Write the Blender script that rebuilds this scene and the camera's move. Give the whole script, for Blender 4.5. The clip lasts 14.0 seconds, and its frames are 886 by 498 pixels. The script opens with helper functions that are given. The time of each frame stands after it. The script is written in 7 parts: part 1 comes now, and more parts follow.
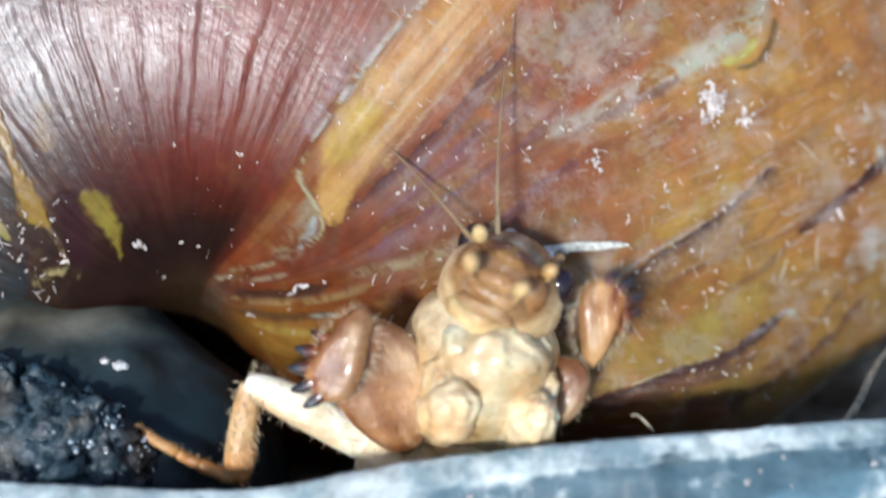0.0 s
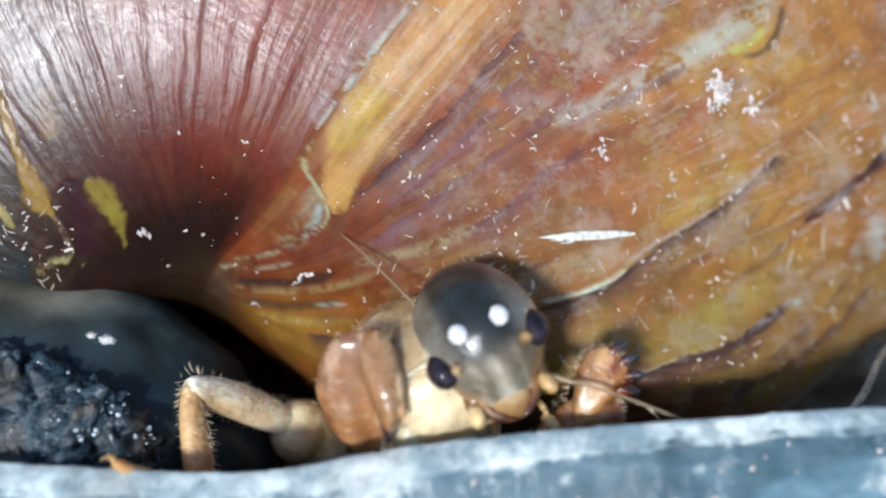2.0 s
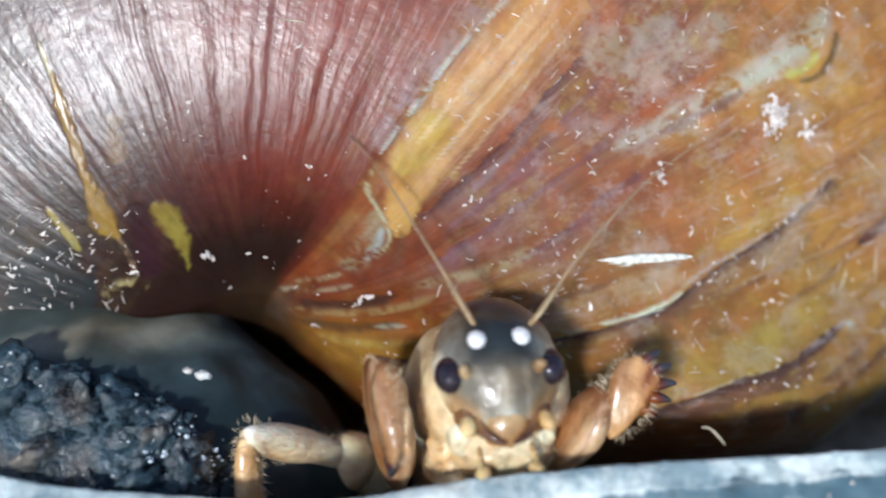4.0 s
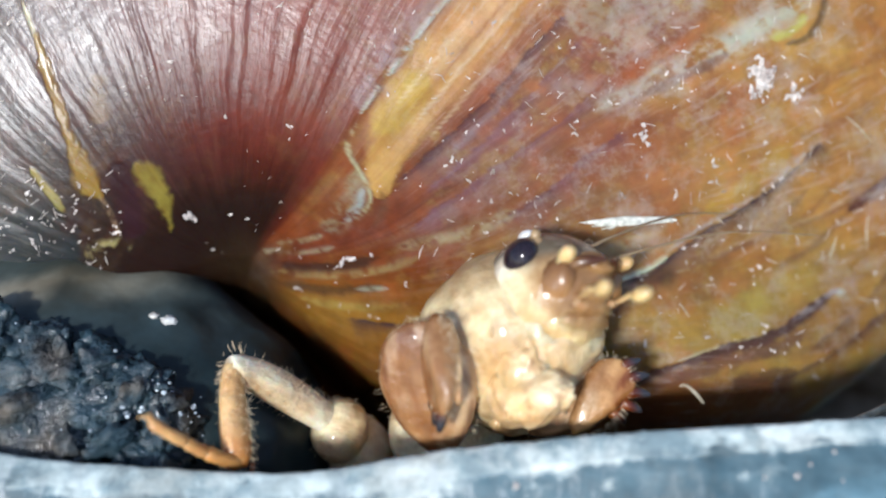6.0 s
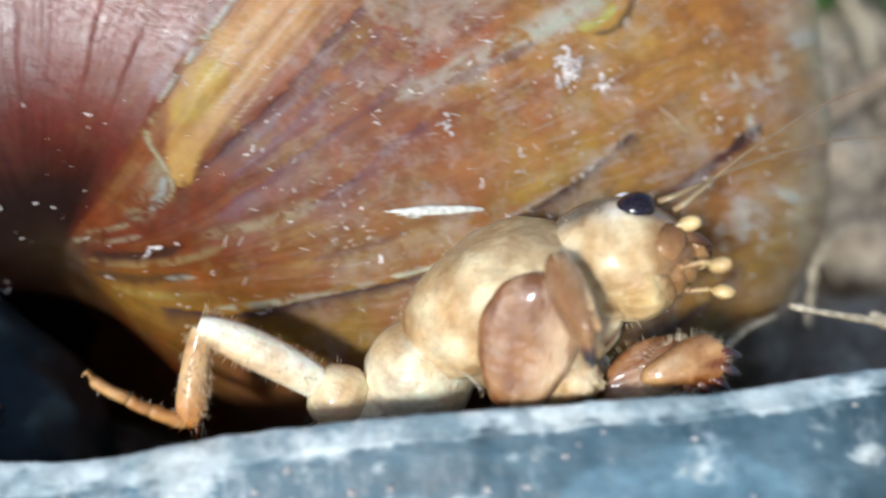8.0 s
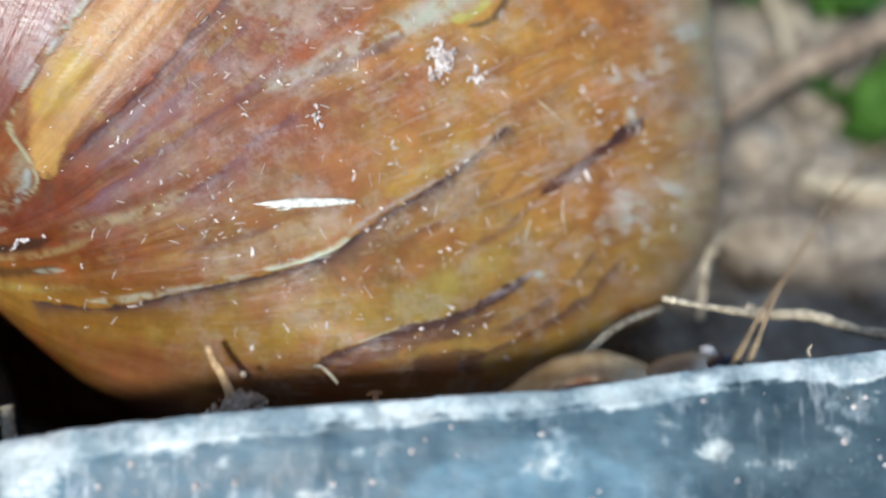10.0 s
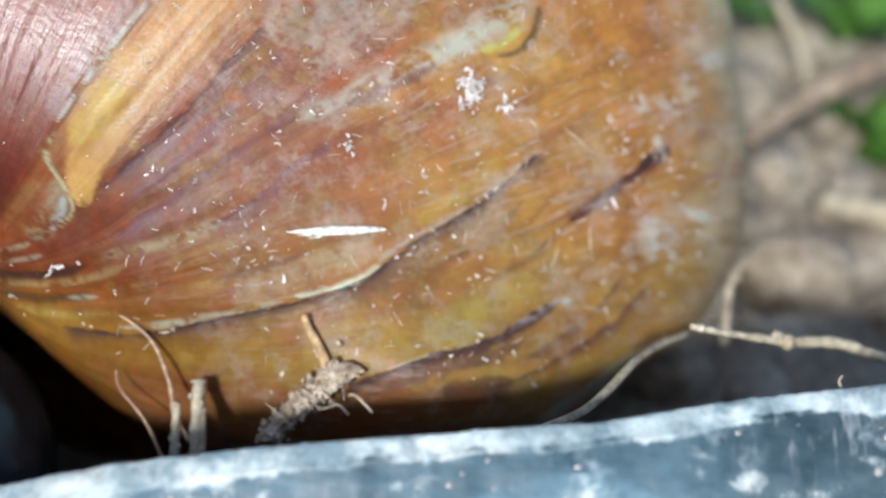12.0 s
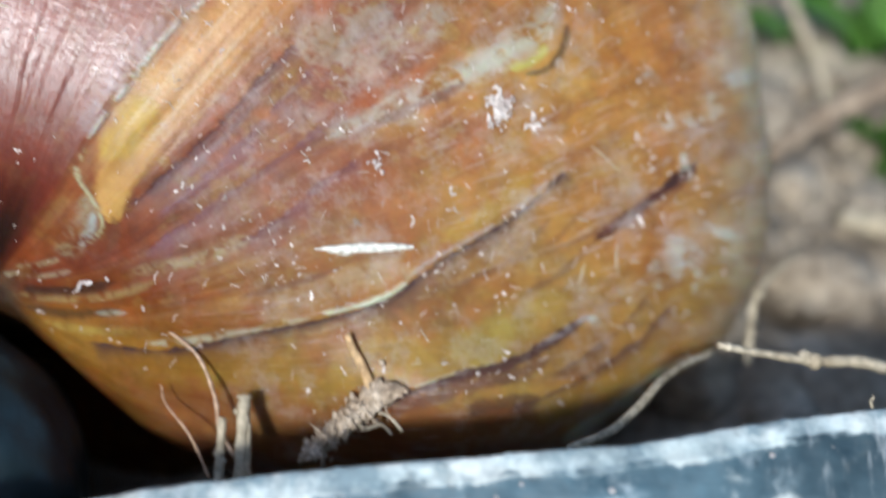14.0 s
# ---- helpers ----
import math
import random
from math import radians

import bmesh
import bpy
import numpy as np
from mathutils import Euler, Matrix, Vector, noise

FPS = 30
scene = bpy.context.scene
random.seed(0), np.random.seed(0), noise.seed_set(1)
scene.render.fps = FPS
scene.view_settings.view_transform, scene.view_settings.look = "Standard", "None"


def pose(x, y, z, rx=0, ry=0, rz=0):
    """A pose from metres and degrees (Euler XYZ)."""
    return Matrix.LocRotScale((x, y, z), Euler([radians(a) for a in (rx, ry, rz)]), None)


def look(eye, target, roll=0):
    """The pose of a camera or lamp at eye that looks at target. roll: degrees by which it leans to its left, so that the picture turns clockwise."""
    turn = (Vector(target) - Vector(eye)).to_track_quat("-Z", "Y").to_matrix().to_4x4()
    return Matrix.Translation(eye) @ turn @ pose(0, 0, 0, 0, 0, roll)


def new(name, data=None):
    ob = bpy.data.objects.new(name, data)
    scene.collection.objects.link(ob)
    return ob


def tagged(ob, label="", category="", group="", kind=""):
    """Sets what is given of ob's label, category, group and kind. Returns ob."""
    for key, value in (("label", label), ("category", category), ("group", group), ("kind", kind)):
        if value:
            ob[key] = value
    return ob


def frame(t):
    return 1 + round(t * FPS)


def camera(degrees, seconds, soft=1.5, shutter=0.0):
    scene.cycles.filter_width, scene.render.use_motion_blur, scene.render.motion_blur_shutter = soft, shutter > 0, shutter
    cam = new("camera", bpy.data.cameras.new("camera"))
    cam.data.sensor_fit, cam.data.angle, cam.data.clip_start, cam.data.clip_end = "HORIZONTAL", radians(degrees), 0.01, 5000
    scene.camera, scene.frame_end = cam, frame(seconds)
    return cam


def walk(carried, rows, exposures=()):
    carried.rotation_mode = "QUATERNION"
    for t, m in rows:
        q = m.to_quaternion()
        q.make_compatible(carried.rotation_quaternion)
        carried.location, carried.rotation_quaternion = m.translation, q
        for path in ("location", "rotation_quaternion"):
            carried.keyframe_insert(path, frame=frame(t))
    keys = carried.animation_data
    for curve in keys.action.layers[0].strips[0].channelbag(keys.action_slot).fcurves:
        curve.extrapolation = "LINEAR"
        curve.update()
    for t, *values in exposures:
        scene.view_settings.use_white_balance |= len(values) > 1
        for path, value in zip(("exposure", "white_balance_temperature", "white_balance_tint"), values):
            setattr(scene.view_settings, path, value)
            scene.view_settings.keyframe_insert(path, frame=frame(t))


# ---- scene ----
cam = camera(50.6, 14.0, soft=2.1, shutter=0.9)

# ---- plan frame: millimetres from the first eye, x right, y ahead along the view, z up across it ----
TILT, EYE_H = -45.0, 0.050
MM = 0.001
PLAN = Matrix.Translation((0, 0, EYE_H)) @ pose(0, 0, 0, TILT, 0, 0)


def plan(x, y, z):
    """A point of the plan frame, in world metres."""
    return PLAN @ Vector((x * MM, y * MM, z * MM))


def eye_at(t, x, y, z, yaw, pitch, roll):
    return t, PLAN @ pose(x * MM, y * MM, z * MM, 90 + pitch, roll, yaw)


PATH = [
    eye_at(0, -0.00, 0.00, 0.00, 0.02, 0.01, 0.00),
    eye_at(0.5, -0.46, -0.20, 1.31, -0.02, 0.00, -0.16),
    eye_at(1, -0.54, -0.11, 0.73, -0.10, -0.05, -0.16),
    eye_at(1.5, -0.50, -0.11, 0.77, 0.14, -0.24, -0.09),
    eye_at(2, -0.22, 0.14, -0.17, 0.06, -0.46, -0.08),
    eye_at(2.5, -0.40, 0.10, -0.16, -0.10, -0.54, -0.04),
    eye_at(3, -0.63, 0.03, 0.28, 0.05, -0.36, -0.17),
    eye_at(3.5, -2.33, -0.31, 0.73, 0.26, -0.08, -0.13),
    eye_at(4, -2.68, -0.34, 0.46, 0.47, 0.10, -0.13),
    eye_at(4.2, -3.10, -0.32, 0.51, 0.53, 0.17, -0.15),
    eye_at(6.3, -0.59, -0.11, -1.90, 1.96, 0.82, -0.38),
    eye_at(6.5, -0.64, -0.12, -1.66, 1.92, 0.88, -0.35),
    eye_at(7, 0.41, -0.61, -0.67, 2.08, 0.78, -0.45),
    eye_at(7.5, 3.71, -0.34, -1.84, 1.93, 0.81, -0.46),
    eye_at(8, 7.81, -0.00, -1.99, 1.21, 0.40, -0.40),
    eye_at(8.5, 9.58, 0.17, -2.34, 0.26, -0.06, -0.38),
    eye_at(8.7, 10.90, 0.01, -2.25, 0.16, 0.22, -0.39),
    eye_at(10.8, 13.43, 0.33, -1.97, -0.10, 0.02, -0.38),
    eye_at(11, 13.65, 0.29, -2.22, -0.06, 0.29, -0.40),
    eye_at(11.5, 12.51, -0.00, -1.28, 0.04, 0.67, -0.49),
    eye_at(12, 11.69, -0.16, -1.29, 0.29, 0.78, -0.57),
    eye_at(12.5, 11.08, -0.03, -1.47, 0.25, 0.84, -0.62),
    eye_at(13, 10.94, 0.00, -1.71, 0.31, 1.02, -0.68),
    eye_at(13.5, 11.38, 0.20, -2.12, 0.50, 0.97, -0.80),
    eye_at(14, 10.61, -0.18, -0.97, 0.59, 1.42, -0.85),
]
walk(cam, PATH, [(0.0, 0.09, 5930, 10), (4.2, 0.1, 5960, 10), (7.0, 0.07, 6080, 10), (8.5, -0.06, 6080, 10),
               (11.0, 0.24, 6090, 10), (11.5, 0.26, 6120, 10), (12.5, 0.14, 6090, 10), (14.0, 0.14, 6080, 10)])
cam.data.dof.use_dof = True
cam.data.dof.focus_distance = 0.0415
cam.data.dof.aperture_fstop = 20.0

# ---- light: low sun from behind the eye, open sky above ----
world = bpy.data.worlds.new("sky")
scene.world = world
world.use_nodes = True
sky = world.node_tree.nodes.new("ShaderNodeTexSky")
sky.sky_type, sky.sun_disc = "NISHITA", False
SUN_WAY = (PLAN.to_3x3() @ Vector((0.32, 1.0, 0.08))).normalized()
sky.sun_elevation = math.asin(-SUN_WAY.z)
sky.sun_rotation = math.atan2(-SUN_WAY.x, -SUN_WAY.y)
back = world.node_tree.nodes["Background"]
back.inputs[1].default_value = 0.14
world.node_tree.links.new(sky.outputs[0], back.inputs[0])
sun = new("sun", bpy.data.lights.new("sun", "SUN"))
sun.data.energy, sun.data.angle, sun.data.color = 3.55, radians(7), (1, 0.975, 0.93)
sun.matrix_world = look((0, 0, 0.3), Vector((0, 0, 0.3)) + SUN_WAY)

# ---- materials ----
def material(name, rough=0.5, spec=0.5):
    m = bpy.data.materials.new(name)
    m.use_nodes = True
    b = m.node_tree.nodes["Principled BSDF"]
    b.inputs["Roughness"].default_value = rough
    b.inputs["Specular IOR Level"].default_value = spec
    return m, m.node_tree, b


def node(tree, kind, **values):
    n = tree.nodes.new(kind)
    for key, value in values.items():
        if key in n.inputs:
            n.inputs[key].default_value = value
    return n


def noise_of(tree, vector, scale, detail=4.0, rough=0.55):
    n = node(tree, "ShaderNodeTexNoise", Scale=scale, Detail=detail, Roughness=rough)
    if vector is not None:
        tree.links.new(vector, n.inputs["Vector"])
    return n.outputs["Fac"]


def ramp_of(tree, fac, stops):
    n = tree.nodes.new("ShaderNodeValToRGB")
    while len(n.color_ramp.elements) < len(stops):
        n.color_ramp.elements.new(0.5)
    for e, (at, col) in zip(n.color_ramp.elements, stops):
        e.position, e.color = at, (*col, 1)
    tree.links.new(fac, n.inputs[0])
    return n.outputs[0]


def mix_of(tree, fac, a, b, blend="MIX"):
    n = tree.nodes.new("ShaderNodeMix")
    n.data_type, n.blend_type = "RGBA", blend
    for socket, value in ((n.inputs[0], fac), (n.inputs[6], a), (n.inputs[7], b)):
        if isinstance(value, (int, float)):
            socket.default_value = value
        elif isinstance(value, tuple):
            socket.default_value = (*value, 1)
        else:
            tree.links.new(value, socket)
    return n.outputs[2]


def bump_of(tree, b, height, strength, distance):
    n = node(tree, "ShaderNodeBump", Strength=strength, Distance=distance)
    tree.links.new(height, n.inputs["Height"])
    if b.inputs["Normal"].is_linked:
        tree.links.new(b.inputs["Normal"].links[0].from_socket, n.inputs["Normal"])
    tree.links.new(n.outputs[0], b.inputs["Normal"])


def coords(tree):
    return tree.nodes.new("ShaderNodeTexCoord").outputs["Object"]


def speckled(name, stops, scale, rough=0.5, bump=0.3, distance=0.0001, spec=0.5, fine=4.0, sss=0.0):
    """A surface whose colour wanders between the stops, with fine relief. scale: patches per metre."""
    m, tree, b = material(name, rough, spec)
    co = coords(tree)
    big, small = noise_of(tree, co, scale), noise_of(tree, co, scale * fine, 6)
    col = ramp_of(tree, big, stops)
    dust = ramp_of(tree, small, [(0.3, (0.55, 0.55, 0.55)), (0.7, (1.25, 1.25, 1.25))])
    tree.links.new(mix_of(tree, 1.0, col, dust, "MULTIPLY"), b.inputs["Base Color"])
    bump_of(tree, b, small, bump, distance)
    if sss:
        b.inputs["Subsurface Weight"].default_value = sss
        b.inputs["Subsurface Radius"].default_value = (0.0012, 0.0007, 0.0004)
        b.inputs["Subsurface Scale"].default_value = 0.5
    return m


def shell_material():
    m, tree, b = material("shell_horn", 0.3, 0.5)
    tint = tree.nodes.new("ShaderNodeAttribute")
    tint.attribute_name = "tint"
    grow = tree.nodes.new("ShaderNodeAttribute")
    grow.attribute_name = "growth"
    co = coords(tree)

    def stretched(sx, sy, scale, detail=3.0):
        v = tree.nodes.new("ShaderNodeVectorMath")
        v.operation = "MULTIPLY"
        v.inputs[1].default_value = (sx, sy, 1)
        tree.links.new(grow.outputs["Vector"], v.inputs[0])
        return noise_of(tree, v.outputs[0], scale, detail)

    sep = tree.nodes.new("ShaderNodeSeparateXYZ")
    tree.links.new(grow.outputs["Vector"], sep.inputs[0])
    ribbed = sep.outputs[2]

    def scaled(low, high):
        n = tree.nodes.new("ShaderNodeMapRange")
        n.inputs["To Min"].default_value, n.inputs["To Max"].default_value = low, high
        tree.links.new(ribbed, n.inputs["Value"])
        return n.outputs[0]

    fine = stretched(38, 0.10, 1.0)
    broad = stretched(11, 0.07, 1.0, 4)
    glint = noise_of(tree, co, 2600, 4, 0.7)
    mottle = noise_of(tree, co, 620, 7, 0.66)
    cloud = noise_of(tree, co, 130, 6, 0.62)
    big = noise_of(tree, co, 55, 4, 0.5)
    horn = mix_of(tree, 1.0, tint.outputs["Color"], (0.96, 1.03, 1.01), "MULTIPLY")
    col = mix_of(tree, scaled(0.1, 0.3), horn, ramp_of(tree, fine, [(0.32, (0.84, 0.80, 0.82)), (0.66, (1.14, 1.16, 1.16))]), "MULTIPLY")
    col = mix_of(tree, scaled(0.3, 0.26), col, ramp_of(tree, broad, [(0.3, (0.85, 0.80, 0.79)), (0.7, (1.13, 1.16, 1.16))]), "MULTIPLY")
    col = mix_of(tree, scaled(1.0, 0.5), col, ramp_of(tree, mottle, [(0.3, (0.78, 0.74, 0.71)), (0.7, (1.2, 1.24, 1.28))]), "MULTIPLY")
    col = mix_of(tree, 1.0, col, ramp_of(tree, cloud, [(0.3, (0.84, 0.66, 0.55)), (0.7, (1.14, 1.3, 1.4))]), "MULTIPLY")
    col = mix_of(tree, 1.0, col, ramp_of(tree, big, [(0.35, (1.05, 0.8, 0.7)), (0.65, (0.98, 1.15, 1.2))]), "MULTIPLY")
    # plum streaks and pale scratches running along the growth lines
    streak = ramp_of(tree, stretched(24, 0.16, 1.0, 6), [(0.52, (1, 1, 1)), (0.66, (0.62, 0.46, 0.52))])
    col = mix_of(tree, scaled(0.3, 0.1), col, streak, "MULTIPLY")
    scratch = mix_of(tree, 1.0, ramp_of(tree, stretched(70, 0.55, 1.0, 8), [(0.54, (0, 0, 0)), (0.70, (0.5, 0.5, 0.5))]), ramp_of(tree, noise_of(tree, co, 90, 5, 0.6), [(0.42, (0.1, 0.1, 0.1)), (0.62, (1, 1, 1))]), "MULTIPLY")
    away = tree.nodes.new("ShaderNodeMapRange")
    away.inputs["From Min"].default_value, away.inputs["From Max"].default_value = 7, 17
    tree.links.new(sep.outputs[1], away.inputs["Value"])
    scratch = mix_of(tree, 1.0, scratch, away.outputs[0], "MULTIPLY")
    col = mix_of(tree, scratch, col, (0.48, 0.40, 0.36))
    # a thin film of pale dust in patches
    film = ramp_of(tree, noise_of(tree, co, 330, 9, 0.78), [(0.50, (0.02, 0.02, 0.02)), (0.74, (0.6, 0.6, 0.6))])
    thin = tree.nodes.new("ShaderNodeMath")
    thin.operation = "MULTIPLY"
    tree.links.new(film, thin.inputs[0])
    tree.links.new(tint.outputs["Alpha"], thin.inputs[1])
    col = mix_of(tree, thin.outputs[0], col, (0.46, 0.41, 0.37))
    tree.links.new(col, b.inputs["Base Color"])
    matt = ramp_of(tree, mottle, [(0.3, (0.32, 0.32, 0.32)), (0.75, (0.62, 0.62, 0.62))])
    sleek = ramp_of(tree, mottle, [(0.3, (0.28, 0.28, 0.28)), (0.75, (0.5, 0.5, 0.5))])
    tree.links.new(mix_of(tree, ribbed, matt, sleek), b.inputs["Roughness"])
    for height, low, high, dist in ((broad, 0.25, 0.22, 0.00030), (fine, 0.08, 0.28, 0.00012), (mottle, 0.65, 0.3, 0.00012), (glint, 0.55, 0.25, 0.00004)):
        bump_of(tree, b, height, 0.5, dist)
        tree.links.new(scaled(low, high), b.inputs["Normal"].links[0].from_node.inputs["Strength"])
    lustre = tree.nodes.new("ShaderNodeMath")
    lustre.operation = "MULTIPLY"
    tree.links.new(scaled(0.08, 0.42), lustre.inputs[0])
    tree.links.new(away.outputs[0], lustre.inputs[1])
    tree.links.new(lustre.outputs[0], b.inputs["Coat Weight"])
    tree.links.new(b.inputs["Normal"].links[0].from_socket, b.inputs["Coat Normal"])
    polish = tree.nodes.new("ShaderNodeMapRange")
    for key, value in (("From Min", 8.5), ("From Max", 15.0), ("To Min", 0.06), ("To Max", 0.42)):
        polish.inputs[key].default_value = value
    tree.links.new(sep.outputs[1], polish.inputs["Value"])
    gloss = tree.nodes.new("ShaderNodeMath")
    gloss.operation = "MULTIPLY"
    tree.links.new(polish.outputs[0], gloss.inputs[0])
    tree.links.new(scaled(0.5, 1.1), gloss.inputs[1])
    tree.links.new(gloss.outputs[0], b.inputs["Specular IOR Level"])
    b.inputs["Coat Roughness"].default_value = 0.27
    # thin horn lets light spread inside it
    b.inputs["Subsurface Weight"].default_value = 0.3
    b.inputs["Subsurface Radius"].default_value = (0.0022, 0.0006, 0.00015)
    b.inputs["Subsurface Scale"].default_value = 1.0
    return m


def rim_material():
    m, tree, b = material("worn_plastic", 0.5)
    wear = tree.nodes.new("ShaderNodeAttribute")
    wear.attribute_name = "wear"
    co = coords(tree)
    streak = node(tree, "ShaderNodeMapping")
    streak.inputs["Scale"].default_value = (1, 2.2, 2.2)
    tree.links.new(co, streak.inputs[0])
    big = noise_of(tree, streak.outputs[0], 160, 7, 0.62)
    small = noise_of(tree, co, 900, 6, 0.65)
    blue = ramp_of(tree, big, [(0.3, (0.04, 0.088, 0.115)), (0.55, (0.08, 0.148, 0.182)), (0.72, (0.17, 0.26, 0.295))])
    pale = ramp_of(tree, big, [(0.33, (0.26, 0.34, 0.36)), (0.47, (0.52, 0.61, 0.61)), (0.66, (0.74, 0.78, 0.74))])
    pale = mix_of(tree, 1.0, pale, ramp_of(tree, noise_of(tree, co, 380, 8, 0.72), [(0.40, (0.42, 0.50, 0.54)), (0.54, (1.04, 1.03, 1.0))]), "MULTIPLY")
    add = tree.nodes.new("ShaderNodeMath")
    add.operation = "MULTIPLY_ADD"
    add.inputs[1].default_value = 0.5
    tree.links.new(wear.outputs["Fac"], add.inputs[0])
    half = tree.nodes.new("ShaderNodeMath")
    half.operation, half.inputs[1].default_value = "MULTIPLY", 0.5
    tree.links.new(big, half.inputs[0])
    tree.links.new(half.outputs[0], add.inputs[2])
    rag = tree.nodes.new("ShaderNodeMath")
    rag.operation, rag.inputs[1].default_value = "MULTIPLY_ADD", 0.6
    tree.links.new(noise_of(tree, co, 430, 8, 0.7), rag.inputs[0])
    tree.links.new(add.outputs[0], rag.inputs[2])
    mask = ramp_of(tree, rag.outputs[0], [(0.76, (0, 0, 0)), (0.85, (1, 1, 1))])
    tone = tree.nodes.new("ShaderNodeAttribute")
    tone.attribute_name = "tone"
    blue = mix_of(tree, 1.0, blue, tone.outputs["Color"], "MULTIPLY")
    # limey white bloom in ragged spots
    bloom = mix_of(tree, 1.0, ramp_of(tree, noise_of(tree, co, 420, 8, 0.72), [(0.55, (0, 0, 0)), (0.68, (0.8, 0.8, 0.8))]), ramp_of(tree, noise_of(tree, co, 110, 4, 0.6), [(0.42, (0, 0, 0)), (0.62, (1, 1, 1))]), "MULTIPLY")
    blue = mix_of(tree, bloom, blue, (0.42, 0.50, 0.52))
    col = mix_of(tree, mask, blue, pale)
    col = mix_of(tree, 1.0, col, ramp_of(tree, small, [(0.3, (0.72, 0.72, 0.72)), (0.7, (1.22, 1.22, 1.22))]), "MULTIPLY")
    # brown grime in patches
    grime = ramp_of(tree, noise_of(tree, co, 75, 7, 0.7), [(0.55, (0, 0, 0)), (0.68, (0.6, 0.6, 0.6))])
    col = mix_of(tree, grime, col, (0.20, 0.18, 0.14))
    pits = ramp_of(tree, noise_of(tree, co, 1500, 3, 0.5), [(0.27, (0.7, 0.7, 0.7)), (0.36, (1, 1, 1))])
    col = mix_of(tree, 1.0, col, pits, "MULTIPLY")
    # white scrapes and scuffs
    scrape = node(tree, "ShaderNodeMapping")
    scrape.inputs["Scale"].default_value = (2.6, 0.5, 0.5)
    scrape.inputs["Rotation"].default_value = (0, 0, 0.5)
    tree.links.new(co, scrape.inputs[0])
    lines = ramp_of(tree, noise_of(tree, scrape.outputs[0], 700, 5, 0.7), [(0.54, (0, 0, 0)), (0.66, (0.7, 0.7, 0.7))])
    area = ramp_of(tree, noise_of(tree, co, 90, 4, 0.6), [(0.44, (0, 0, 0)), (0.6, (1, 1, 1))])
    scuff = mix_of(tree, 1.0, lines, area, "MULTIPLY")
    col = mix_of(tree, scuff, col, (0.62, 0.66, 0.66))
    tree.links.new(col, b.inputs["Base Color"])
    tree.links.new(ramp_of(tree, small, [(0.3, (0.35, 0.35, 0.35)), (0.7, (0.7, 0.7, 0.7))]), b.inputs["Roughness"])
    bump_of(tree, b, big, 0.5, 0.0004)
    bump_of(tree, b, small, 0.5, 0.00012)
    return m


def plain_tint(name, rough=0.4, scale=900, bump=0.3, spec=0.5, sss=0.0, coat=0.0, gain=1.0, stain=(0.88, 0.78, 0.66), wrinkle=0.0):
    """Colour from the mesh's own tint, with mottling and relief."""
    m, tree, b = material(name, rough, spec)
    tint = tree.nodes.new("ShaderNodeAttribute")
    tint.attribute_name = "tint"
    co = coords(tree)
    mott = noise_of(tree, co, scale, 6, 0.6)
    blot = noise_of(tree, co, scale * 0.35, 4, 0.6)
    col = mix_of(tree, 1.0, tint.outputs["Color"], ramp_of(tree, mott, [(0.3, (0.66 * gain, 0.58 * gain, 0.5 * gain)), (0.7, (1.2 * gain, 1.22 * gain, 1.24 * gain))]), "MULTIPLY")
    col = mix_of(tree, 1.0, col, ramp_of(tree, blot, [(0.36, stain), (0.58, (1.08, 1.1, 1.12))]), "MULTIPLY")
    tree.links.new(col, b.inputs["Base Color"])
    bump_of(tree, b, blot, min(1.0, bump * 2), 0.0007)
    bump_of(tree, b, mott, min(1.0, bump * 1.5), 0.0002)
    if wrinkle:
        crease = node(tree, "ShaderNodeMapping")
        crease.inputs["Scale"].default_value = (1, 2.6, 1.3)
        tree.links.new(co, crease.inputs[0])
        bump_of(tree, b, noise_of(tree, crease.outputs[0], 1500, 5, 0.6), wrinkle, 0.00016)
    b.inputs["Coat Weight"].default_value = coat
    b.inputs["Coat Roughness"].default_value = 0.12
    if sss:
        b.inputs["Subsurface Weight"].default_value = sss
        b.inputs["Subsurface Radius"].default_value = (0.0012, 0.0007, 0.0004)
        b.inputs["Subsurface Scale"].default_value = 0.5
    return m


M_SHELL = shell_material()
M_RIM = rim_material()
M_SKIN = plain_tint("cricket_cuticle", 0.34, 800, 0.28, 0.5, 0.3, 0.4, 1.24, (0.86, 0.68, 0.50), 0.6)
M_HEAD = plain_tint("cricket_head_cuticle", 0.24, 1000, 0.16, 0.4, 0.0, 0.4, 1.0, (0.88, 0.74, 0.58), 0.15)
M_EYE = speckled("eye_black", [(0.3, (0.012, 0.01, 0.014)), (0.7, (0.03, 0.02, 0.03))], 2000, 0.08, 0.05)
# pearly ocelli, whitened so their sun glint sits in the colour
M_OCELLUS = speckled("ocellus_glint", [(0.3, (0.88, 0.87, 0.84)), (0.7, (0.93, 0.92, 0.9))], 2000, 0.08, 0.05, 0.8, 1.0)
M_CLAW = plain_tint("claw_horn", 0.22, 1200, 0.22, 0.5, 0.0, 0.6, 1.0, (0.7, 0.5, 0.36), 0.4)
M_HAIR = speckled("hair", [(0.3, (0.66, 0.5, 0.3)), (0.7, (0.86, 0.72, 0.5))], 1500, 0.5)
M_SOIL = speckled("soil", [(0.28, (0.22, 0.17, 0.115)), (0.5, (0.43, 0.355, 0.26)), (0.72, (0.60, 0.53, 0.42))], 160, 0.9, 0.9, 0.001, 0.3, 6)
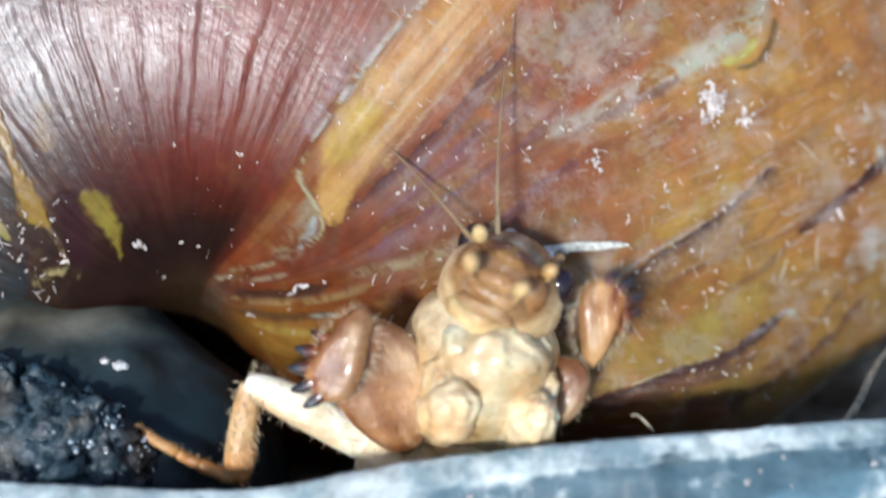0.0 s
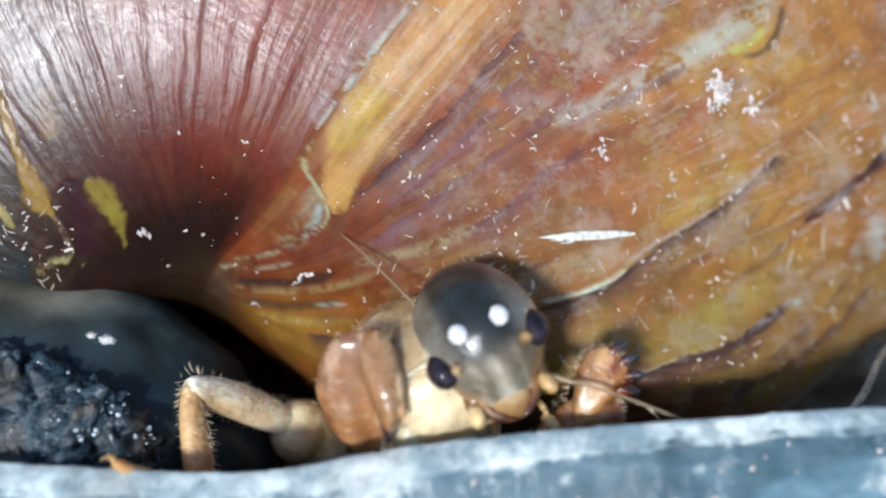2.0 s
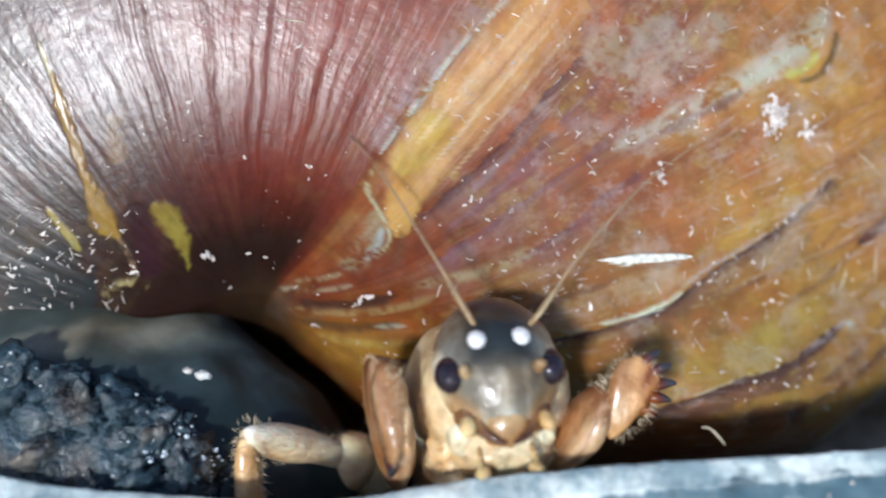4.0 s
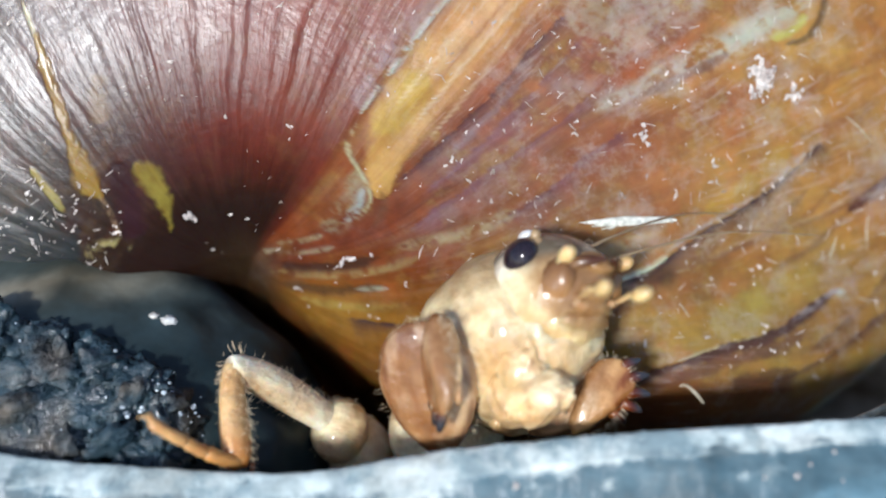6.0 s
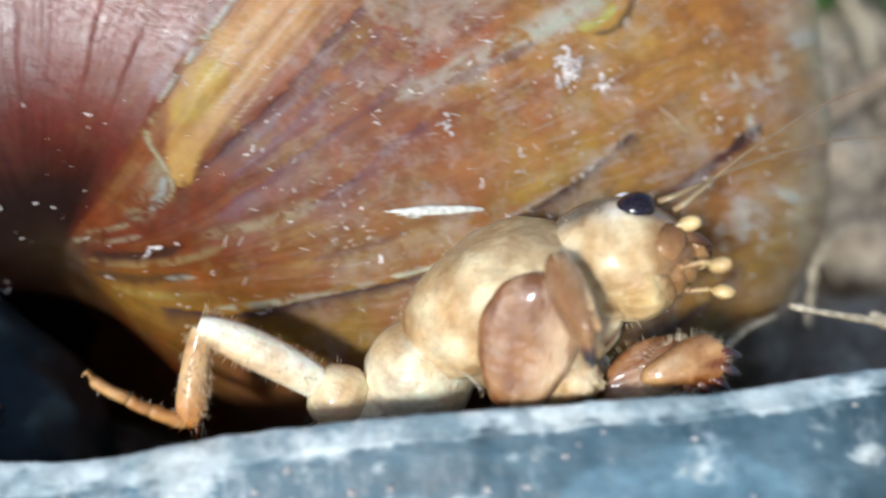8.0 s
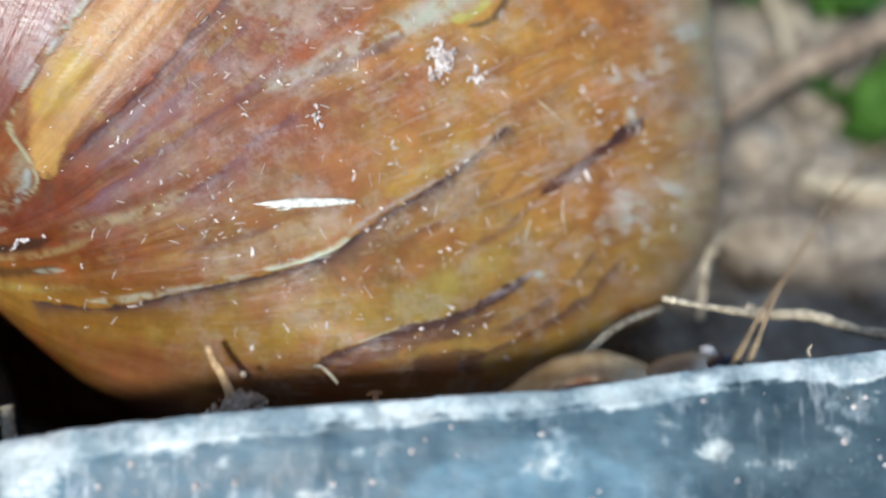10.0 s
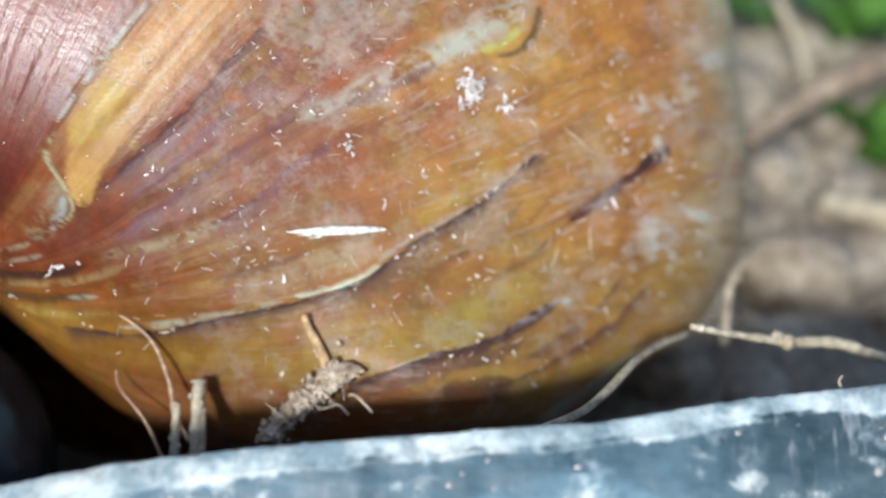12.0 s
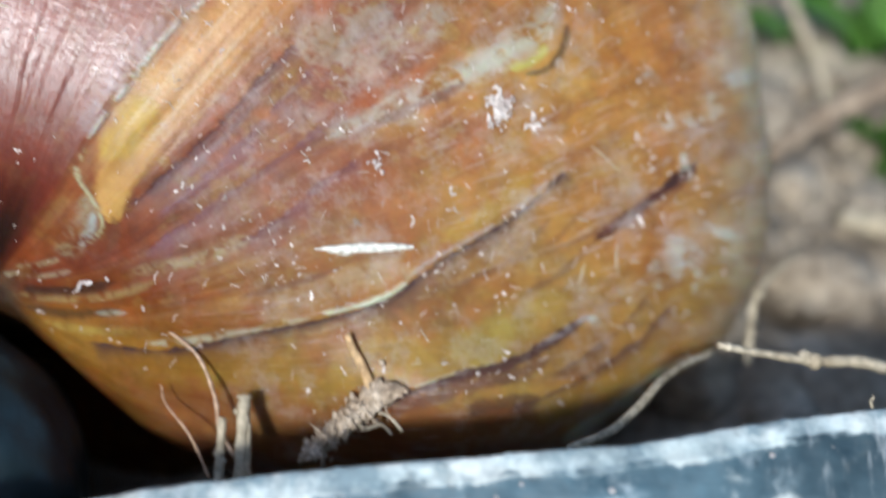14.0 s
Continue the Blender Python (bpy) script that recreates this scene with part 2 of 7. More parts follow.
# soil darkened to paint the shaded gap under the shell
M_DARKSOIL = speckled("gap_shade_soil", [(0.3, (0.02, 0.014, 0.01)), (0.7, (0.06, 0.04, 0.03))], 300, 0.8, 0.8, 0.0006)
M_WETSOIL = speckled("wet_soil", [(0.36, (0.014, 0.036, 0.048)), (0.52, (0.035, 0.06, 0.075)), (0.60, (0.08, 0.075, 0.065)), (0.70, (0.26, 0.21, 0.16))], 170, 0.14, 1.0, 0.0007, 0.7, 5)
M_STRAW = speckled("dry_straw", [(0.3, (0.42, 0.34, 0.22)), (0.7, (0.62, 0.55, 0.4))], 500, 0.7)
M_TWIG = speckled("twig_bark", [(0.3, (0.2, 0.14, 0.09)), (0.7, (0.42, 0.33, 0.23))], 300, 0.85, 0.6, 0.0003)
M_LEAF = speckled("leaf_green", [(0.3, (0.09, 0.25, 0.03)), (0.7, (0.22, 0.44, 0.09))], 120, 0.45, 0.3, 0.0004)
M_CHIP = speckled("pale_splinter", [(0.3, (0.62, 0.62, 0.52)), (0.7, (0.85, 0.84, 0.74))], 900, 0.6)
M_GRIT = speckled("pale_grit", [(0.35, (0.34, 0.27, 0.21)), (0.64, (0.74, 0.66, 0.59))], 300, 0.3)
M_CRUMB = speckled("white_crumb", [(0.3, (0.46, 0.38, 0.34)), (0.7, (0.76, 0.70, 0.64))], 900, 0.6, 0.8)
M_ROOT = speckled("root_fibre", [(0.3, (0.42, 0.25, 0.10)), (0.7, (0.66, 0.46, 0.24))], 800, 0.7)
# pale bluish bead colour that paints sun glints on the wet soil
M_GLINT = speckled("soil_glint", [(0.35, (0.10, 0.14, 0.18)), (0.6, (0.62, 0.70, 0.76))], 700, 0.12)
M_BODY = plain_tint("snail_flesh", 0.45, 420, 0.25, 0.4, 0.0, 0.12)
M_FLESHGLINT = plain_tint("flesh_glint", 0.2, 900, 0.4, 0.6, 0.0, 0.5)

# ---- mesh tools (all in millimetres; meshes are stored in metres) ----
def link_mesh(name, bm, mat_used, parent=None, label="", smooth=True, to_plan=False):
    me = bpy.data.meshes.new(name)
    bm.transform(Matrix.Diagonal((MM, MM, MM, 1)))
    if to_plan:
        bm.transform(PLAN)
    bm.normal_update()
    bm.to_mesh(me)
    bm.free()
    if smooth:
        me.polygons.foreach_set("use_smooth", [True] * len(me.polygons))
    me.materials.append(mat_used)
    ob = new(name, me)
    if parent is not None:
        ob.parent = parent
    if label:
        ob["label"] = label
    return ob


def part(name, bm, mat_used, parent, label=""):
    return link_mesh(name, bm, mat_used, parent, label)


def paint(ob, colour_of):
    """Base colour per vertex, from its place in its mesh (millimetres)."""
    me = ob.data
    co = np.empty(len(me.vertices) * 3, np.float32)
    me.vertices.foreach_get("co", co)
    co = co.reshape(-1, 3) / MM
    col = np.ones((len(co), 4), np.float32)
    col[:, :3] = colour_of(co)
    me.attributes.new("tint", "FLOAT_COLOR", "POINT").data.foreach_set("color", col.ravel())
    return ob


def blend(a, b, f):
    f = np.clip(f, 0, 1)[:, None]
    return np.array(a) * (1 - f) + np.array(b) * f


def lump(bm, centre, radii, turn=None, rings=14, sides=20, rugged=0.0, seed=0.0, shape=None):
    """A closed rounded body. shape(p) may move each point of the unit ball."""
    turn = turn or Matrix.Identity(3)
    rows = []
    for i in range(rings + 1):
        a = math.pi * i / rings
        row = []
        for j in range(1 if i in (0, rings) else sides):
            b = 2 * math.pi * j / sides
            p = Vector((math.cos(a), math.sin(a) * math.cos(b), math.sin(a) * math.sin(b)))
            if rugged:
                p *= 1 + rugged * noise.noise(p * 2.2 + Vector((seed, seed * 0.7, 0))) + 0.5 * rugged * noise.noise(p * 6 + Vector((seed, 0, 3)))
            if shape:
                p = shape(p)
            row.append(bm.verts.new(Vector(centre) + turn @ Vector((p.x * radii[0], p.y * radii[1], p.z * radii[2]))))
        rows.append(row)
    skin(bm, rows)


def skin(bm, rows, closed=True):
    for a, b in zip(rows, rows[1:]):
        n = max(len(a), len(b))
        for j in range(n if closed else n - 1):
            k = (j + 1) % n
            if len(a) == 1:
                bm.faces.new((a[0], b[k], b[j]))
            elif len(b) == 1:
                bm.faces.new((a[j], a[k], b[0]))
            else:
                bm.faces.new((a[j], a[k], b[k], b[j]))


def tube(bm, points, radii, sides=8, flat=1.0, side=(0, 1, 0)):
    """A tapered limb along points; flat squeezes it across the given side."""
    pts = [Vector(p) for p in points]
    rows = []
    for i, p in enumerate(pts):
        way = (pts[min(i + 1, len(pts) - 1)] - pts[max(i - 1, 0)]).normalized()
        a = way.cross(Vector(side))
        if a.length < 0.05:
            a = way.cross(Vector((0.3, 0.2, 1)))
        a.normalize()
        b = way.cross(a).normalized()
        r = radii[i] if isinstance(radii, (list, tuple)) else radii
        rows.append([bm.verts.new(p + (a * math.cos(q) + b * math.sin(q) * flat) * r) for q in (2 * math.pi * j / sides for j in range(sides))])
    rows = [[bm.verts.new(pts[0])], *rows, [bm.verts.new(pts[-1])]]
    skin(bm, rows)


def bent(points, n=8):
    """A smooth run through a few points (Catmull-Rom)."""
    p = [Vector(q) for q in points]
    p = [p[0] * 2 - p[1], *p, p[-1] * 2 - p[-2]]
    out = []
    for a, b, c, d in zip(p, p[1:], p[2:], p[3:]):
        for i in range(n):
            t = i / n
            out.append(0.5 * ((2 * b) + (c - a) * t + (2 * a - 5 * b + 4 * c - d) * t * t + (3 * b - a - 3 * c + d) * t ** 3))
    return out + [p[-2]]


def taper(n, a, b, belly=0.0):
    return [(a + (b - a) * i / (n - 1)) + belly * math.sin(math.pi * i / (n - 1)) for i in range(n)]

# ---- ground ----
def ground():
    bm = bmesh.new()
    xs = sorted({round(s * v, 4) for s in (-1, 1) for v in [i * 0.0025 for i in range(41)] + [0.11, 0.13, 0.16, 0.2, 0.3, 0.5, 1, 2, 5, 20, 100, 400]})
    grid = []
    for y in xs:
        row = []
        for x in xs:
            p = Vector((x, y + 0.05, 0))
            near = max(0.0, 1 - max(abs(x), abs(y)) / 0.3)
            h = 0.0045 * noise.noise(p * 90) + 0.0028 * noise.noise(p * 230) + 0.0012 * noise.noise(p * 520)
            row.append(bm.verts.new((p.x / MM, p.y / MM, (h * near - 0.001) / MM)))
        grid.append(row)
    skin(bm, grid, closed=False)
    ob = link_mesh("ground", bm, M_SOIL)
    tagged(ob, "dry crumbly grey-brown garden soil with clods", "soil", kind="structure")


def clods():
    """Loose soil crumbs on the ground behind the shell."""
    bm = bmesh.new()
    rng = random.Random(5)
    for i in range(420):
        x, y = rng.uniform(0.0, 0.09) / MM, rng.uniform(0.03, 0.16) / MM
        r = rng.choice((0.6, 0.9, 1.4, 2.2, 3.2)) * rng.uniform(0.7, 1.2)
        lump(bm, (x, y, r * 0.2 - 1.0), (r * 1.2, r, r * 0.7), Matrix.Rotation(rng.uniform(0, 6), 3, "Z"), 6, 8, 0.5, i * 1.7)
    tagged(link_mesh("soil_crumbs", bm, M_SOIL), "loose grey-brown soil crumbs scattered on the ground", "soil", kind="stuff")


# ---- the snail's shell: one big whorl, its growth lines fanning out from the navel ----
S_C, S_AX, S_BZ, S_D = (-20.0, 58.3, 19.0), (24.0, 49.2), (35.5, 22.0), 18.0
S_N, S_M = 2.2, 3.5
NAVEL = (-11.26, -4.21)


def chart_of(co):
    """Chart of the shell's near side: millimetres right and up, laid out at 44 mm."""
    y = np.maximum(co[:, 1], 20)
    return co[:, 0] / y * 44, co[:, 2] / y * 44


def near_line(cx, cz, line):
    """Distance from a polyline in the chart, signed side, and the share along it."""
    best, side, along = np.full(len(cx), 1e9), np.zeros(len(cx)), np.zeros(len(cx))
    pts = np.array([tuple(p) for p in bent([(x, z, 0) for x, z in line], 5)])[:, :2]
    for i, (a, b) in enumerate(zip(pts, pts[1:])):
        d = b - a
        t = np.clip(((cx - a[0]) * d[0] + (cz - a[1]) * d[1]) / max(d @ d, 1e-9), 0, 1)
        ex, ez = cx - a[0] - t * d[0], cz - a[1] - t * d[1]
        r = np.hypot(ex, ez)
        hit = r < best
        best[hit], along[hit] = r[hit], ((i + t) / (len(pts) - 1))[hit]
        side[hit] = np.sign(d[0] * ez - d[1] * ex)[hit]
    return best, side, along


def step(x):
    x = np.clip(x, 0, 1)
    return x * x * (3 - 2 * x)


def grain(x, y, seed, octaves=3):
    """Value noise, about -1 to 1, with finer octaves laid over it."""
    out, gain = np.zeros(len(x)), 1.0
    for k in range(octaves):
        c, n = math.cos(0.6 + 1.1 * k), math.sin(0.6 + 1.1 * k)
        px, py = (x * c - y * n) * 2 ** k + 17.3 * k, (x * n + y * c) * 2 ** k + 9.1 * k
        ix, iy = np.floor(px), np.floor(py)
        fx, fy = step(px - ix), step(py - iy)

        def corner(i, j):
            h = np.sin((ix + i) * 127.1 + (iy + j) * 311.7 + seed * 74.7 + k * 19.3) * 43758.5453
            return h - np.floor(h)

        low = corner(0, 0) * (1 - fx) + corner(1, 0) * fx
        high = corner(0, 1) * (1 - fx) + corner(1, 1) * fx
        out += gain * (2 * (low * (1 - fy) + high * fy) - 1)
        gain *= 0.55
    return out * 0.8


def streak_noise(along, across, seed):
    """Noise drawn out along the growth lines: no turn between its two directions."""
    ix, iy = np.floor(along), np.floor(across)
    fx, fy = step(along - ix), step(across - iy)

    def corner(i, j):
        h = np.sin((ix + i) * 127.1 + (iy + j) * 311.7 + seed * 74.7) * 43758.5453
        return h - np.floor(h)

    low = corner(0, 0) * (1 - fx) + corner(1, 0) * fx
    high = corner(0, 1) * (1 - fx) + corner(1, 1) * fx
    return 1.7 * (low * (1 - fy) + high * fy) - 0.85


def growth_of(cx, cz):
    """Growth angle (lines of equal value run along the growth lines) and distance from the navel."""
    dx, dz = cx - NAVEL[0], cz - NAVEL[1]
    r, th = np.hypot(dx, dz), np.degrees(np.arctan2(dz, dx))
    th = np.where(th < -120, th + 360, th)
    return th - np.clip(0.6 * (45 - th) / 45, -0.45, 0.95) * r, r


def shell_paint(cx, cz, wob):
    """Base colour and relief of the shell in its chart. wob: slow wander, -1 to 1."""
    n = len(cx)
    g, r = growth_of(cx, cz)
    g = g + wob * 0.35
    height = np.zeros(n)
    film = np.ones(n)
    cloud = grain(cx * 0.30, cz * 0.30, 1, 4)
    blot = grain(cx * 1.1, cz * 1.1, 2, 4)
    fine = grain(cx * 3.4, cz * 3.4, 3, 3)
    wide = streak_noise(g * 0.16, r * 0.10, 4)
    line = streak_noise(g * 0.6, r * 0.17 + 0.3 * cloud, 5)
    hair = streak_noise(g * 1.5, r * 0.22 + 0.3 * blot, 6) * step((r - 6) / 8)
    # broad growth zones by angle round the navel
    stops = [(-40, (0.20, 0.09, 0.015)), (-22, (0.36, 0.17, 0.024)), (-8, (0.39, 0.165, 0.026)), (8, (0.37, 0.135, 0.028)), (20, (0.31, 0.095, 0.03)),
             (32, (0.27, 0.075, 0.036)), (44, (0.28, 0.085, 0.038)), (50, (0.42, 0.15, 0.05)), (61, (0.42, 0.15, 0.05)), (66, (0.27, 0.060, 0.035)),
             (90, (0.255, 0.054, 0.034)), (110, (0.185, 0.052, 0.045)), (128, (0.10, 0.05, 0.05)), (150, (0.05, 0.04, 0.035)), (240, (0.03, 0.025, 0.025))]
    at = [s[0] for s in stops]
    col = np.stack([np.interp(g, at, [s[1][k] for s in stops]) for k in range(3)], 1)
    # olive amber towards the far flank, its edge painted grey-olive for bloom and rim light
    col = blend(col, (0.43, 0.20, 0.045), step((cx - 6) / 9) * 0.65)
    col = blend(col, (0.34, 0.21, 0.075), step((cx - 17.5) / 6 + 0.25 * cloud) * 0.75)
    col = blend(col, (0.40, 0.39, 0.29), step((cx - 20.3) / 4 + 0.3 * blot) * 0.7)
    # yellow, red and plum wander through the horn
    open_side = 1 - 0.75 * step((g - 60) / 8)
    col = blend(col, (0.54, 0.30, 0.05), step((cloud - 0.05 + 0.4 * wide) / 0.9) * 0.36 * open_side * (0.35 + 0.65 * step((cx + 2) / 8)))
    col = blend(col, (0.30, 0.065, 0.022), step((-cloud - 0.1 + 0.5 * wide) / 0.9) * 0.45 * open_side * step((19 - cx) / 6))
    col = blend(col, (0.17, 0.06, 0.05), step((line - 0.28) / 0.6) * (0.34 - 0.29 * step((g - 60) / 8)))
    col = blend(col, (0.58, 0.34, 0.13), step((-line - 0.30) / 0.6) * 0.26 * open_side)
    # granular red and yellow flecks
    col = blend(col, (0.36, 0.09, 0.025), step((blot - 0.15) / 0.6) * 0.35 * open_side * step((18 - cx) / 8))
    col = blend(col, (0.52, 0.30, 0.07), step((-blot - 0.2 + 0.3 * fine) / 0.6) * 0.3 * open_side)
    col *= (1 + 0.18 * blot + 0.08 * fine + 0.05 * hair)[:, None]
    # deeper red-brown towards the navel; near black about it carries the hollow's shade too
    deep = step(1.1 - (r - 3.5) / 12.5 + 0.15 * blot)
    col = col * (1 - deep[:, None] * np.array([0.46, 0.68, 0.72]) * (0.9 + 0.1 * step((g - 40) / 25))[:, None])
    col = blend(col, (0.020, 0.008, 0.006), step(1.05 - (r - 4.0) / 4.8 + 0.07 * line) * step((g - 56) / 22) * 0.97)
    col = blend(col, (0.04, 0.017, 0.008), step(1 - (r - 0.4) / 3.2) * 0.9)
    # dull red dust in the middle, paler amber above
    col = blend(col, (0.21, 0.062, 0.030), step(1.1 - np.hypot((cx - 4) / 9, (cz - 1.2) / 5.5) + 0.2 * cloud) * 0.42)
    col *= (1 + 0.12 * step((cx - 5) / 6) * step((cz - 3) / 5))[:, None]
    # redder horn along the whorl's base, standing in for the pot's reddish shadow
    col = blend(col, (0.26, 0.065, 0.022), step((-5.9 - 0.03 * cx - cz + 0.5 * cloud + 0.3 * blot) / 1.6) * step((cx + 6) / 4) * step((17 - cx) / 5) * 0.75)
    # lean translucent amber where the whorl is thin, low down
    col = blend(col, (0.36, 0.155, 0.02), step(1 - np.abs(cz + 5.2 + 0.05 * cx) / 1.5 + 0.2 * blot) * step((cx + 10) / 4) * step((7 - cx) / 5) * 0.55)

    def patch(line, width, colour, strength=1.0, soft=0.6, rise=0.0, ends=0.12, flaky=False, fade=0):
        """width: one number, or several from the line's start to its end."""
        run_of = width if isinstance(width, tuple) else (width,)
        width = max(run_of)
        reach = width * 5 + 0.6
        xs, zs = zip(*line)
        near = np.nonzero((cx > min(xs) - reach) & (cx < max(xs) + reach) & (cz > min(zs) - reach) & (cz < max(zs) + reach))[0]
        if not len(near):
            return
        d, side, s = near_line(cx[near], cz[near], line)
        bl, fi = blot[near], fine[near]
        d = d + min(0.5 * width, 0.22) * (0.6 * bl + 0.5 * fi)
        tip = step(np.minimum(s, 1 - s) / max(ends, 1e-3)) if ends else 1.0
        w = np.interp(s, np.linspace(0, 1, len(run_of)), run_of) * (0.3 + 0.7 * tip)
        f = step((w - d) / (w * soft + 1e-6) + 0.5) * np.minimum(1.0, tip * 3)
        if flaky:
            f = f * step((0.55 + 0.7 * bl + 0.65 * fi + 0.3 * hair[near]) / 0.9)
        if fade:
            # one crisp edge, the other side dying away as growth lines do
            run = 0.75 + 0.45 * np.sin(s * 17 + width * 40) * np.sin(s * 7.3 + 1)
            soft_side = np.exp(-(np.maximum(d, 0) / (w * 2.6 * run + 1e-6)) ** 1.2)
            f = np.where(side * fade > 0, step((w * 0.6 * run - d) / (w * 0.5) + 0.5), soft_side) * np.minimum(1.0, tip * 1.6)
        col[near] = blend(col[near], colour, f * strength)
        height[near] += rise * f

    # the orange band: mauve dust on its outer shoulder, worn crest, rosy core, plum line
    patch([(-6.6, 5.2), (-4.9, 7.6), (-3.0, 10.1), (-1.0, 12.6)], 0.65, (0.32, 0.20, 0.20), 0.5, 1.4, 0, 0.1, True)
    patch([(-5.0, 0.9), (-5.1, 2.6), (-4.4, 4.6), (-2.4, 7.1), (-0.2, 9.7), (1.6, 11.7), (2.9, 13.2)], (0.35, 0.8, 1.2, 1.45, 1.45, 1.45, 1.45), (0.56, 0.235, 0.065), 0.85, 0.55, 0.10, 0.03)
    patch([(-5.6, 3.9), (-4.2, 5.7), (-3.0, 7.2)], 0.75, (0.56, 0.30, 0.045), 0.7, 1.2, 0, 0.25)
    patch([(-3.2, 6.3), (-0.9, 9.0), (1.0, 11.2), (2.4, 12.8)], 0.62, (0.66, 0.33, 0.16), 0.75, 1.0, 0, 0.2)
    for off, tone in ((-0.55, (0.70, 0.42, 0.24)), (0.05, (0.44, 0.16, 0.05)), (0.45, (0.70, 0.44, 0.28)), (0.85, (0.42, 0.15, 0.06)), (1.2, (0.62, 0.34, 0.2))):
        patch([(-4.3 + off, 4.7 - off * 0.8), (-1.9 + off, 7.6 - off * 0.8), (0.3 + off, 10.2 - off * 0.8), (2.0 + off, 12.2 - off * 0.8)], 0.09, tone, 0.6, 1.4, 0.02, 0.2)
    patch([(-6.35, 4.9), (-4.5, 7.4), (-2.65, 9.85), (-0.75, 11.8), (0.1, 12.7)], 0.15, (0.56, 0.47, 0.40), 0.75, 1.2, 0.12, 0.06, True)
    patch([(-4.5, 1.7), (-2.25, 3.6), (-0.35, 5.5), (2.0, 8.2), (3.7, 9.9)], 0.26, (0.10, 0.035, 0.042), 0.8, 1.1, -0.08, 0.08, fade=1)
    patch([(-1.9, 3.1), (0.1, 5.1), (1.95, 7.3)], 0.16, (0.24, 0.15, 0.16), 0.5, 1.2, 0, 0.2)
    # the torn flap hanging from the band's foot
    patch([(-6.3, 4.8), (-6.75, 3.4), (-6.0, 2.05), (-5.6, 0.8), (-6.4, -0.3)], (0.12, 0.15, 0.10, 0.09, 0.14), (0.50, 0.38, 0.22), 0.75, 1.3, 0.08, 0.1, True)
    patch([(-6.4, 2.6), (-6.3, 1.2), (-7.0, -0.2), (-7.9, -0.9)], 0.55, (0.30, 0.22, 0.14), 0.6, 1.2, 0.04, 0.25, True)
    patch([(-6.0, 1.6), (-6.2, 0.5), (-6.9, -0.4)], 0.22, (0.40, 0.37, 0.36), 0.55, 1.2, 0.05, 0.2, True)
    patch([(-5.2, 1.5), (-4.9, 0.6), (-5.5, -0.6)], 0.22, (0.14, 0.05, 0.025), 0.5, 1.3, -0.04, 0.3)
    # flaking layers fanning out from the navel
    patch([(-11.2, -3.1), (-9.6, -2.55), (-8.4, -2.35), (-6.9, -1.6)], 0.13, (0.42, 0.33, 0.22), 0.55, 1.3, 0.07, 0.15, True)
    patch([(-9.8, -2.2), (-8.6, -1.75), (-7.5, -1.1)], 0.16, (0.32, 0.24, 0.14), 0.65, 1.2, 0.05, 0.2, True)
    patch([(-10.2, -3.9), (-7.6, -3.35), (-4.9, -2.4), (-2.9, -1.5)], 0.2, (0.34, 0.22, 0.09), 0.6, 1.3, 0.07, 0.2, True)
    patch([(-9.6, -3.5), (-7.2, -2.85), (-4.8, -1.8)], 0.2, (0.05, 0.018, 0.012), 0.85, 1.2, -0.08, 0.2)
    patch([(-9.8, -4.4), (-7.2, -4.0), (-4.6, -3.2)], 0.2, (0.08, 0.03, 0.012), 0.75, 1.2, -0.06, 0.2)
    patch([(-8.9, -4.8), (-6.2, -4.5), (-3.6, -3.9)], 0.22, (0.36, 0.20, 0.05), 0.55, 1.3, 0.05, 0.25, True)
    patch([(-6.2, -3.7), (-5.2, -3.45), (-4.5, -3.3)], 0.11, (0.50, 0.42, 0.32), 0.5, 1.3, 0.04, 0.3, True)
    # dusty mauve and grey flakes in the middle
    patch([(2.6, 6.4), (5.0, 5.9), (7.2, 4.9)], 0.75, (0.40, 0.27, 0.24), 0.6, 1.3, 0.02, 0.2, True)
    patch([(3.6, 9.2), (5.4, 10.2), (7.6, 12.0)], 1.1, (0.36, 0.27, 0.20), 0.6, 1.2, 0.02, 0.1, True)
    patch([(5.2, 8.2), (7.4, 9.2), (10.6, 11.6)], 0.8, (0.42, 0.34, 0.27), 0.55, 1.3, 0.02, 0.1, True)
    patch([(4.4, 5.1), (6.6, 6.2), (9.2, 7.5), (11.8, 8.9), (14.2, 10.5), (15.1, 12.2)], (0.3, 0.45, 0.62, 0.75, 0.85, 0.5), (0.50, 0.43, 0.36), 0.75, 1.3, 0.05, 0.12, True)
    patch([(10.2, 8.0), (12.2, 9.1), (14.2, 10.6), (14.9, 11.9)], (0.2, 0.35, 0.45, 0.3), (0.50, 0.44, 0.32), 0.6, 1.2, 0.06, 0.15, True)
    patch([(7.0, 5.9), (9.4, 7.0), (11.4, 8.1)], 0.24, (0.19, 0.09, 0.08), 0.65, 1.2, -0.03, 0.2)
    patch([(13.0, 8.7), (14.1, 9.1), (14.8, 9.9)], 0.22, (0.50, 0.41, 0.10), 0.85, 1.3, 0.05, 0.2)
    patch([(13.6, 8.35), (14.9, 8.85), (15.5, 9.9), (15.6, 11.0)], 0.15, (0.10, 0.06, 0.025), 0.75, 1.3, -0.03, 0.2)
    patch([(5.9, 6.7), (7.0, 7.3)], 0.4, (0.42, 0.10, 0.02), 0.5, 1.3, 0, 0)
    patch([(3.4, 2.6), (5.2, 3.4), (7.6, 4.3)], 1.2, (0.34, 0.085, 0.025), 0.4, 1.6, 0, 0.2)
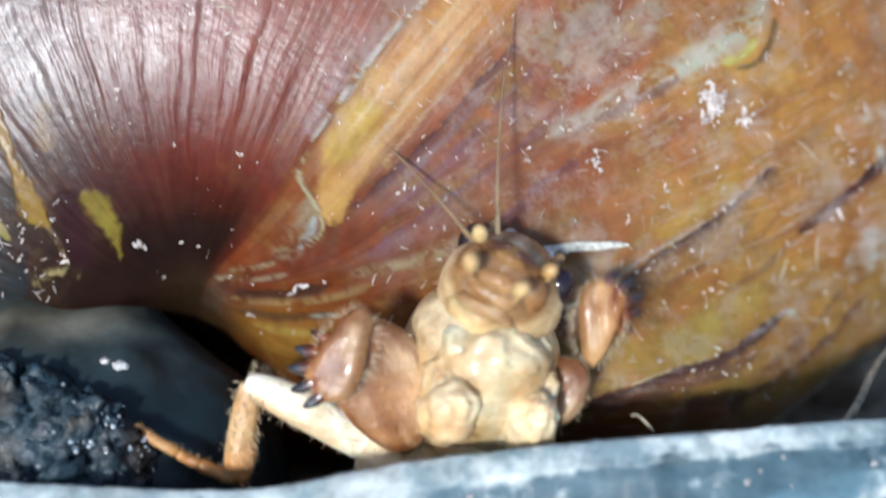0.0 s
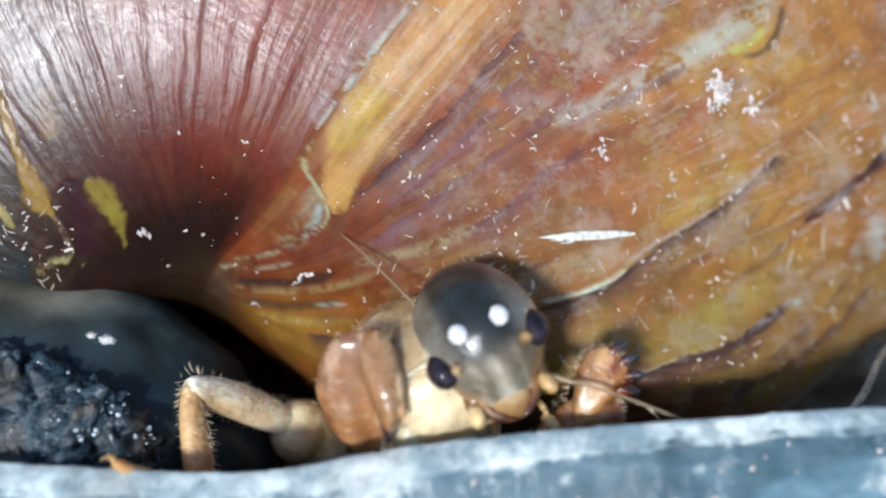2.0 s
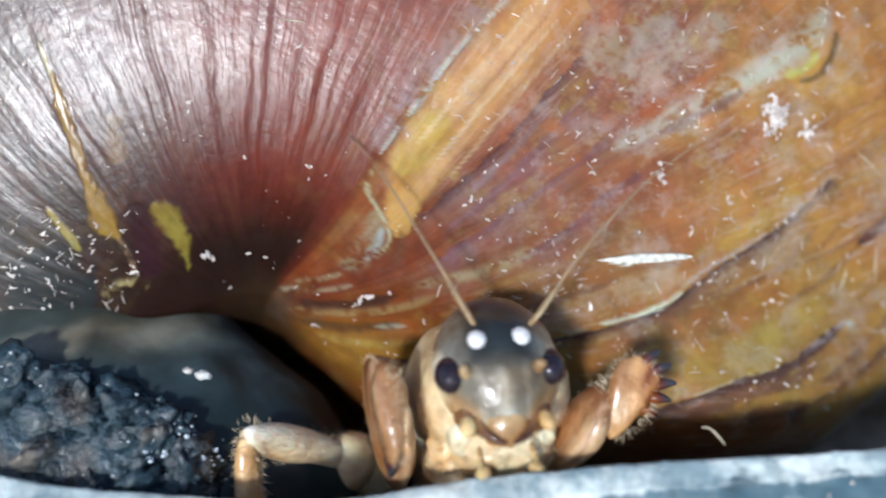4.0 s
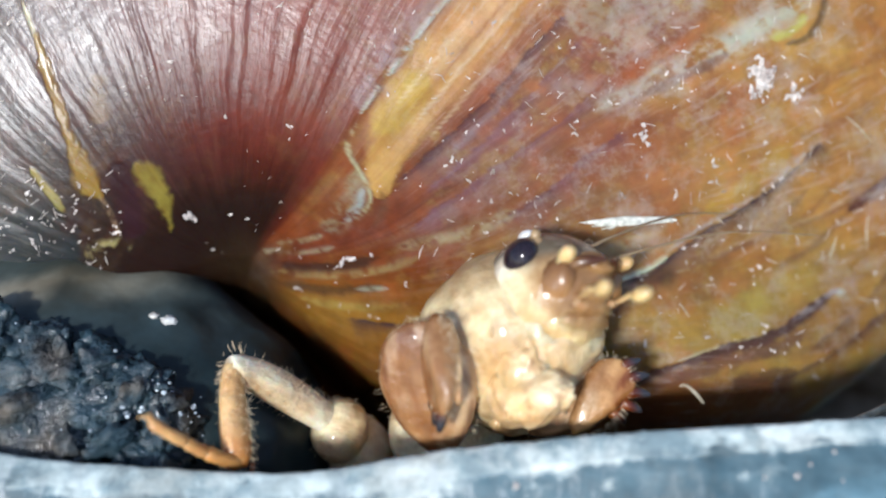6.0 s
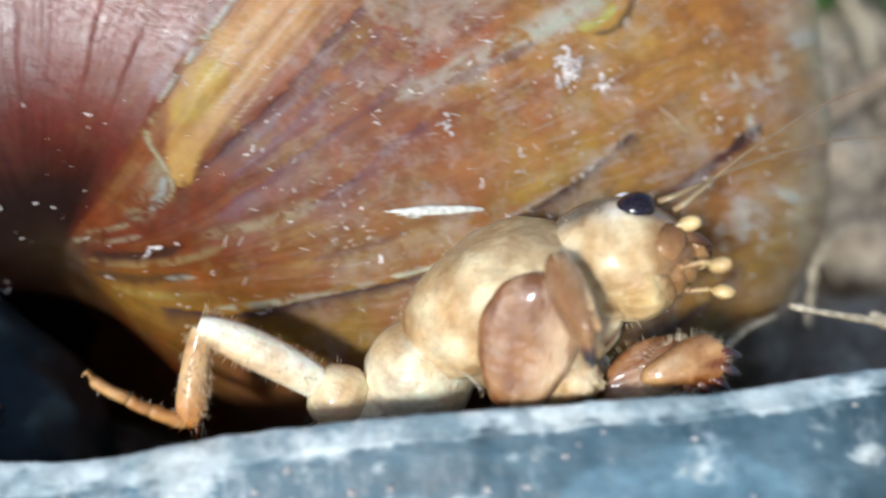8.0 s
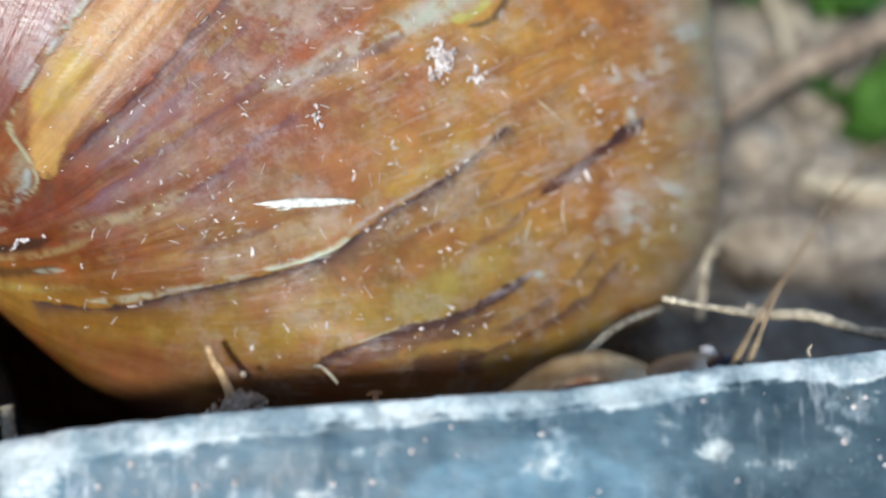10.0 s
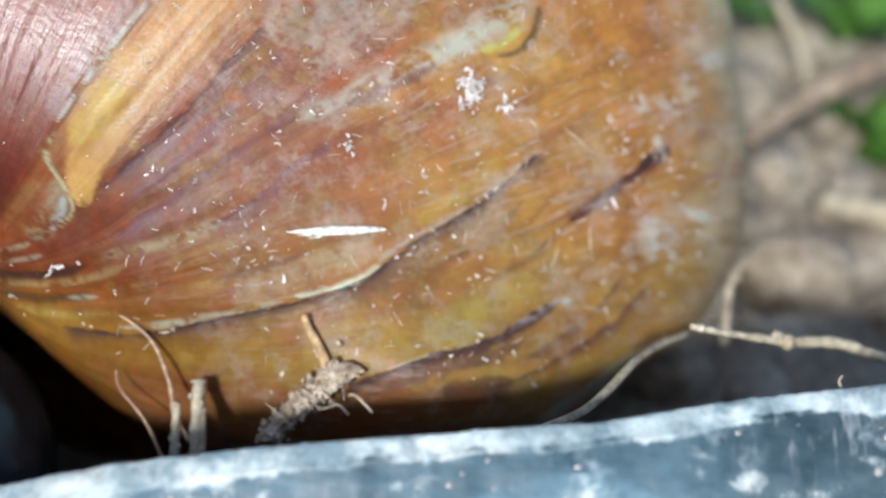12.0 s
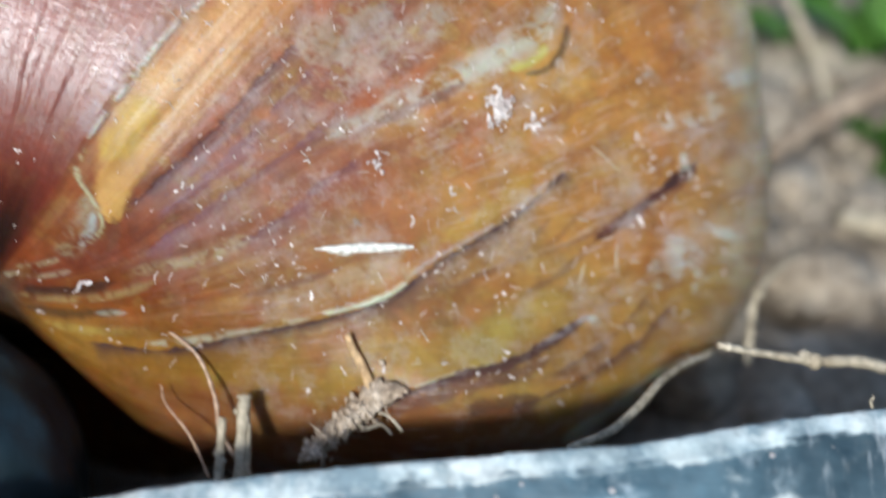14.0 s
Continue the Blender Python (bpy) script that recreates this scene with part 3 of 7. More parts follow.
    patch([(-0.2, -0.4), (2.9, 1.5), (4.4, 3.0), (6.6, 4.4)], 0.26, (0.16, 0.06, 0.085), 0.65, 1.2, -0.03, 0.15, fade=1)
    patch([(-4.2, -0.8), (-1.0, 1.5), (2.4, 4.0), (5.2, 6.2)], 0.28, (0.18, 0.07, 0.10), 0.6, 1.2, -0.03, 0.15, fade=1)
    patch([(-3.4, 1.2), (-0.6, 3.4), (2.2, 6.2), (4.6, 9.0)], 0.22, (0.18, 0.07, 0.095), 0.6, 1.2, 0, 0.15, fade=1)
    patch([(-4.4, -1.3), (-1.0, -0.5), (1.4, 0.6)], 0.3, (0.42, 0.29, 0.16), 0.6, 1.2, 0.05, 0.12, True)
    patch([(2.4, -2.2), (5.4, -1.5), (8.6, 0.2)], 0.5, (0.46, 0.30, 0.18), 0.45, 1.3, 0.03, 0.2, True)
    patch([(0.4, -2.4), (3.4, -1.6), (5.6, -0.8)], 0.16, (0.18, 0.06, 0.04), 0.6, 1.2, 0, 0.2)
    # the long cracked seam: dark line, wide pale flake low down, bright lip, yellow shoulder above
    patch([(9.6, 0.3), (11.2, 1.35), (13.0, 2.75), (14.4, 4.2)], 0.38, (0.54, 0.29, 0.035), 0.5, 1.3, 0.03, 0.25)
    patch([(-6.6, -5.1), (-3.0, -4.95), (0.4, -4.3), (5.1, -3.15), (7.3, -2.3), (9.9, -0.55), (11.7, 0.6), (13.5, 2.0), (15.7, 4.1)], 0.22, (0.065, 0.026, 0.028), 0.95, 0.9, -0.10, 0.03, fade=1)
    patch([(-4.0, -4.7), (-1.4, -4.35), (1.6, -3.7), (4.2, -3.05)], (0.1, 0.2, 0.16, 0.12), (0.50, 0.42, 0.31), 0.8, 1.2, 0.06, 0.15, True)
    patch([(4.2, -2.95), (6.2, -2.45), (7.6, -1.85), (8.3, -1.35)], 0.11, (0.70, 0.62, 0.44), 0.9, 0.8, 0.12, 0.1)
    patch([(8.4, -1.2), (9.9, -0.15), (11.7, 0.95), (13.4, 2.3), (15.5, 4.2)], 0.10, (0.46, 0.36, 0.34), 0.6, 0.9, 0.07, 0.08, True)
    # second seam with plum shade and lavender end
    patch([(9.84, -4.89), (12.38, -4.0), (13.93, -2.87), (15.2, -1.53)], 0.8, (0.50, 0.285, 0.055), 0.6, 1.4, 0.03, 0.2)
    patch([(6.2, -7.63), (8.6, -6.8), (10.75, -5.95), (13.0, -5.2), (14.5, -4.32), (16.4, -2.79)], (0.12, 0.2, 0.28, 0.26, 0.22, 0.12), (0.08, 0.024, 0.018), 0.95, 0.9, -0.10, 0.08)
    patch([(7.2, -7.74), (10.75, -6.48), (13.1, -5.73), (14.8, -4.72)], 0.36, (0.15, 0.045, 0.03), 0.7, 1.3, 0, 0.15)
    patch([(14.0, -4.45), (15.15, -3.66), (16.4, -2.7)], 0.17, (0.46, 0.37, 0.40), 0.85, 1.1, 0.06, 0.2, True)
    patch([(8.6, -6.5), (10.7, -5.64), (12.5, -5.04)], 0.12, (0.54, 0.40, 0.26), 0.65, 1.0, 0.05, 0.15, True)
    # third: a short thick dark streak on the flank
    patch([(16.4, 0.5), (17.5, 1.3), (18.9, 2.4), (20.4, 3.8), (21.2, 4.7)], 0.20, (0.08, 0.02, 0.018), 0.95, 1.0, -0.08, 0.25)
    patch([(19.6, 3.0), (20.4, 3.8), (20.9, 4.4)], 0.32, (0.055, 0.014, 0.012), 0.95, 0.9, -0.05, 0.3)
    patch([(13.2, -2.0), (15.0, -0.9), (16.6, 0.6)], 0.16, (0.22, 0.09, 0.04), 0.6, 1.2, -0.03, 0.2)
    # fourth: thin plum lines low on the flank
    patch([(13.0, -7.44), (14.8, -6.7), (16.9, -5.14), (18.5, -3.75), (19.9, -2.1)], 0.17, (0.12, 0.045, 0.04), 0.8, 1.1, -0.06, 0.1, fade=1)
    patch([(14.8, -5.78), (16.5, -4.37), (17.9, -3.0), (18.9, -1.66)], 0.14, (0.15, 0.06, 0.04), 0.7, 1.1, -0.04, 0.15, fade=1)
    patch([(14.0, -7.9), (15.5, -7.03), (17.4, -5.87), (19.0, -4.22)], 0.5, (0.50, 0.26, 0.05), 0.6, 1.3, 0.03, 0.2)
    patch([(11.2, -7.55), (13.1, -7.1), (14.6, -6.75)], 0.3, (0.11, 0.04, 0.022), 0.7, 1.2, -0.04, 0.2)
    # further quiet growth lines over the amber flank
    for k in range(9):
        x0, z0 = 3.0 + 1.5 * k, -4.2 + 0.55 * k
        patch([(x0, z0), (x0 + 2.6, z0 + 0.8 + 0.05 * k), (x0 + 4.6, z0 + 2.2), (x0 + 6.2, z0 + 3.9 + 0.1 * k)], 0.13, (0.23, 0.09, 0.04) if k % 3 else (0.52, 0.34, 0.2), 0.45, 1.4, -0.02 if k % 3 else 0.03, 0.3, not k % 3)
    # chalky marks by the far edge
    for line_, w in (([(19.64, 7.67), (19.96, 5.82)], 0.3), ([(20.38, 5.04), (20.66, 3.46)], 0.25), ([(21.61, 8.01), (21.88, 6.17)], 0.3), ([(18.95, -0.03), (19.27, -1.58)], 0.3), ([(20.47, 0.04), (20.50, -2.03)], 0.3),
                     ([(18.73, 8.70), (19.41, 8.19)], 0.25), ([(20.7, 6.1), (21.1, 6.8)], 0.45), ([(20.1, 1.1), (20.5, -1.5)], 0.8), ([(21.8, 0.9), (22.0, 1.5)], 0.6), ([(22.2, 8.8), (22.6, 8.1)], 0.6), ([(16.2, -2.9), (16.8, -3.3)], 0.2)):
        patch(line_, w, (0.52, 0.53, 0.49), 0.85, 1.2, 0.03, 0.2, True)
    # yellow tongues of young shell on the dark side
    patch([(-22.6, 10.6), (-21.6, 8.0), (-20.9, 6.0)], 0.12, (0.60, 0.52, 0.34), 0.85, 1.0, 0.05, 0.15)
    patch([(-21.9, 9.0), (-21.0, 6.3), (-20.15, 3.9), (-19.25, 1.85), (-18.45, 0.95)], (0.16, 0.30, 0.26, 0.50, 0.1), (0.36, 0.22, 0.035), 0.85, 0.9, 0.08, 0.05)
    patch([(-18.7, 1.2), (-18.1, 0.2), (-17.6, -1.0)], 0.12, (0.34, 0.20, 0.12), 0.7, 1.2, 0.04, 0.1, True)
    patch([(-17.0, 2.7), (-16.3, 2.0), (-15.6, 0.8), (-15.25, -0.4), (-15.12, -1.2)], (0.34, 0.60, 0.40, 0.22, 0.08), (0.30, 0.20, 0.035), 0.8, 0.9, 0.08, 0.05)
    patch([(-18.9, 7.0), (-18.65, 4.5)], 0.5, (0.26, 0.17, 0.06), 0.6, 1.3, 0, 0.12, True)
    patch([(-22.1, 2.5), (-21.4, 1.7), (-20.25, 0.3)], 0.17, (0.44, 0.40, 0.10), 0.85, 0.9, 0.05, 0.2)
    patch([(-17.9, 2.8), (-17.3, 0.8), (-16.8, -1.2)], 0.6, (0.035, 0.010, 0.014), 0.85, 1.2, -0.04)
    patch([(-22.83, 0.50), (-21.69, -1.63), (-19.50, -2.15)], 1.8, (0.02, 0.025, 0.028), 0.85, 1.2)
    patch([(-19.4, -1.8), (-18.2, -1.35), (-17.0, -1.5)], 0.35, (0.42, 0.32, 0.14), 0.85, 1.0, 0.05, 0.2, True)
    # the mouth's pale lip, and the dark mouth beyond it put into the colour
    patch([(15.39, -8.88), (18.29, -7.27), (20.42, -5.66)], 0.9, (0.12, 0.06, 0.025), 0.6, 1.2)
    patch([(14.5, -8.75), (16.9, -7.1), (18.4, -5.65), (20.2, -4.5)], 0.14, (0.50, 0.44, 0.32), 0.7, 0.8, 0.1, 0.05)

    # growth steps: each layer overlaps the next
    for gg, drop in ((62, 0.16), (43, 0.10), (25, 0.06), (9, 0.12), (-7, 0.10)):
        e = g - gg
        height += drop * np.where((e > 0) & (e < 9), (1 - e / 9) * step(e / 4.5), 0) * step(r / 5) * step((34 - r) / 8)
    height += (0.030 * line * (1 - 0.6 * step((g - 60) / 8)) + 0.016 * hair + 0.012 * fine) * step((r - 3) / 6)
    # hollow of the navel, free of dust
    height -= 2.6 * np.exp(-(r / 4.8) ** 2)
    film -= 0.9 * step(1 - (r - 5) / 7) * step((g - 50) / 20)
    film *= (1 - 0.6 * step((g - 60) / 8)) * (0.4 + 0.6 * step((cx + 4) / 8)) * (0.3 + 0.7 * step((r - 6) / 10))
    col *= np.array([0.755, 0.785, 0.765])
    return np.clip(col, 0.004, 0.9), height, g, r, film


SNAIL = tagged(new("snail"), "big land snail drawn into its maroon and amber shell", "snail")


def bulge(x, z):
    """How far the outer flank swells beyond the bare whorl."""
    return np.interp(z, [-9.5, -7.2, -5.8, -4, -0.9, 5.4, 10.6, 16], [0, 0.5, 1.3, 1.8, 2.0, 1.0, 0, -0.8]) * step((x - 16) / 9)


def swell(cx, cz):
    """How far the whorl's lower side leans out towards the pot."""
    return 4.5 * step((cx - 1) / 12) * step((23 - cx) / 8) * step((-2.0 - cz) / 6.0)


def relief(co):
    """Raises and hollows points of the bare whorl by its growth lines; gives their paint too."""
    near = np.maximum(co[:, 1], 20)
    co = co * np.where(co[:, 1] < S_C[1], 1 - swell(*chart_of(co)) / near, 1)[:, None]
    out = co - np.array(S_C)
    out /= np.linalg.norm(out * [1, 1.6, 1.2], axis=1)[:, None]
    cx, cz = chart_of(co)
    wob = np.sin(cx * 0.9 + 1.3 * np.sin(cz * 0.7)) * 0.5 + np.sin(cz * 1.7 + cx * 0.6 + 2 * np.sin(cx * 0.45)) * 0.5
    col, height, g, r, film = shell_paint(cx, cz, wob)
    # slow unevenness and ribs on the maroon side
    rib = np.sin(np.radians(g) * 80 + 2.2 * np.sin(g * 0.31) + 0.25 * r)
    height += 0.018 * rib * step((g - 62) / 8) * step((r - 5) / 7)
    height += 0.08 * np.sin(g * 0.55 + 0.2 * r) * step((r - 3) / 9) * (1 - 0.7 * step((g - 58) / 8))
    co += out * height[:, None]
    # the whorl rolls under along its lower side
    edge = np.interp(cx, [-16, -12, -10.5, -8.9, -7.4, -5.5, -3, 0, 4, 7, 10, 14, 30], [-3.6, -3.6, -3.9, -4.9, -6.0, -7.1, -8.3, -9.6, -11, -12, -13, -14, -16])
    under = np.maximum(edge + 0.6 + 0.12 * wob - cz, 0) * (co[:, 1] < S_C[1])
    co[:, 1] += np.minimum(0.75 * under ** 1.7, 9)
    return co, col, g, r, film


def snail_shell():
    # close-set points on the near, lower side; wide-set ones behind
    phi = np.r_[np.linspace(radians(-136), radians(-1), 1180), np.linspace(radians(1), radians(222), 110)]
    psi = np.r_[np.linspace(0.0002, 0.12, 10), np.linspace(0.128, np.pi / 2 + 0.12, 520), np.linspace(np.pi / 2 + 0.2, np.pi - 0.004, 30)]
    fi = len(phi)
    ux, uz = np.cos(phi), np.sin(phi)
    ax, bz = np.where(ux < 0, S_AX[0], S_AX[1]), np.where(uz < 0, S_BZ[0], S_BZ[1])
    r0 = (np.abs(ux) ** S_M + np.abs(uz) ** S_M) ** (-1 / S_M)
    s = np.sin(psi) ** (2 / S_N)
    dep = np.sign(np.cos(psi)) * np.abs(np.cos(psi)) ** (2 / S_N)
    co = np.empty((len(psi), fi, 3))
    co[..., 0] = S_C[0] + s[:, None] * (ax * r0 * ux)
    co[..., 1] = S_C[1] - dep[:, None] * S_D
    co[..., 2] = S_C[2] + s[:, None] * (bz * r0 * uz)
    co = co.reshape(-1, 3)
    co[:, 0] += bulge(co[:, 0], co[:, 2])
    co, col, g, r, film = relief(co)
    quads = np.arange(len(psi) * fi).reshape(len(psi), fi)
    nxt = np.roll(quads, -1, 1)
    faces = np.stack([quads[:-1], quads[1:], nxt[1:], nxt[:-1]], -1).reshape(-1, 4)
    me = bpy.data.meshes.new("snail_shell")
    me.vertices.add(len(co))
    me.loops.add(faces.size)
    me.polygons.add(len(faces))
    world_co = (co * MM) @ np.array(PLAN.to_3x3()).T + np.array(PLAN.translation)
    me.vertices.foreach_set("co", world_co.astype(np.float32).ravel())
    me.loops.foreach_set("vertex_index", faces.astype(np.int32).ravel())
    me.polygons.foreach_set("loop_start", np.arange(0, faces.size, 4, dtype=np.int32))
    me.update(calc_edges=True)
    me.polygons.foreach_set("use_smooth", [True] * len(faces))
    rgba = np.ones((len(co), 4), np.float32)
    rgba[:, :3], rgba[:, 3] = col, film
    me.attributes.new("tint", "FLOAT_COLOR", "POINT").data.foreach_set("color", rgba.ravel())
    vec = np.zeros((len(co), 3), np.float32)
    vec[:, 0], vec[:, 1], vec[:, 2] = np.radians(g), r, (0.25 * step((g - 36) / 12) + 0.75 * step((g - 61) / 6)) * step((r - 6) / 10)
    me.attributes.new("growth", "FLOAT_VECTOR", "POINT").data.foreach_set("vector", vec.ravel())
    me.materials.append(M_SHELL)
    shell = new("shell", me)
    shell.parent = SNAIL
    shell["label"] = "large glossy shell, maroon to amber with growth lines"
    return shell


def shell_point(cx, cz, off=0.0):
    """The shell's surface at a place of its chart, and its outward normal, in plan millimetres."""
    d = Vector((cx, 44, cz)) / 44

    def inside(p):
        p = p - Vector(S_C) - Vector((float(bulge(p.x, p.z)), 0, 0))
        a = S_AX[0] if p.x < 0 else S_AX[1]
        b = S_BZ[0] if p.z < 0 else S_BZ[1]
        return (abs(p.x / a) ** S_M + abs(p.z / b) ** S_M) ** (S_N / S_M) + abs(p.y / S_D) ** S_N - 1

    k = 38.0
    while inside(d * k) > 0 and k < 62:
        k += 0.05
    p = d * k
    e = 0.05
    nrm = Vector([inside(p + Vector(u)) - inside(p - Vector(u)) for u in ((e, 0, 0), (0, e, 0), (0, 0, e))]).normalized()
    return p + nrm * off, nrm


def settle(points, off):
    """Lays points of the bare whorl onto its true surface, off above it."""
    co = relief(np.array([tuple(p) for p in points]))[0]
    return [Vector(p) + Vector((0, -off, 0)) for p in co]


# ---- the pot rim before it ----
def rim_top(x):
    """Height and depth of the rim's back edge, in plan millimetres."""
    xs, zs = zip(*RIM)
    return float(np.interp(x, xs, zs)), 37.2 + 0.0035 * max(x - 6, 0) ** 2 + 0.0012 * min(x - 6, 0) ** 2


RIM = [(-50, -8.63), (-22, -9.63), (-20, -9.89), (-18, -10.13), (-16, -10.21), (-14, -10.26), (-12, -10.34), (-10, -10.39), (-8, -10.38), (-6, -10.14), (-4, -9.69), (-2, -9.27), (0, -9.03), (2, -8.82), (4, -8.56), (6, -8.37), (8, -8.25), (10, -8.10), (12, -7.98), (14, -7.77), (16, -7.67), (18, -7.60), (20, -7.28), (22, -6.96), (24, -6.71), (26, -6.54), (28, -6.40), (30, -6.24), (32, -6.00), (34, -5.74), (36, -5.49), (62, -0.49)]


def pot_rim():
    rows = []
    for i in range(-190, 241):
        x = i * 0.25
        w = [1, 3, 6, 3, 1]
        z = sum(k * rim_top(x + o)[0] for k, o in zip(w, (-1.6, -0.8, 0, 0.8, 1.6))) / 14
        y = rim_top(x)[1]
        ch = 0.05 * noise.noise(Vector((x * 0.9, 0, 0))) + 0.05 * noise.noise(Vector((x * 3.1, 5, 0)))
        z += ch
        wide = 1.35 + 0.45 * step(np.array([-x / 14]))[0] + 0.3 * noise.noise(Vector((x * 0.35, 9, 0)))
        # profile: back wall, rounded top face sloping to the viewer, front wall
        prof = [(y + 0.2, z - 26, 0.0), (y + 0.15, z - 3, 0.0), (y + 0.05, z - 0.25, 0.9), (y - 0.06, z - 0.05, 1.0), (y - 0.3, z, 1.0)]
        for k in range(1, 7):
            prof.append((y - 0.3 - wide * 0.42 * k / 6, z - wide * 0.62 * (k / 6) ** 1.3, 1.0 if k < 5 else 0.6))
        fy, fz = prof[-1][:2]
        groove = 0.16 * step(np.array([(x + 2) / 10]))[0] * (0.8 + 0.6 * noise.noise(Vector((x * 0.6, 3, 1))))
        for k in range(1, 15):
            d = 0.35 * k
            dent = groove if k == 1 else 0.3 * groove if k == 2 else 0.0
            prof.append((fy - 0.16 * d - 0.12 * math.sin(min(d, 1.2) * 2.6) + dent, fz - d, max(0.0, 0.40 - 0.05 * d) - 1.5 * dent))
        prof.append((fy - 2.4, fz - 26, 0.2))
        row = []
        for q, (py, pz, w_) in enumerate(prof):
            f = 0.10 * noise.noise(Vector((x * 0.8, py * 1.4, pz * 0.8))) + 0.05 * noise.noise(Vector((x * 2.3, py * 2.6, pz * 2.6))) if 2 <= q < len(prof) - 1 else 0
            row.append((x, py - f, pz + f * 0.5, w_))
        rows.append(row)
    pot = new("pot")
    rng = random.Random(19)
    for name, a, b, label in (("rim_lip", 1, 11, "pale chalky worn top of the rim"), ("wall", 10, 26, "blue-grey scuffed plastic wall"), ("inner_wall", 0, 2, "")):
        bm = bmesh.new()
        skin(bm, [[bm.verts.new(v[:3]) for v in row[a:b]] for row in rows], closed=False)
        for face in bm.faces:
            face.normal_flip()
        wear = [v[3] for row in rows for v in row[a:b]]
        ob = link_mesh(name, bm, M_RIM, pot, label, to_plan=True)
        ob.data.attributes.new("wear", "FLOAT", "POINT").data.foreach_set("value", np.array(wear, np.float32))
        # handled-smooth oval and darker, less faded plastic beyond it
        px, pz = (np.array([v[k] for row in rows for v in row[a:b]]) for k in (0, 2))
        oval = np.hypot((px - 16.2) / 5.2, (pz + 12.4) / 2.9)
        tone = 0.9 + 0.55 * step((1.05 - oval) / 0.12) * step((oval + 0.3) / 0.6) - 0.38 * step((px - 20.5) / 5) * step((oval - 1) / 0.1) + 0.2 * step((6 - px) / 12)
        ob.data.attributes.new("tone", "FLOAT", "POINT").data.foreach_set("value", tone.astype(np.float32))
    # paint chips and lime specks stuck to the wall
    bm = bmesh.new()
    for i in range(90):
        row = rows[rng.randrange(120, len(rows) - 60)]
        px, py, pz, _ = row[rng.randrange(11, 24)]
        r = rng.choice((0.04, 0.06, 0.09, 0.14)) * rng.uniform(0.7, 1.2)
        lump(bm, (px, py - 0.02, pz), (r, r * 0.4, r * rng.uniform(0.7, 1.4)), None, 6, 8, 0.6, i * 1.7)
    link_mesh("lime_specks", bm, M_CRUMB, pot, "tiny white lime specks", to_plan=True)["kind"] = "stuff"
    tagged(pot, "weathered blue-grey plastic pot with a pale chalky rim", "plant pot")
    return pot


ground()
clods()
SHELL = snail_shell()
POT = pot_rim()

# ---- the mole cricket: parts in their own space, x along the part ----
DARK = (0.024, 0.030, 0.031)


def limb(name, mat_used, parent, colour_of, *tubes, lumps=(), label=""):
    bm = bmesh.new()
    for pts, radii, sides, flat in tubes:
        tube(bm, pts, radii, sides, flat, (0, 0, 1))
    for centre, radii in lumps:
        lump(bm, centre, radii, None, 12, 18)
    return paint(part(name, bm, mat_used, parent, label), colour_of)


def bristles(parent, spots, length, rng, label=""):
    """Fine hairs rooted at spots (place, outward way)."""
    bm = bmesh.new()
    for p, w in spots:
        p, w = Vector(p), Vector(w).normalized()
        q = p + (w + Vector((rng.uniform(-0.5, 0.5), rng.uniform(-0.5, 0.5), rng.uniform(-0.5, 0.5)))).normalized() * length * rng.uniform(0.6, 1.3)
        tube(bm, [p, (p + q) / 2 + Vector((0, 0, 0.03)), q], [0.016, 0.012, 0.004], 3)
    return part("bristles", bm, M_HAIR, parent, label or "fine pale hairs")


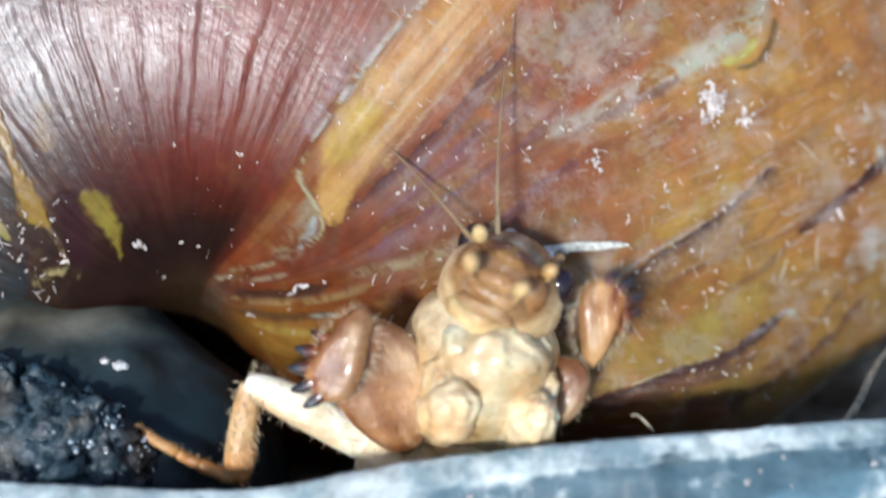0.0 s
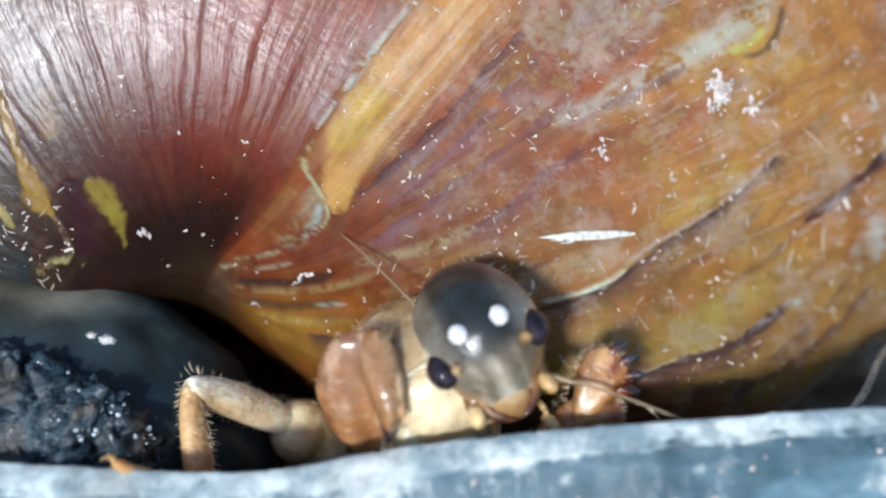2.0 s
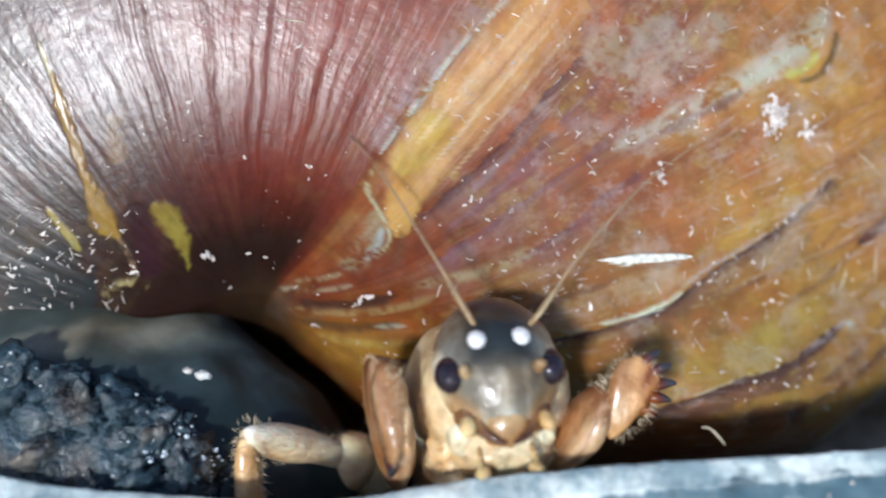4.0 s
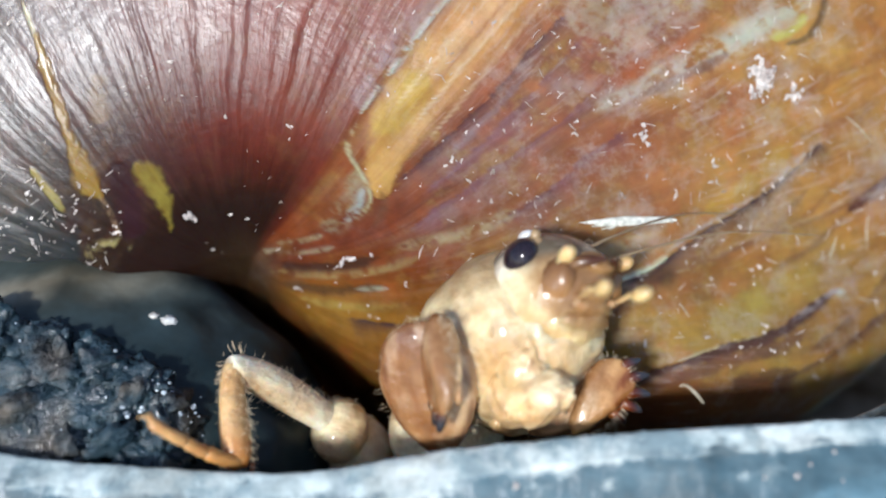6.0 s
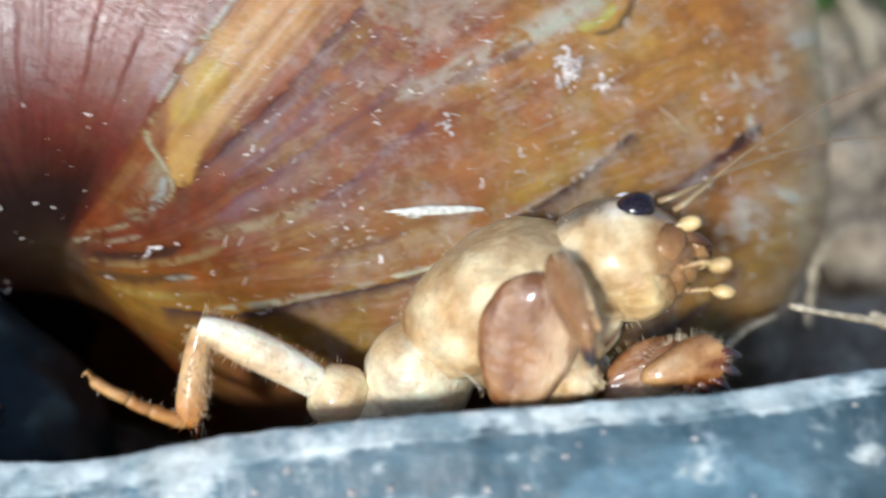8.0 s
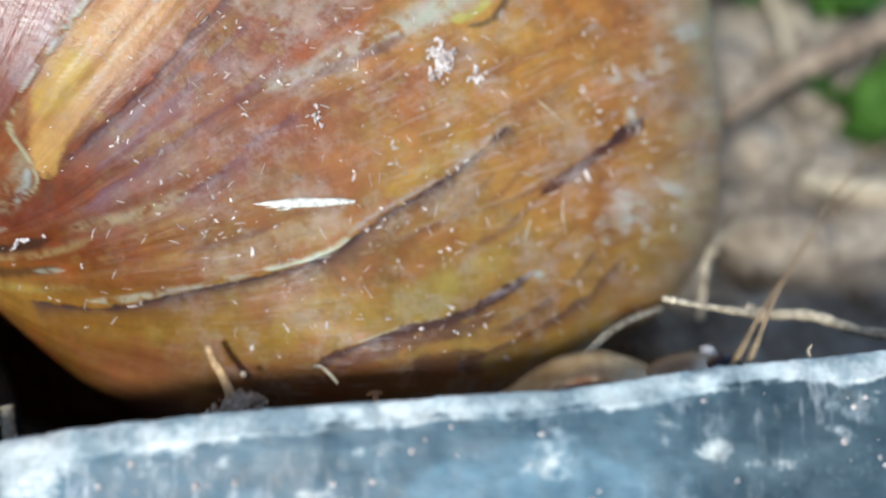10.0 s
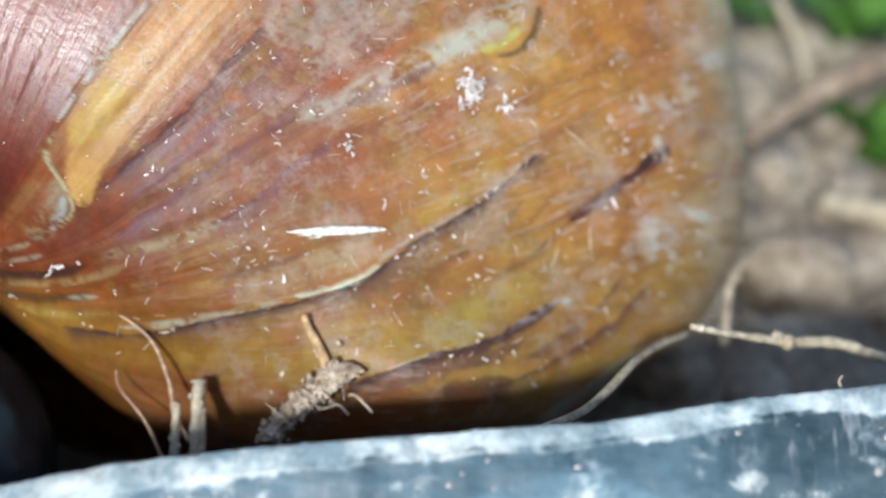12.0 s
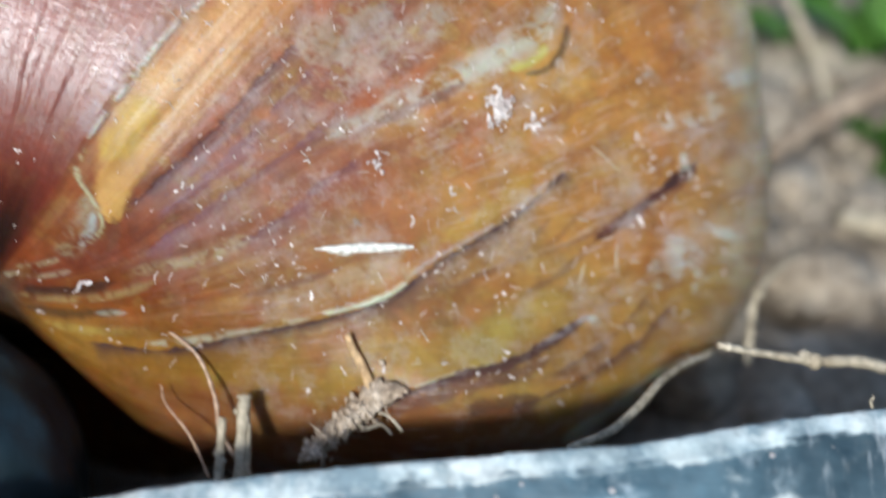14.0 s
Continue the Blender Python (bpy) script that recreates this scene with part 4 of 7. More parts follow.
def foreleg(cricket, broad, long, size, shin):
    """A digging leg: dished oval femur, and a broad palm of a tibia with four stout claws."""
    rng = random.Random(11)
    bm = bmesh.new()

    def dish(p):
        wide = 1 + 0.16 * p.x - 0.10 * p.x * p.x
        rim = p.x * p.x + p.y * p.y
        hollow = 0.55 * max(0.0, 1 - rim) * (1 if p.z > 0 else 0)
        ridge = 0.16 * math.exp(-((p.y - 0.25 + 0.3 * p.x) / 0.16) ** 2) * max(0.0, 1 - rim) if p.z > 0 else 0
        return Vector((p.x, p.y * wide, p.z * (1 - hollow) + ridge - 0.15 * p.y * p.y))

    lump(bm, (2.4 * long, 0.1, 0), (3.2 * long, 2.05 * broad, 0.85), None, 34, 40, 0.03, 4, dish)
    femur = part("foreleg_femur", bm, M_SKIN, cricket, "dished translucent tan thigh plate")

    def thigh(c):
        u, v = (c[:, 0] - 2.4 * long) / (3.2 * long), (c[:, 1] - 0.1) / (2.05 * broad)
        rim = np.hypot(u, v)
        mott = grain(c[:, 0] * 0.9, c[:, 1] * 0.9, 61, 4)
        col = blend((0.31, 0.165, 0.07), (0.18, 0.078, 0.028), step((u + 0.3) / 1.1 + 0.25 * mott))
        col = blend(col, (0.66, 0.50, 0.30), step((-v - 0.1 + 0.3 * mott) / 0.6) * step((0.75 - u) / 0.5) * 0.5)
        col = blend(col, (0.17, 0.065, 0.025), step(1 - np.abs(rim - 0.86) / 0.10) * 0.75)
        col = blend(col, (0.20, 0.08, 0.03), step(1 - np.hypot(u - 0.15, (v - 0.25) * 1.6) / 0.5 + 0.3 * mott) * 0.6)
        # pale glint streaks painted along the plate
        return blend(col, (0.68, 0.52, 0.34), step((grain(c[:, 0] * 0.7, c[:, 1] * 2.2, 63, 3) - 0.2) / 0.4) * 0.3)

    paint(femur, thigh)
    rims = [((2.4 * long + 3.1 * long * math.cos(q), 0.1 + 2.0 * broad * math.sin(q), 0.1), (math.cos(q), math.sin(q), 0.3)) for q in (rng.uniform(0, 6.28) for _ in range(60))]
    bristles(femur, rims, 0.3, rng)
    bm = bmesh.new()

    def palm(p):
        wide = 0.72 + 0.34 * max(p.x, -0.6)
        if -0.995 < p.x < 0:
            wide *= min(1.9, ((1 + p.x ** 3) / (1 - p.x * p.x)) ** 0.5)
        knuckle = 0.10 * math.sin(9 * math.atan2(p.y, p.x)) * max(0.0, p.y) * max(0.0, p.x + 0.4)
        return Vector((p.x * (1 + knuckle), p.y * wide * (1 + knuckle), p.z * (1.0 - 0.3 * p.x) - 0.35 * (1 - p.y * p.y) * p.z * abs(p.z)))

    lump(bm, (1.75, -0.05, 0), (2.2, 1.45, 1.0), None, 28, 36, 0.05, 2, palm)
    bm.transform(Matrix.Scale(size, 4))
    tibia = part("foreleg_tibia", bm, M_CLAW, cricket, "orange-brown palm-shaped digging shin")

    def hand(c):
        x, y = c[:, 0] / size, c[:, 1] / size
        col = blend((0.36, 0.19, 0.08), shin, step((y + 0.8) / 0.6))
        col = blend(col, (0.62, 0.44, 0.25), step(1 - np.hypot((x - 1.0) / 1.3, (y + 0.25) / 0.55) + 0.25 * grain(x * 1.5, y * 1.5, 81, 3)) * 0.85)
        col = blend(col, (0.40, 0.19, 0.06), step((y - 0.2 + 0.45 * (x - 2.2)) / 0.6) * 0.9)
        return blend(col, (0.20, 0.05, 0.015), step((np.sin(np.arctan2(y - 0.1, x - 1.2) * 11) - 0.1) / 0.6) * step((y - 0.3 + 0.5 * (x - 2.2)) / 0.5) * 0.75)

    paint(tibia, hand)
    for i, (x, y, a, ln) in enumerate(((3.4, 0.0, 12, 1.2), (3.1, 0.5, 28, 1.3), (2.65, 0.9, 44, 1.25), (2.1, 1.05, 58, 1.05), (1.5, 1.05, 72, 0.7))):
        bm = bmesh.new()
        w = Vector((math.cos(radians(a)), math.sin(radians(a)), 0))
        n = Vector((-w.y, w.x, 0))
        p = Vector((x, y, 0.05 * i)) - w * 0.25
        pts = bent([p, p + w * ln * 0.4 - n * 0.05, p + w * ln * 0.8 + n * 0.04, p + w * (ln + 0.25) + n * 0.24], 4)
        tube(bm, pts, [0.26, 0.3, 0.32, 0.33, 0.33, 0.32, 0.31, 0.29, 0.27, 0.24, 0.2, 0.15, 0.07], 12, 0.9, (0, 0, 1))
        bm.transform(Matrix.Scale(size, 4))
        p = p * size
        claw = part("claw", bm, M_CLAW, tibia, "glossy dark-tipped digging claw")
        paint(claw, lambda c, p=p, w=w: blend(blend((0.34, 0.12, 0.03), (0.11, 0.025, 0.010), ((c - np.array(p)) @ np.array(w) - 0.15) / 0.45), (0.035, 0.035, 0.042), ((c - np.array(p)) @ np.array(w) - 0.6) / 0.35))
    bm = bmesh.new()
    lump(bm, (1.9, -0.75, 0.45), (0.75, 0.26, 0.24), Matrix.Rotation(radians(-18), 3, "Z"), 12, 14)
    lump(bm, (2.9, -0.85, 0.45), (0.6, 0.18, 0.16), Matrix.Rotation(radians(-4), 3, "Z"), 10, 12)
    bm.transform(Matrix.Scale(size, 4))
    paint(part("tarsus", bm, M_SKIN, tibia, "pale tarsal spur"), lambda c: blend((0.56, 0.38, 0.2), (0.40, 0.22, 0.09), c[:, 0] - 2))
    spots = []
    for _ in range(200):
        q = rng.uniform(-2.9, 2.9)
        spots.append((tuple(size * v for v in (1.75 + 2.0 * math.cos(q), -0.05 + 1.2 * math.sin(q), rng.uniform(-0.3, 0.4))), (math.cos(q), math.sin(q), 0.3)))
    bristles(tibia, spots, 0.42, rng, "reddish hairs along the tibia")
    return femur, tibia


def middle_leg(cricket):
    """x runs from the knee to the hip, y lies towards the shin."""
    rng = random.Random(21)
    femur = limb("middle_leg_femur", M_SKIN, cricket, lambda c: blend((0.90, 0.83, 0.64), (0.74, 0.61, 0.40), 0.4 + 0.5 * np.sin(c[:, 1] * 3.0) - (c[:, 0] - 2) / 8),
                 (bent([(-0.25, 0.1, 0), (1.2, -0.05, 0), (3.6, 0.0, 0), (6.4, 0.25, 0)], 6), [0.42, 0.56, 0.62, 0.66, 0.7, 0.74, 0.78, 0.82, 0.85, 0.87, 0.88, 0.88, 0.87, 0.85, 0.83, 0.8, 0.76, 0.72, 0.66], 16, 0.8))
    tibia = limb("middle_leg_tibia", M_SKIN, femur, lambda c: blend((0.66, 0.48, 0.25), (0.52, 0.22, 0.05), (np.linalg.norm(c, axis=1) - 2.0) / 2.2),
                 (bent([(-0.05, 0.0, 0), (0.4, 1.5, 0.1), (0.95, 3.0, 0.1), (1.4, 4.15, 0)], 5), [0.42, 0.5, 0.54, 0.58, 0.6, 0.62, 0.64, 0.66, 0.68, 0.7, 0.71, 0.7, 0.66, 0.58, 0.46, 0.3], 14, 0.8))
    bm = bmesh.new()
    for a, b, r in (((1.3, 4.0, 0), (-0.5, 4.15, 0), 0.32), ((-0.4, 4.15, 0), (-1.5, 4.1, 0), 0.27), ((-1.4, 4.1, 0), (-3.2, 3.95, 0), 0.25)):
        tube(bm, bent([a, (Vector(a) + Vector(b)) / 2 + Vector((0, 0.06, 0)), b], 4), [r * 0.8, r, r, r * 0.95, r * 0.9, r * 0.9, r * 0.95, r, r * 0.7], 10)
    for w in (-0.25, 0.3):
        tube(bm, bent([(-3.1, 3.95, 0), (-3.45, 3.75, w * 0.6), (-3.65, 3.95, w)], 3), [0.1, 0.09, 0.08, 0.06, 0.05, 0.03, 0.01], 6)
    tarsus = part("middle_leg_tarsus", bm, M_SKIN, femur, "thin jointed tarsus with two hooks")
    paint(tarsus, lambda c: blend((0.50, 0.26, 0.08), (0.56, 0.36, 0.16), (-c[:, 0]) / 5))
    for k in range(4):
        bm = bmesh.new()
        p = Vector((1.65 - 0.2 * k, 3.95 - 0.15 * (k % 2), (-0.4, 0.4, 0.15, -0.2)[k]))
        tube(bm, [p, p + Vector((0.15 - 0.12 * k, 0.35, 0.1)), p + Vector((0.2 - 0.2 * k, 0.75, 0.1))], [0.12, 0.09, 0.02], 6)
        paint(part("spur", bm, M_CLAW, femur, "small dark spur"), lambda c: blend((0.35, 0.13, 0.03), (0.06, 0.02, 0.01), (c[:, 1] - 4.2) / 0.5))
    lumpbm = bmesh.new()
    lump(lumpbm, (6.7, 0.35, 0.1), (1.35, 1.55, 1.4), None, 14, 20, 0.08, 2)
    lump(lumpbm, (8.6, 0.5, 0.6), (1.9, 1.75, 1.5), None, 14, 20, 0.06, 5)
    coxa = part("middle_leg_coxa", lumpbm, M_SKIN, femur, "swollen cream hip segment")
    paint(coxa, lambda c: blend((0.76, 0.62, 0.38), (0.78, 0.76, 0.60), (c[:, 0] - 6.8) / 1.4))
    spots = []
    for _ in range(330):
        x = rng.uniform(-0.3, 6.6)
        a = rng.uniform(0, 6.28)
        spots.append(((x, 0.7 * math.cos(a), 0.65 * math.sin(a)), (-0.3, math.cos(a), math.sin(a))))
    for _ in range(330):
        y, a = rng.uniform(0.0, 4.3), rng.uniform(0, 6.28)
        spots.append(((0.33 * y + 0.55 * math.cos(a), y, 0.5 * math.sin(a)), (math.cos(a), 0.5, math.sin(a))))
    for _ in range(60):
        s = rng.uniform(0, 1)
        spots.append(((1.3 - 4.4 * s, 4.05, 0), (0, rng.choice((-1, 1)), rng.uniform(-1, 1))))
    for _ in range(50):
        a, b = rng.uniform(0, 6.28), rng.uniform(-0.9, 0.9)
        spots.append(((6.7 + b, 0.35 + 1.4 * math.cos(a), 1.2 * math.sin(a)), (-0.3, math.cos(a), math.sin(a))))
    bristles(femur, spots, 0.36, rng)
    return femur


def cricket_head(cricket):
    bm = bmesh.new()

    def skull(p):
        q = p.copy()
        if q.x > 0:
            q.y *= 1 - 0.22 * q.x * q.x
            q.z *= 1 - 0.25 * q.x * q.x
        return q

    lump(bm, (0.15, 0, 0), (3.45, 2.75, 2.75), None, 32, 40, shape=skull)
    head = part("head", bm, M_HEAD, cricket, "glossy dark-domed head with pale face")

    def colour(c):
        x, y, z = c[:, 0], c[:, 1], c[:, 2]
        mott = grain(x * 1.6, y * 1.6 + z, 41, 3)
        top = step((z - np.clip(0.30 + 0.62 * x, -0.3, 2.0) - 0.4 * step((np.abs(y) - 1.2) / 1.0) + 0.15 * mott) / 0.75) * step((2.3 - x) / 1.0)
        col = blend((0.84, 0.70, 0.44), (0.64, 0.47, 0.24), 0.35 + 0.8 * mott)
        col = blend(col, (0.52, 0.36, 0.16), step((x - 0.6) / 1.6) * step((0.5 - z) / 1.0) * (0.6 + 0.5 * mott))
        # greyish cheek patch behind the eye, olive-brown forehead, amber sides of the face
        col = blend(col, (0.74, 0.71, 0.61), step(1 - np.abs(z - 0.9) / 0.9) * step((np.abs(y) - 1.2) / 0.8) * step((1.4 - x) / 0.8) * 0.7)
        col = blend(col, (0.08, 0.075, 0.060), step((x - 0.9) / 0.9) * step((z - 0.1) / 0.8) * 0.9)
        col = blend(col, (0.34, 0.19, 0.075), step((x - 1.5) / 0.7) * step((np.abs(y) - 0.75) / 0.5) * step((1.3 - z) / 0.8) * 0.8)
        col = blend(col, (0.22, 0.11, 0.045), step((x - 2.1) / 0.6) * step((0.5 - z) / 0.6) * 0.9)
        col = blend(col, blend(DARK, (0.17, 0.165, 0.14), step((np.abs(y) - 1.0) / 0.8)), top)
        # pale median stripe down the face, thin light lines beside it
        col = blend(col, (0.70, 0.67, 0.55), step(1 - np.abs(y) / 0.5 + 0.3 * mott) * step((x - 1.75) / 0.6) * step(z / 0.6) * 0.6)
        return blend(col, (0.42, 0.38, 0.30), step(1 - np.abs(np.abs(y) - 0.95) / 0.16) * step((x - 1.2) / 0.6) * step(z / 0.5) * 0.6)

    paint(head, colour)
    spots = []
    rng = random.Random(7)
    for _ in range(260):
        v = Vector((rng.gauss(0, 1), rng.gauss(0, 1), rng.gauss(0, 1))).normalized()
        if v.z < 0.35:
            spots.append(((v.x * 3.1, v.y * 2.6, v.z * 2.9), v))
    bristles(head, spots, 0.35, rng)
    for s in (-1, 1):
        bm = bmesh.new()
        lump(bm, (1.2, s * 2.05, 1.15), (0.90, 0.68, 0.74), Matrix.Rotation(radians(-25), 3, "Y"), 20, 26)
        part("eye", bm, M_EYE, head, "bulging glossy black eye")
        bm = bmesh.new()
        lump(bm, (0.6, s * 0.9, 2.5), (0.44, 0.40, 0.30), None, 14, 18)
        part("ocellus", bm, M_OCELLUS, head, "small pearly simple eye, its glint painted white")
        bm = bmesh.new()
        lump(bm, (1.6, s * 1.45, 1.75), (0.34, 0.3, 0.3), None, 10, 14)
        tube(bm, [(1.6, s * 1.45, 1.8), (1.75, s * 1.55, 2.05), (1.9, s * 1.6, 2.2)], [0.26, 0.22, 0.16], 10)
        paint(part("antenna_socket", bm, M_HEAD, head), lambda c: blend((0.3, 0.19, 0.09), (0.45, 0.33, 0.18), c[:, 2] - 1.6))
        # cheek, mandible and palps
        bm = bmesh.new()
        lump(bm, (2.1, s * 1.35, -0.25), (1.2, 0.7, 0.9), Matrix.Rotation(radians(-20), 3, "Y"), 12, 16, 0.12, s)
        paint(part("cheek", bm, M_HEAD, head, "amber-brown glossy cheek"), lambda c: blend((0.16, 0.075, 0.03), (0.40, 0.22, 0.09), (0.2 - c[:, 2]) / 1.2))
        bm = bmesh.new()
        tube(bm, bent([(2.3, s * 1.25, 0.35), (3.3, s * 1.05, 0.25), (3.9, s * 0.55, 0.2), (4.15, s * 0.1, 0.2)], 4), [0.3, 0.31, 0.32, 0.31, 0.3, 0.28, 0.26, 0.23, 0.2, 0.17, 0.13, 0.09, 0.03], 12, 0.8)
        paint(part("mandible", bm, M_HEAD, head, "brown toothed mandible"), lambda c: blend((0.34, 0.19, 0.08), (0.08, 0.03, 0.015), (c[:, 0] - 2.9) / 1.0))
        for z0, y0, tip in ((0.2, 1.2, (3.9, 1.6, 0.5)), (-1.0, 0.6, (5.0, 1.1, -1.3))):
            bm = bmesh.new()
            a, b = Vector((2.3, s * y0, z0)), Vector((tip[0] - 0.5, s * tip[1], tip[2]))
            m1, m2 = a.lerp(b, 0.35) + Vector((0, s * 0.25, -0.1)), a.lerp(b, 0.68) + Vector((0.1, s * 0.2, 0.1))
            for p, q, r in ((a, m1, 0.16), (m1, m2, 0.13), (m2, b, 0.12)):
                tube(bm, bent([p, (p + q) / 2, q], 3), [r * 0.8, r * 0.95, r, r * 0.95, r * 0.95, r * 1.05, r * 1.15], 10)
            lump(bm, b, (0.5, 0.33, 0.33), Matrix.Rotation(radians(14 * s), 3, "Z"), 12, 16, 0.08, s)
            paint(part("palp", bm, M_SKIN, head, "pale jointed feeler with bulb tip"), lambda c, b=b: blend((0.56, 0.40, 0.18), (0.30, 0.18, 0.08), np.linalg.norm(c - np.array(b), axis=1) - 0.35))
    for s in (-1, 1):
        bm = bmesh.new()
        tube(bm, bent([(1.35, s * 0.75, 2.02), (1.9, s * 0.8, 1.62), (2.5, s * 0.7, 1.15), (2.9, s * 0.65, 0.7)], 5), taper(16, 0.12, 0.14, 0.12), 10, 0.8)
        paint(part("face_ridge", bm, M_HEAD, head, "shiny dark facial ridge"), lambda c: blend((0.12, 0.09, 0.06), (0.36, 0.26, 0.15), (c[:, 0] - 1.6) / 1.2))
    bm = bmesh.new()
    lump(bm, (2.55, 0, 0.95), (1.0, 1.0, 0.45), Matrix.Rotation(radians(38), 3, "Y"), 14, 18, 0.1, 2)
    lump(bm, (3.35, 0, 0.35), (0.85, 0.85, 0.4), Matrix.Rotation(radians(45), 3, "Y"), 12, 16, 0.12, 5)
    paint(part("labrum", bm, M_HEAD, head, "shiny pale upper lip"), lambda c: blend((0.48, 0.36, 0.19), (0.32, 0.17, 0.06), (c[:, 0] - 3.0) + 0.5 * np.abs(c[:, 1])))
    bm = bmesh.new()
    lump(bm, (0.6, 0, -1.3), (2.0, 2.0, 1.45), Matrix.Rotation(radians(10), 3, "Y"), 24, 32, 0.05, 3)
    for k in range(3):
        lump(bm, (2.1 + 0.45 * k, 0, -1.75 + 0.5 * k), (0.55, 1.35 - 0.25 * k, 0.5), None, 12, 18, 0.15, k)
    paint(part("chin", bm, M_SKIN, head, "smooth cream chin plate"), lambda c: blend(blend((0.66, 0.52, 0.27), (0.50, 0.36, 0.17), np.abs(c[:, 1]) - 0.6), (0.30, 0.16, 0.06), step((c[:, 0] - 1.7) / 0.9) * 0.9))
    return head


def antenna(cricket):
    bm = bmesh.new()
    pts = bent([(0, 0, 0), (3.5, 0.15, 0.25), (7.5, 0.1, 0.1), (11.5, -0.2, -0.9)], 10)
    radii = [0.082 * (1 - 0.75 * i / 30) * (1 + 0.10 * (i % 2)) for i in range(31)]
    tube(bm, pts, radii, 8)
    tube(bm, [(-0.5, 0, 0), (0.2, 0, 0), (0.9, 0.05, 0.05), (1.2, 0.05, 0.08), (1.7, 0.08, 0.12)], [0.11, 0.14, 0.13, 0.11, 0.08], 10)
    return paint(part("antenna", bm, M_SKIN, cricket, "thin ringed tan antenna"), lambda c: blend((0.34, 0.26, 0.15), (0.20, 0.15, 0.09), c[:, 0] / 4))


def mole_cricket():
    cricket = new("mole_cricket")
    cricket.empty_display_size = 0.005
    rng = random.Random(3)
    bm = bmesh.new()

    def barrel(p):
        q = p.copy()
        full = (1 - abs(q.x) ** 3.2) ** 0.5 / max(1e-6, (1 - q.x * q.x) ** 0.5) if abs(q.x) < 0.999 else 1.0
        q.y *= full * (0.97 - 0.08 * max(q.x, 0) ** 2 - 0.24 * max(-q.x, 0))
        q.z *= full * (0.97 - 0.06 * max(q.x, 0) ** 2 - 0.30 * max(-q.x, 0))
        if q.z < -0.55:
            q.z = -0.55 + (q.z + 0.55) * 0.4
        return q

    lump(bm, (0.35, 0, 0.25), (4.9, 3.75, 3.75), None, 40, 52, 0.035, 1, shape=barrel)
    def shield(c):
        x, y, z = c[:, 0], c[:, 1], c[:, 2]
        mott = grain(x * 0.7, y * 0.7 + z * 0.5, 51, 4)
        col = blend((0.64, 0.51, 0.30), (0.44, 0.36, 0.21), step((z - 0.2) / 3.4 + 0.25 * mott))
        col = blend(col, (0.70, 0.60, 0.40), step(1 - np.abs(z + 0.6) / 1.3) * 0.5)
        col = blend(col, (0.26, 0.17, 0.08), step(1 - np.abs(x + 3.9 - 0.2 * z) / 0.22) * 0.8)
        col = blend(col, (0.34, 0.23, 0.11), step(1 - np.abs(x - 3.1 + 0.15 * z) / 0.2) * 0.6)
        # amber brown clouds over the flanks
        return blend(col, (0.34, 0.20, 0.085), step((grain(x * 0.45, z * 0.8, 53, 4) - 0.02) / 0.5) * step((np.abs(y) - 1.0) / 1.2) * 0.4)

    pron = part("pronotum", bm, M_SKIN, cricket, "rounded velvety tan neck shield")
    paint(pron, lambda c: shield(c))
    spots = []
    for _ in range(420):
        v = Vector((rng.gauss(0, 1), rng.gauss(0, 1), rng.gauss(0, 1))).normalized()
        if v.z > -0.4:
            spots.append(((v.x * 4.6, v.y * 3.5, v.z * 3.6), v))
    bristles(pron, spots, 0.26, rng)
    # pale throat and breast between the forelegs
    def underside(c):
        return blend(blend((0.68, 0.58, 0.38), (0.54, 0.39, 0.19), np.abs(np.sin(c[:, 0] * 1.3)) * 0.7), (0.50, 0.47, 0.30), step(1 - np.abs(c[:, 1]) / 0.8) * 0.6) * (1 - 0.5 * step(1 - np.abs(grain(c[:, 0] * 0.6, c[:, 1] * 0.6, 79, 3)) / 0.08))[:, None]

    bm = bmesh.new()
    lump(bm, (1.6, 0, -2.0), (3.6, 2.7, 1.7), None, 34, 44, 0.08, 4)
    throat = part("breast", bm, M_SKIN, cricket, "soft pale cream underside")
    for k in range(5):
        bm = bmesh.new()
        lump(bm, (-0.6 + 1.15 * k, 0.5 * math.sin(k * 2.1), -3.0 + 0.12 * k), (0.75, 1.7 - 0.12 * k, 0.7), Matrix.Rotation(radians(12 * math.sin(k * 3)), 3, "Z"), 16, 24, 0.08, k + 3)
        paint(part("fold", bm, M_SKIN, throat), underside)
    paint(throat, underside)
    def cone(p):
        # blunt at the body, drawn out towards the leg
        return Vector((p.x * (1.15 if p.x > 0 else 0.9), p.y * (1 - 0.25 * p.x), p.z * (1 - 0.3 * p.x)))

    for s in (-1, 1):
        bm = bmesh.new()
        lump(bm, (1.5, s * 1.25, -2.2), (2.3, 1.4, 1.6), Matrix.Rotation(radians(s * 30), 3, "Z"), 30, 36, 0.14, 6 + s)
        lump(bm, (1.7, s * 1.7, -3.2), (1.9, 1.25, 1.35), Matrix.Rotation(radians(32), 3, "Y"), 36, 42, 0.16, 8 + s, cone)
        paint(part("foreleg_coxa", bm, M_SKIN, cricket, "bulging cream leg base"), lambda c: blend(blend((0.78, 0.66, 0.43), (0.60, 0.37, 0.16), (-c[:, 2] - 4.0) / 1.6 + 0.3 * grain(c[:, 0], c[:, 2], 71, 3)), (0.30, 0.16, 0.06), step(1 - np.abs(grain(c[:, 0] * 0.7, c[:, 1] * 0.7 + c[:, 2] * 0.5, 77, 3)) / 0.09) * 0.6))
        bm = bmesh.new()
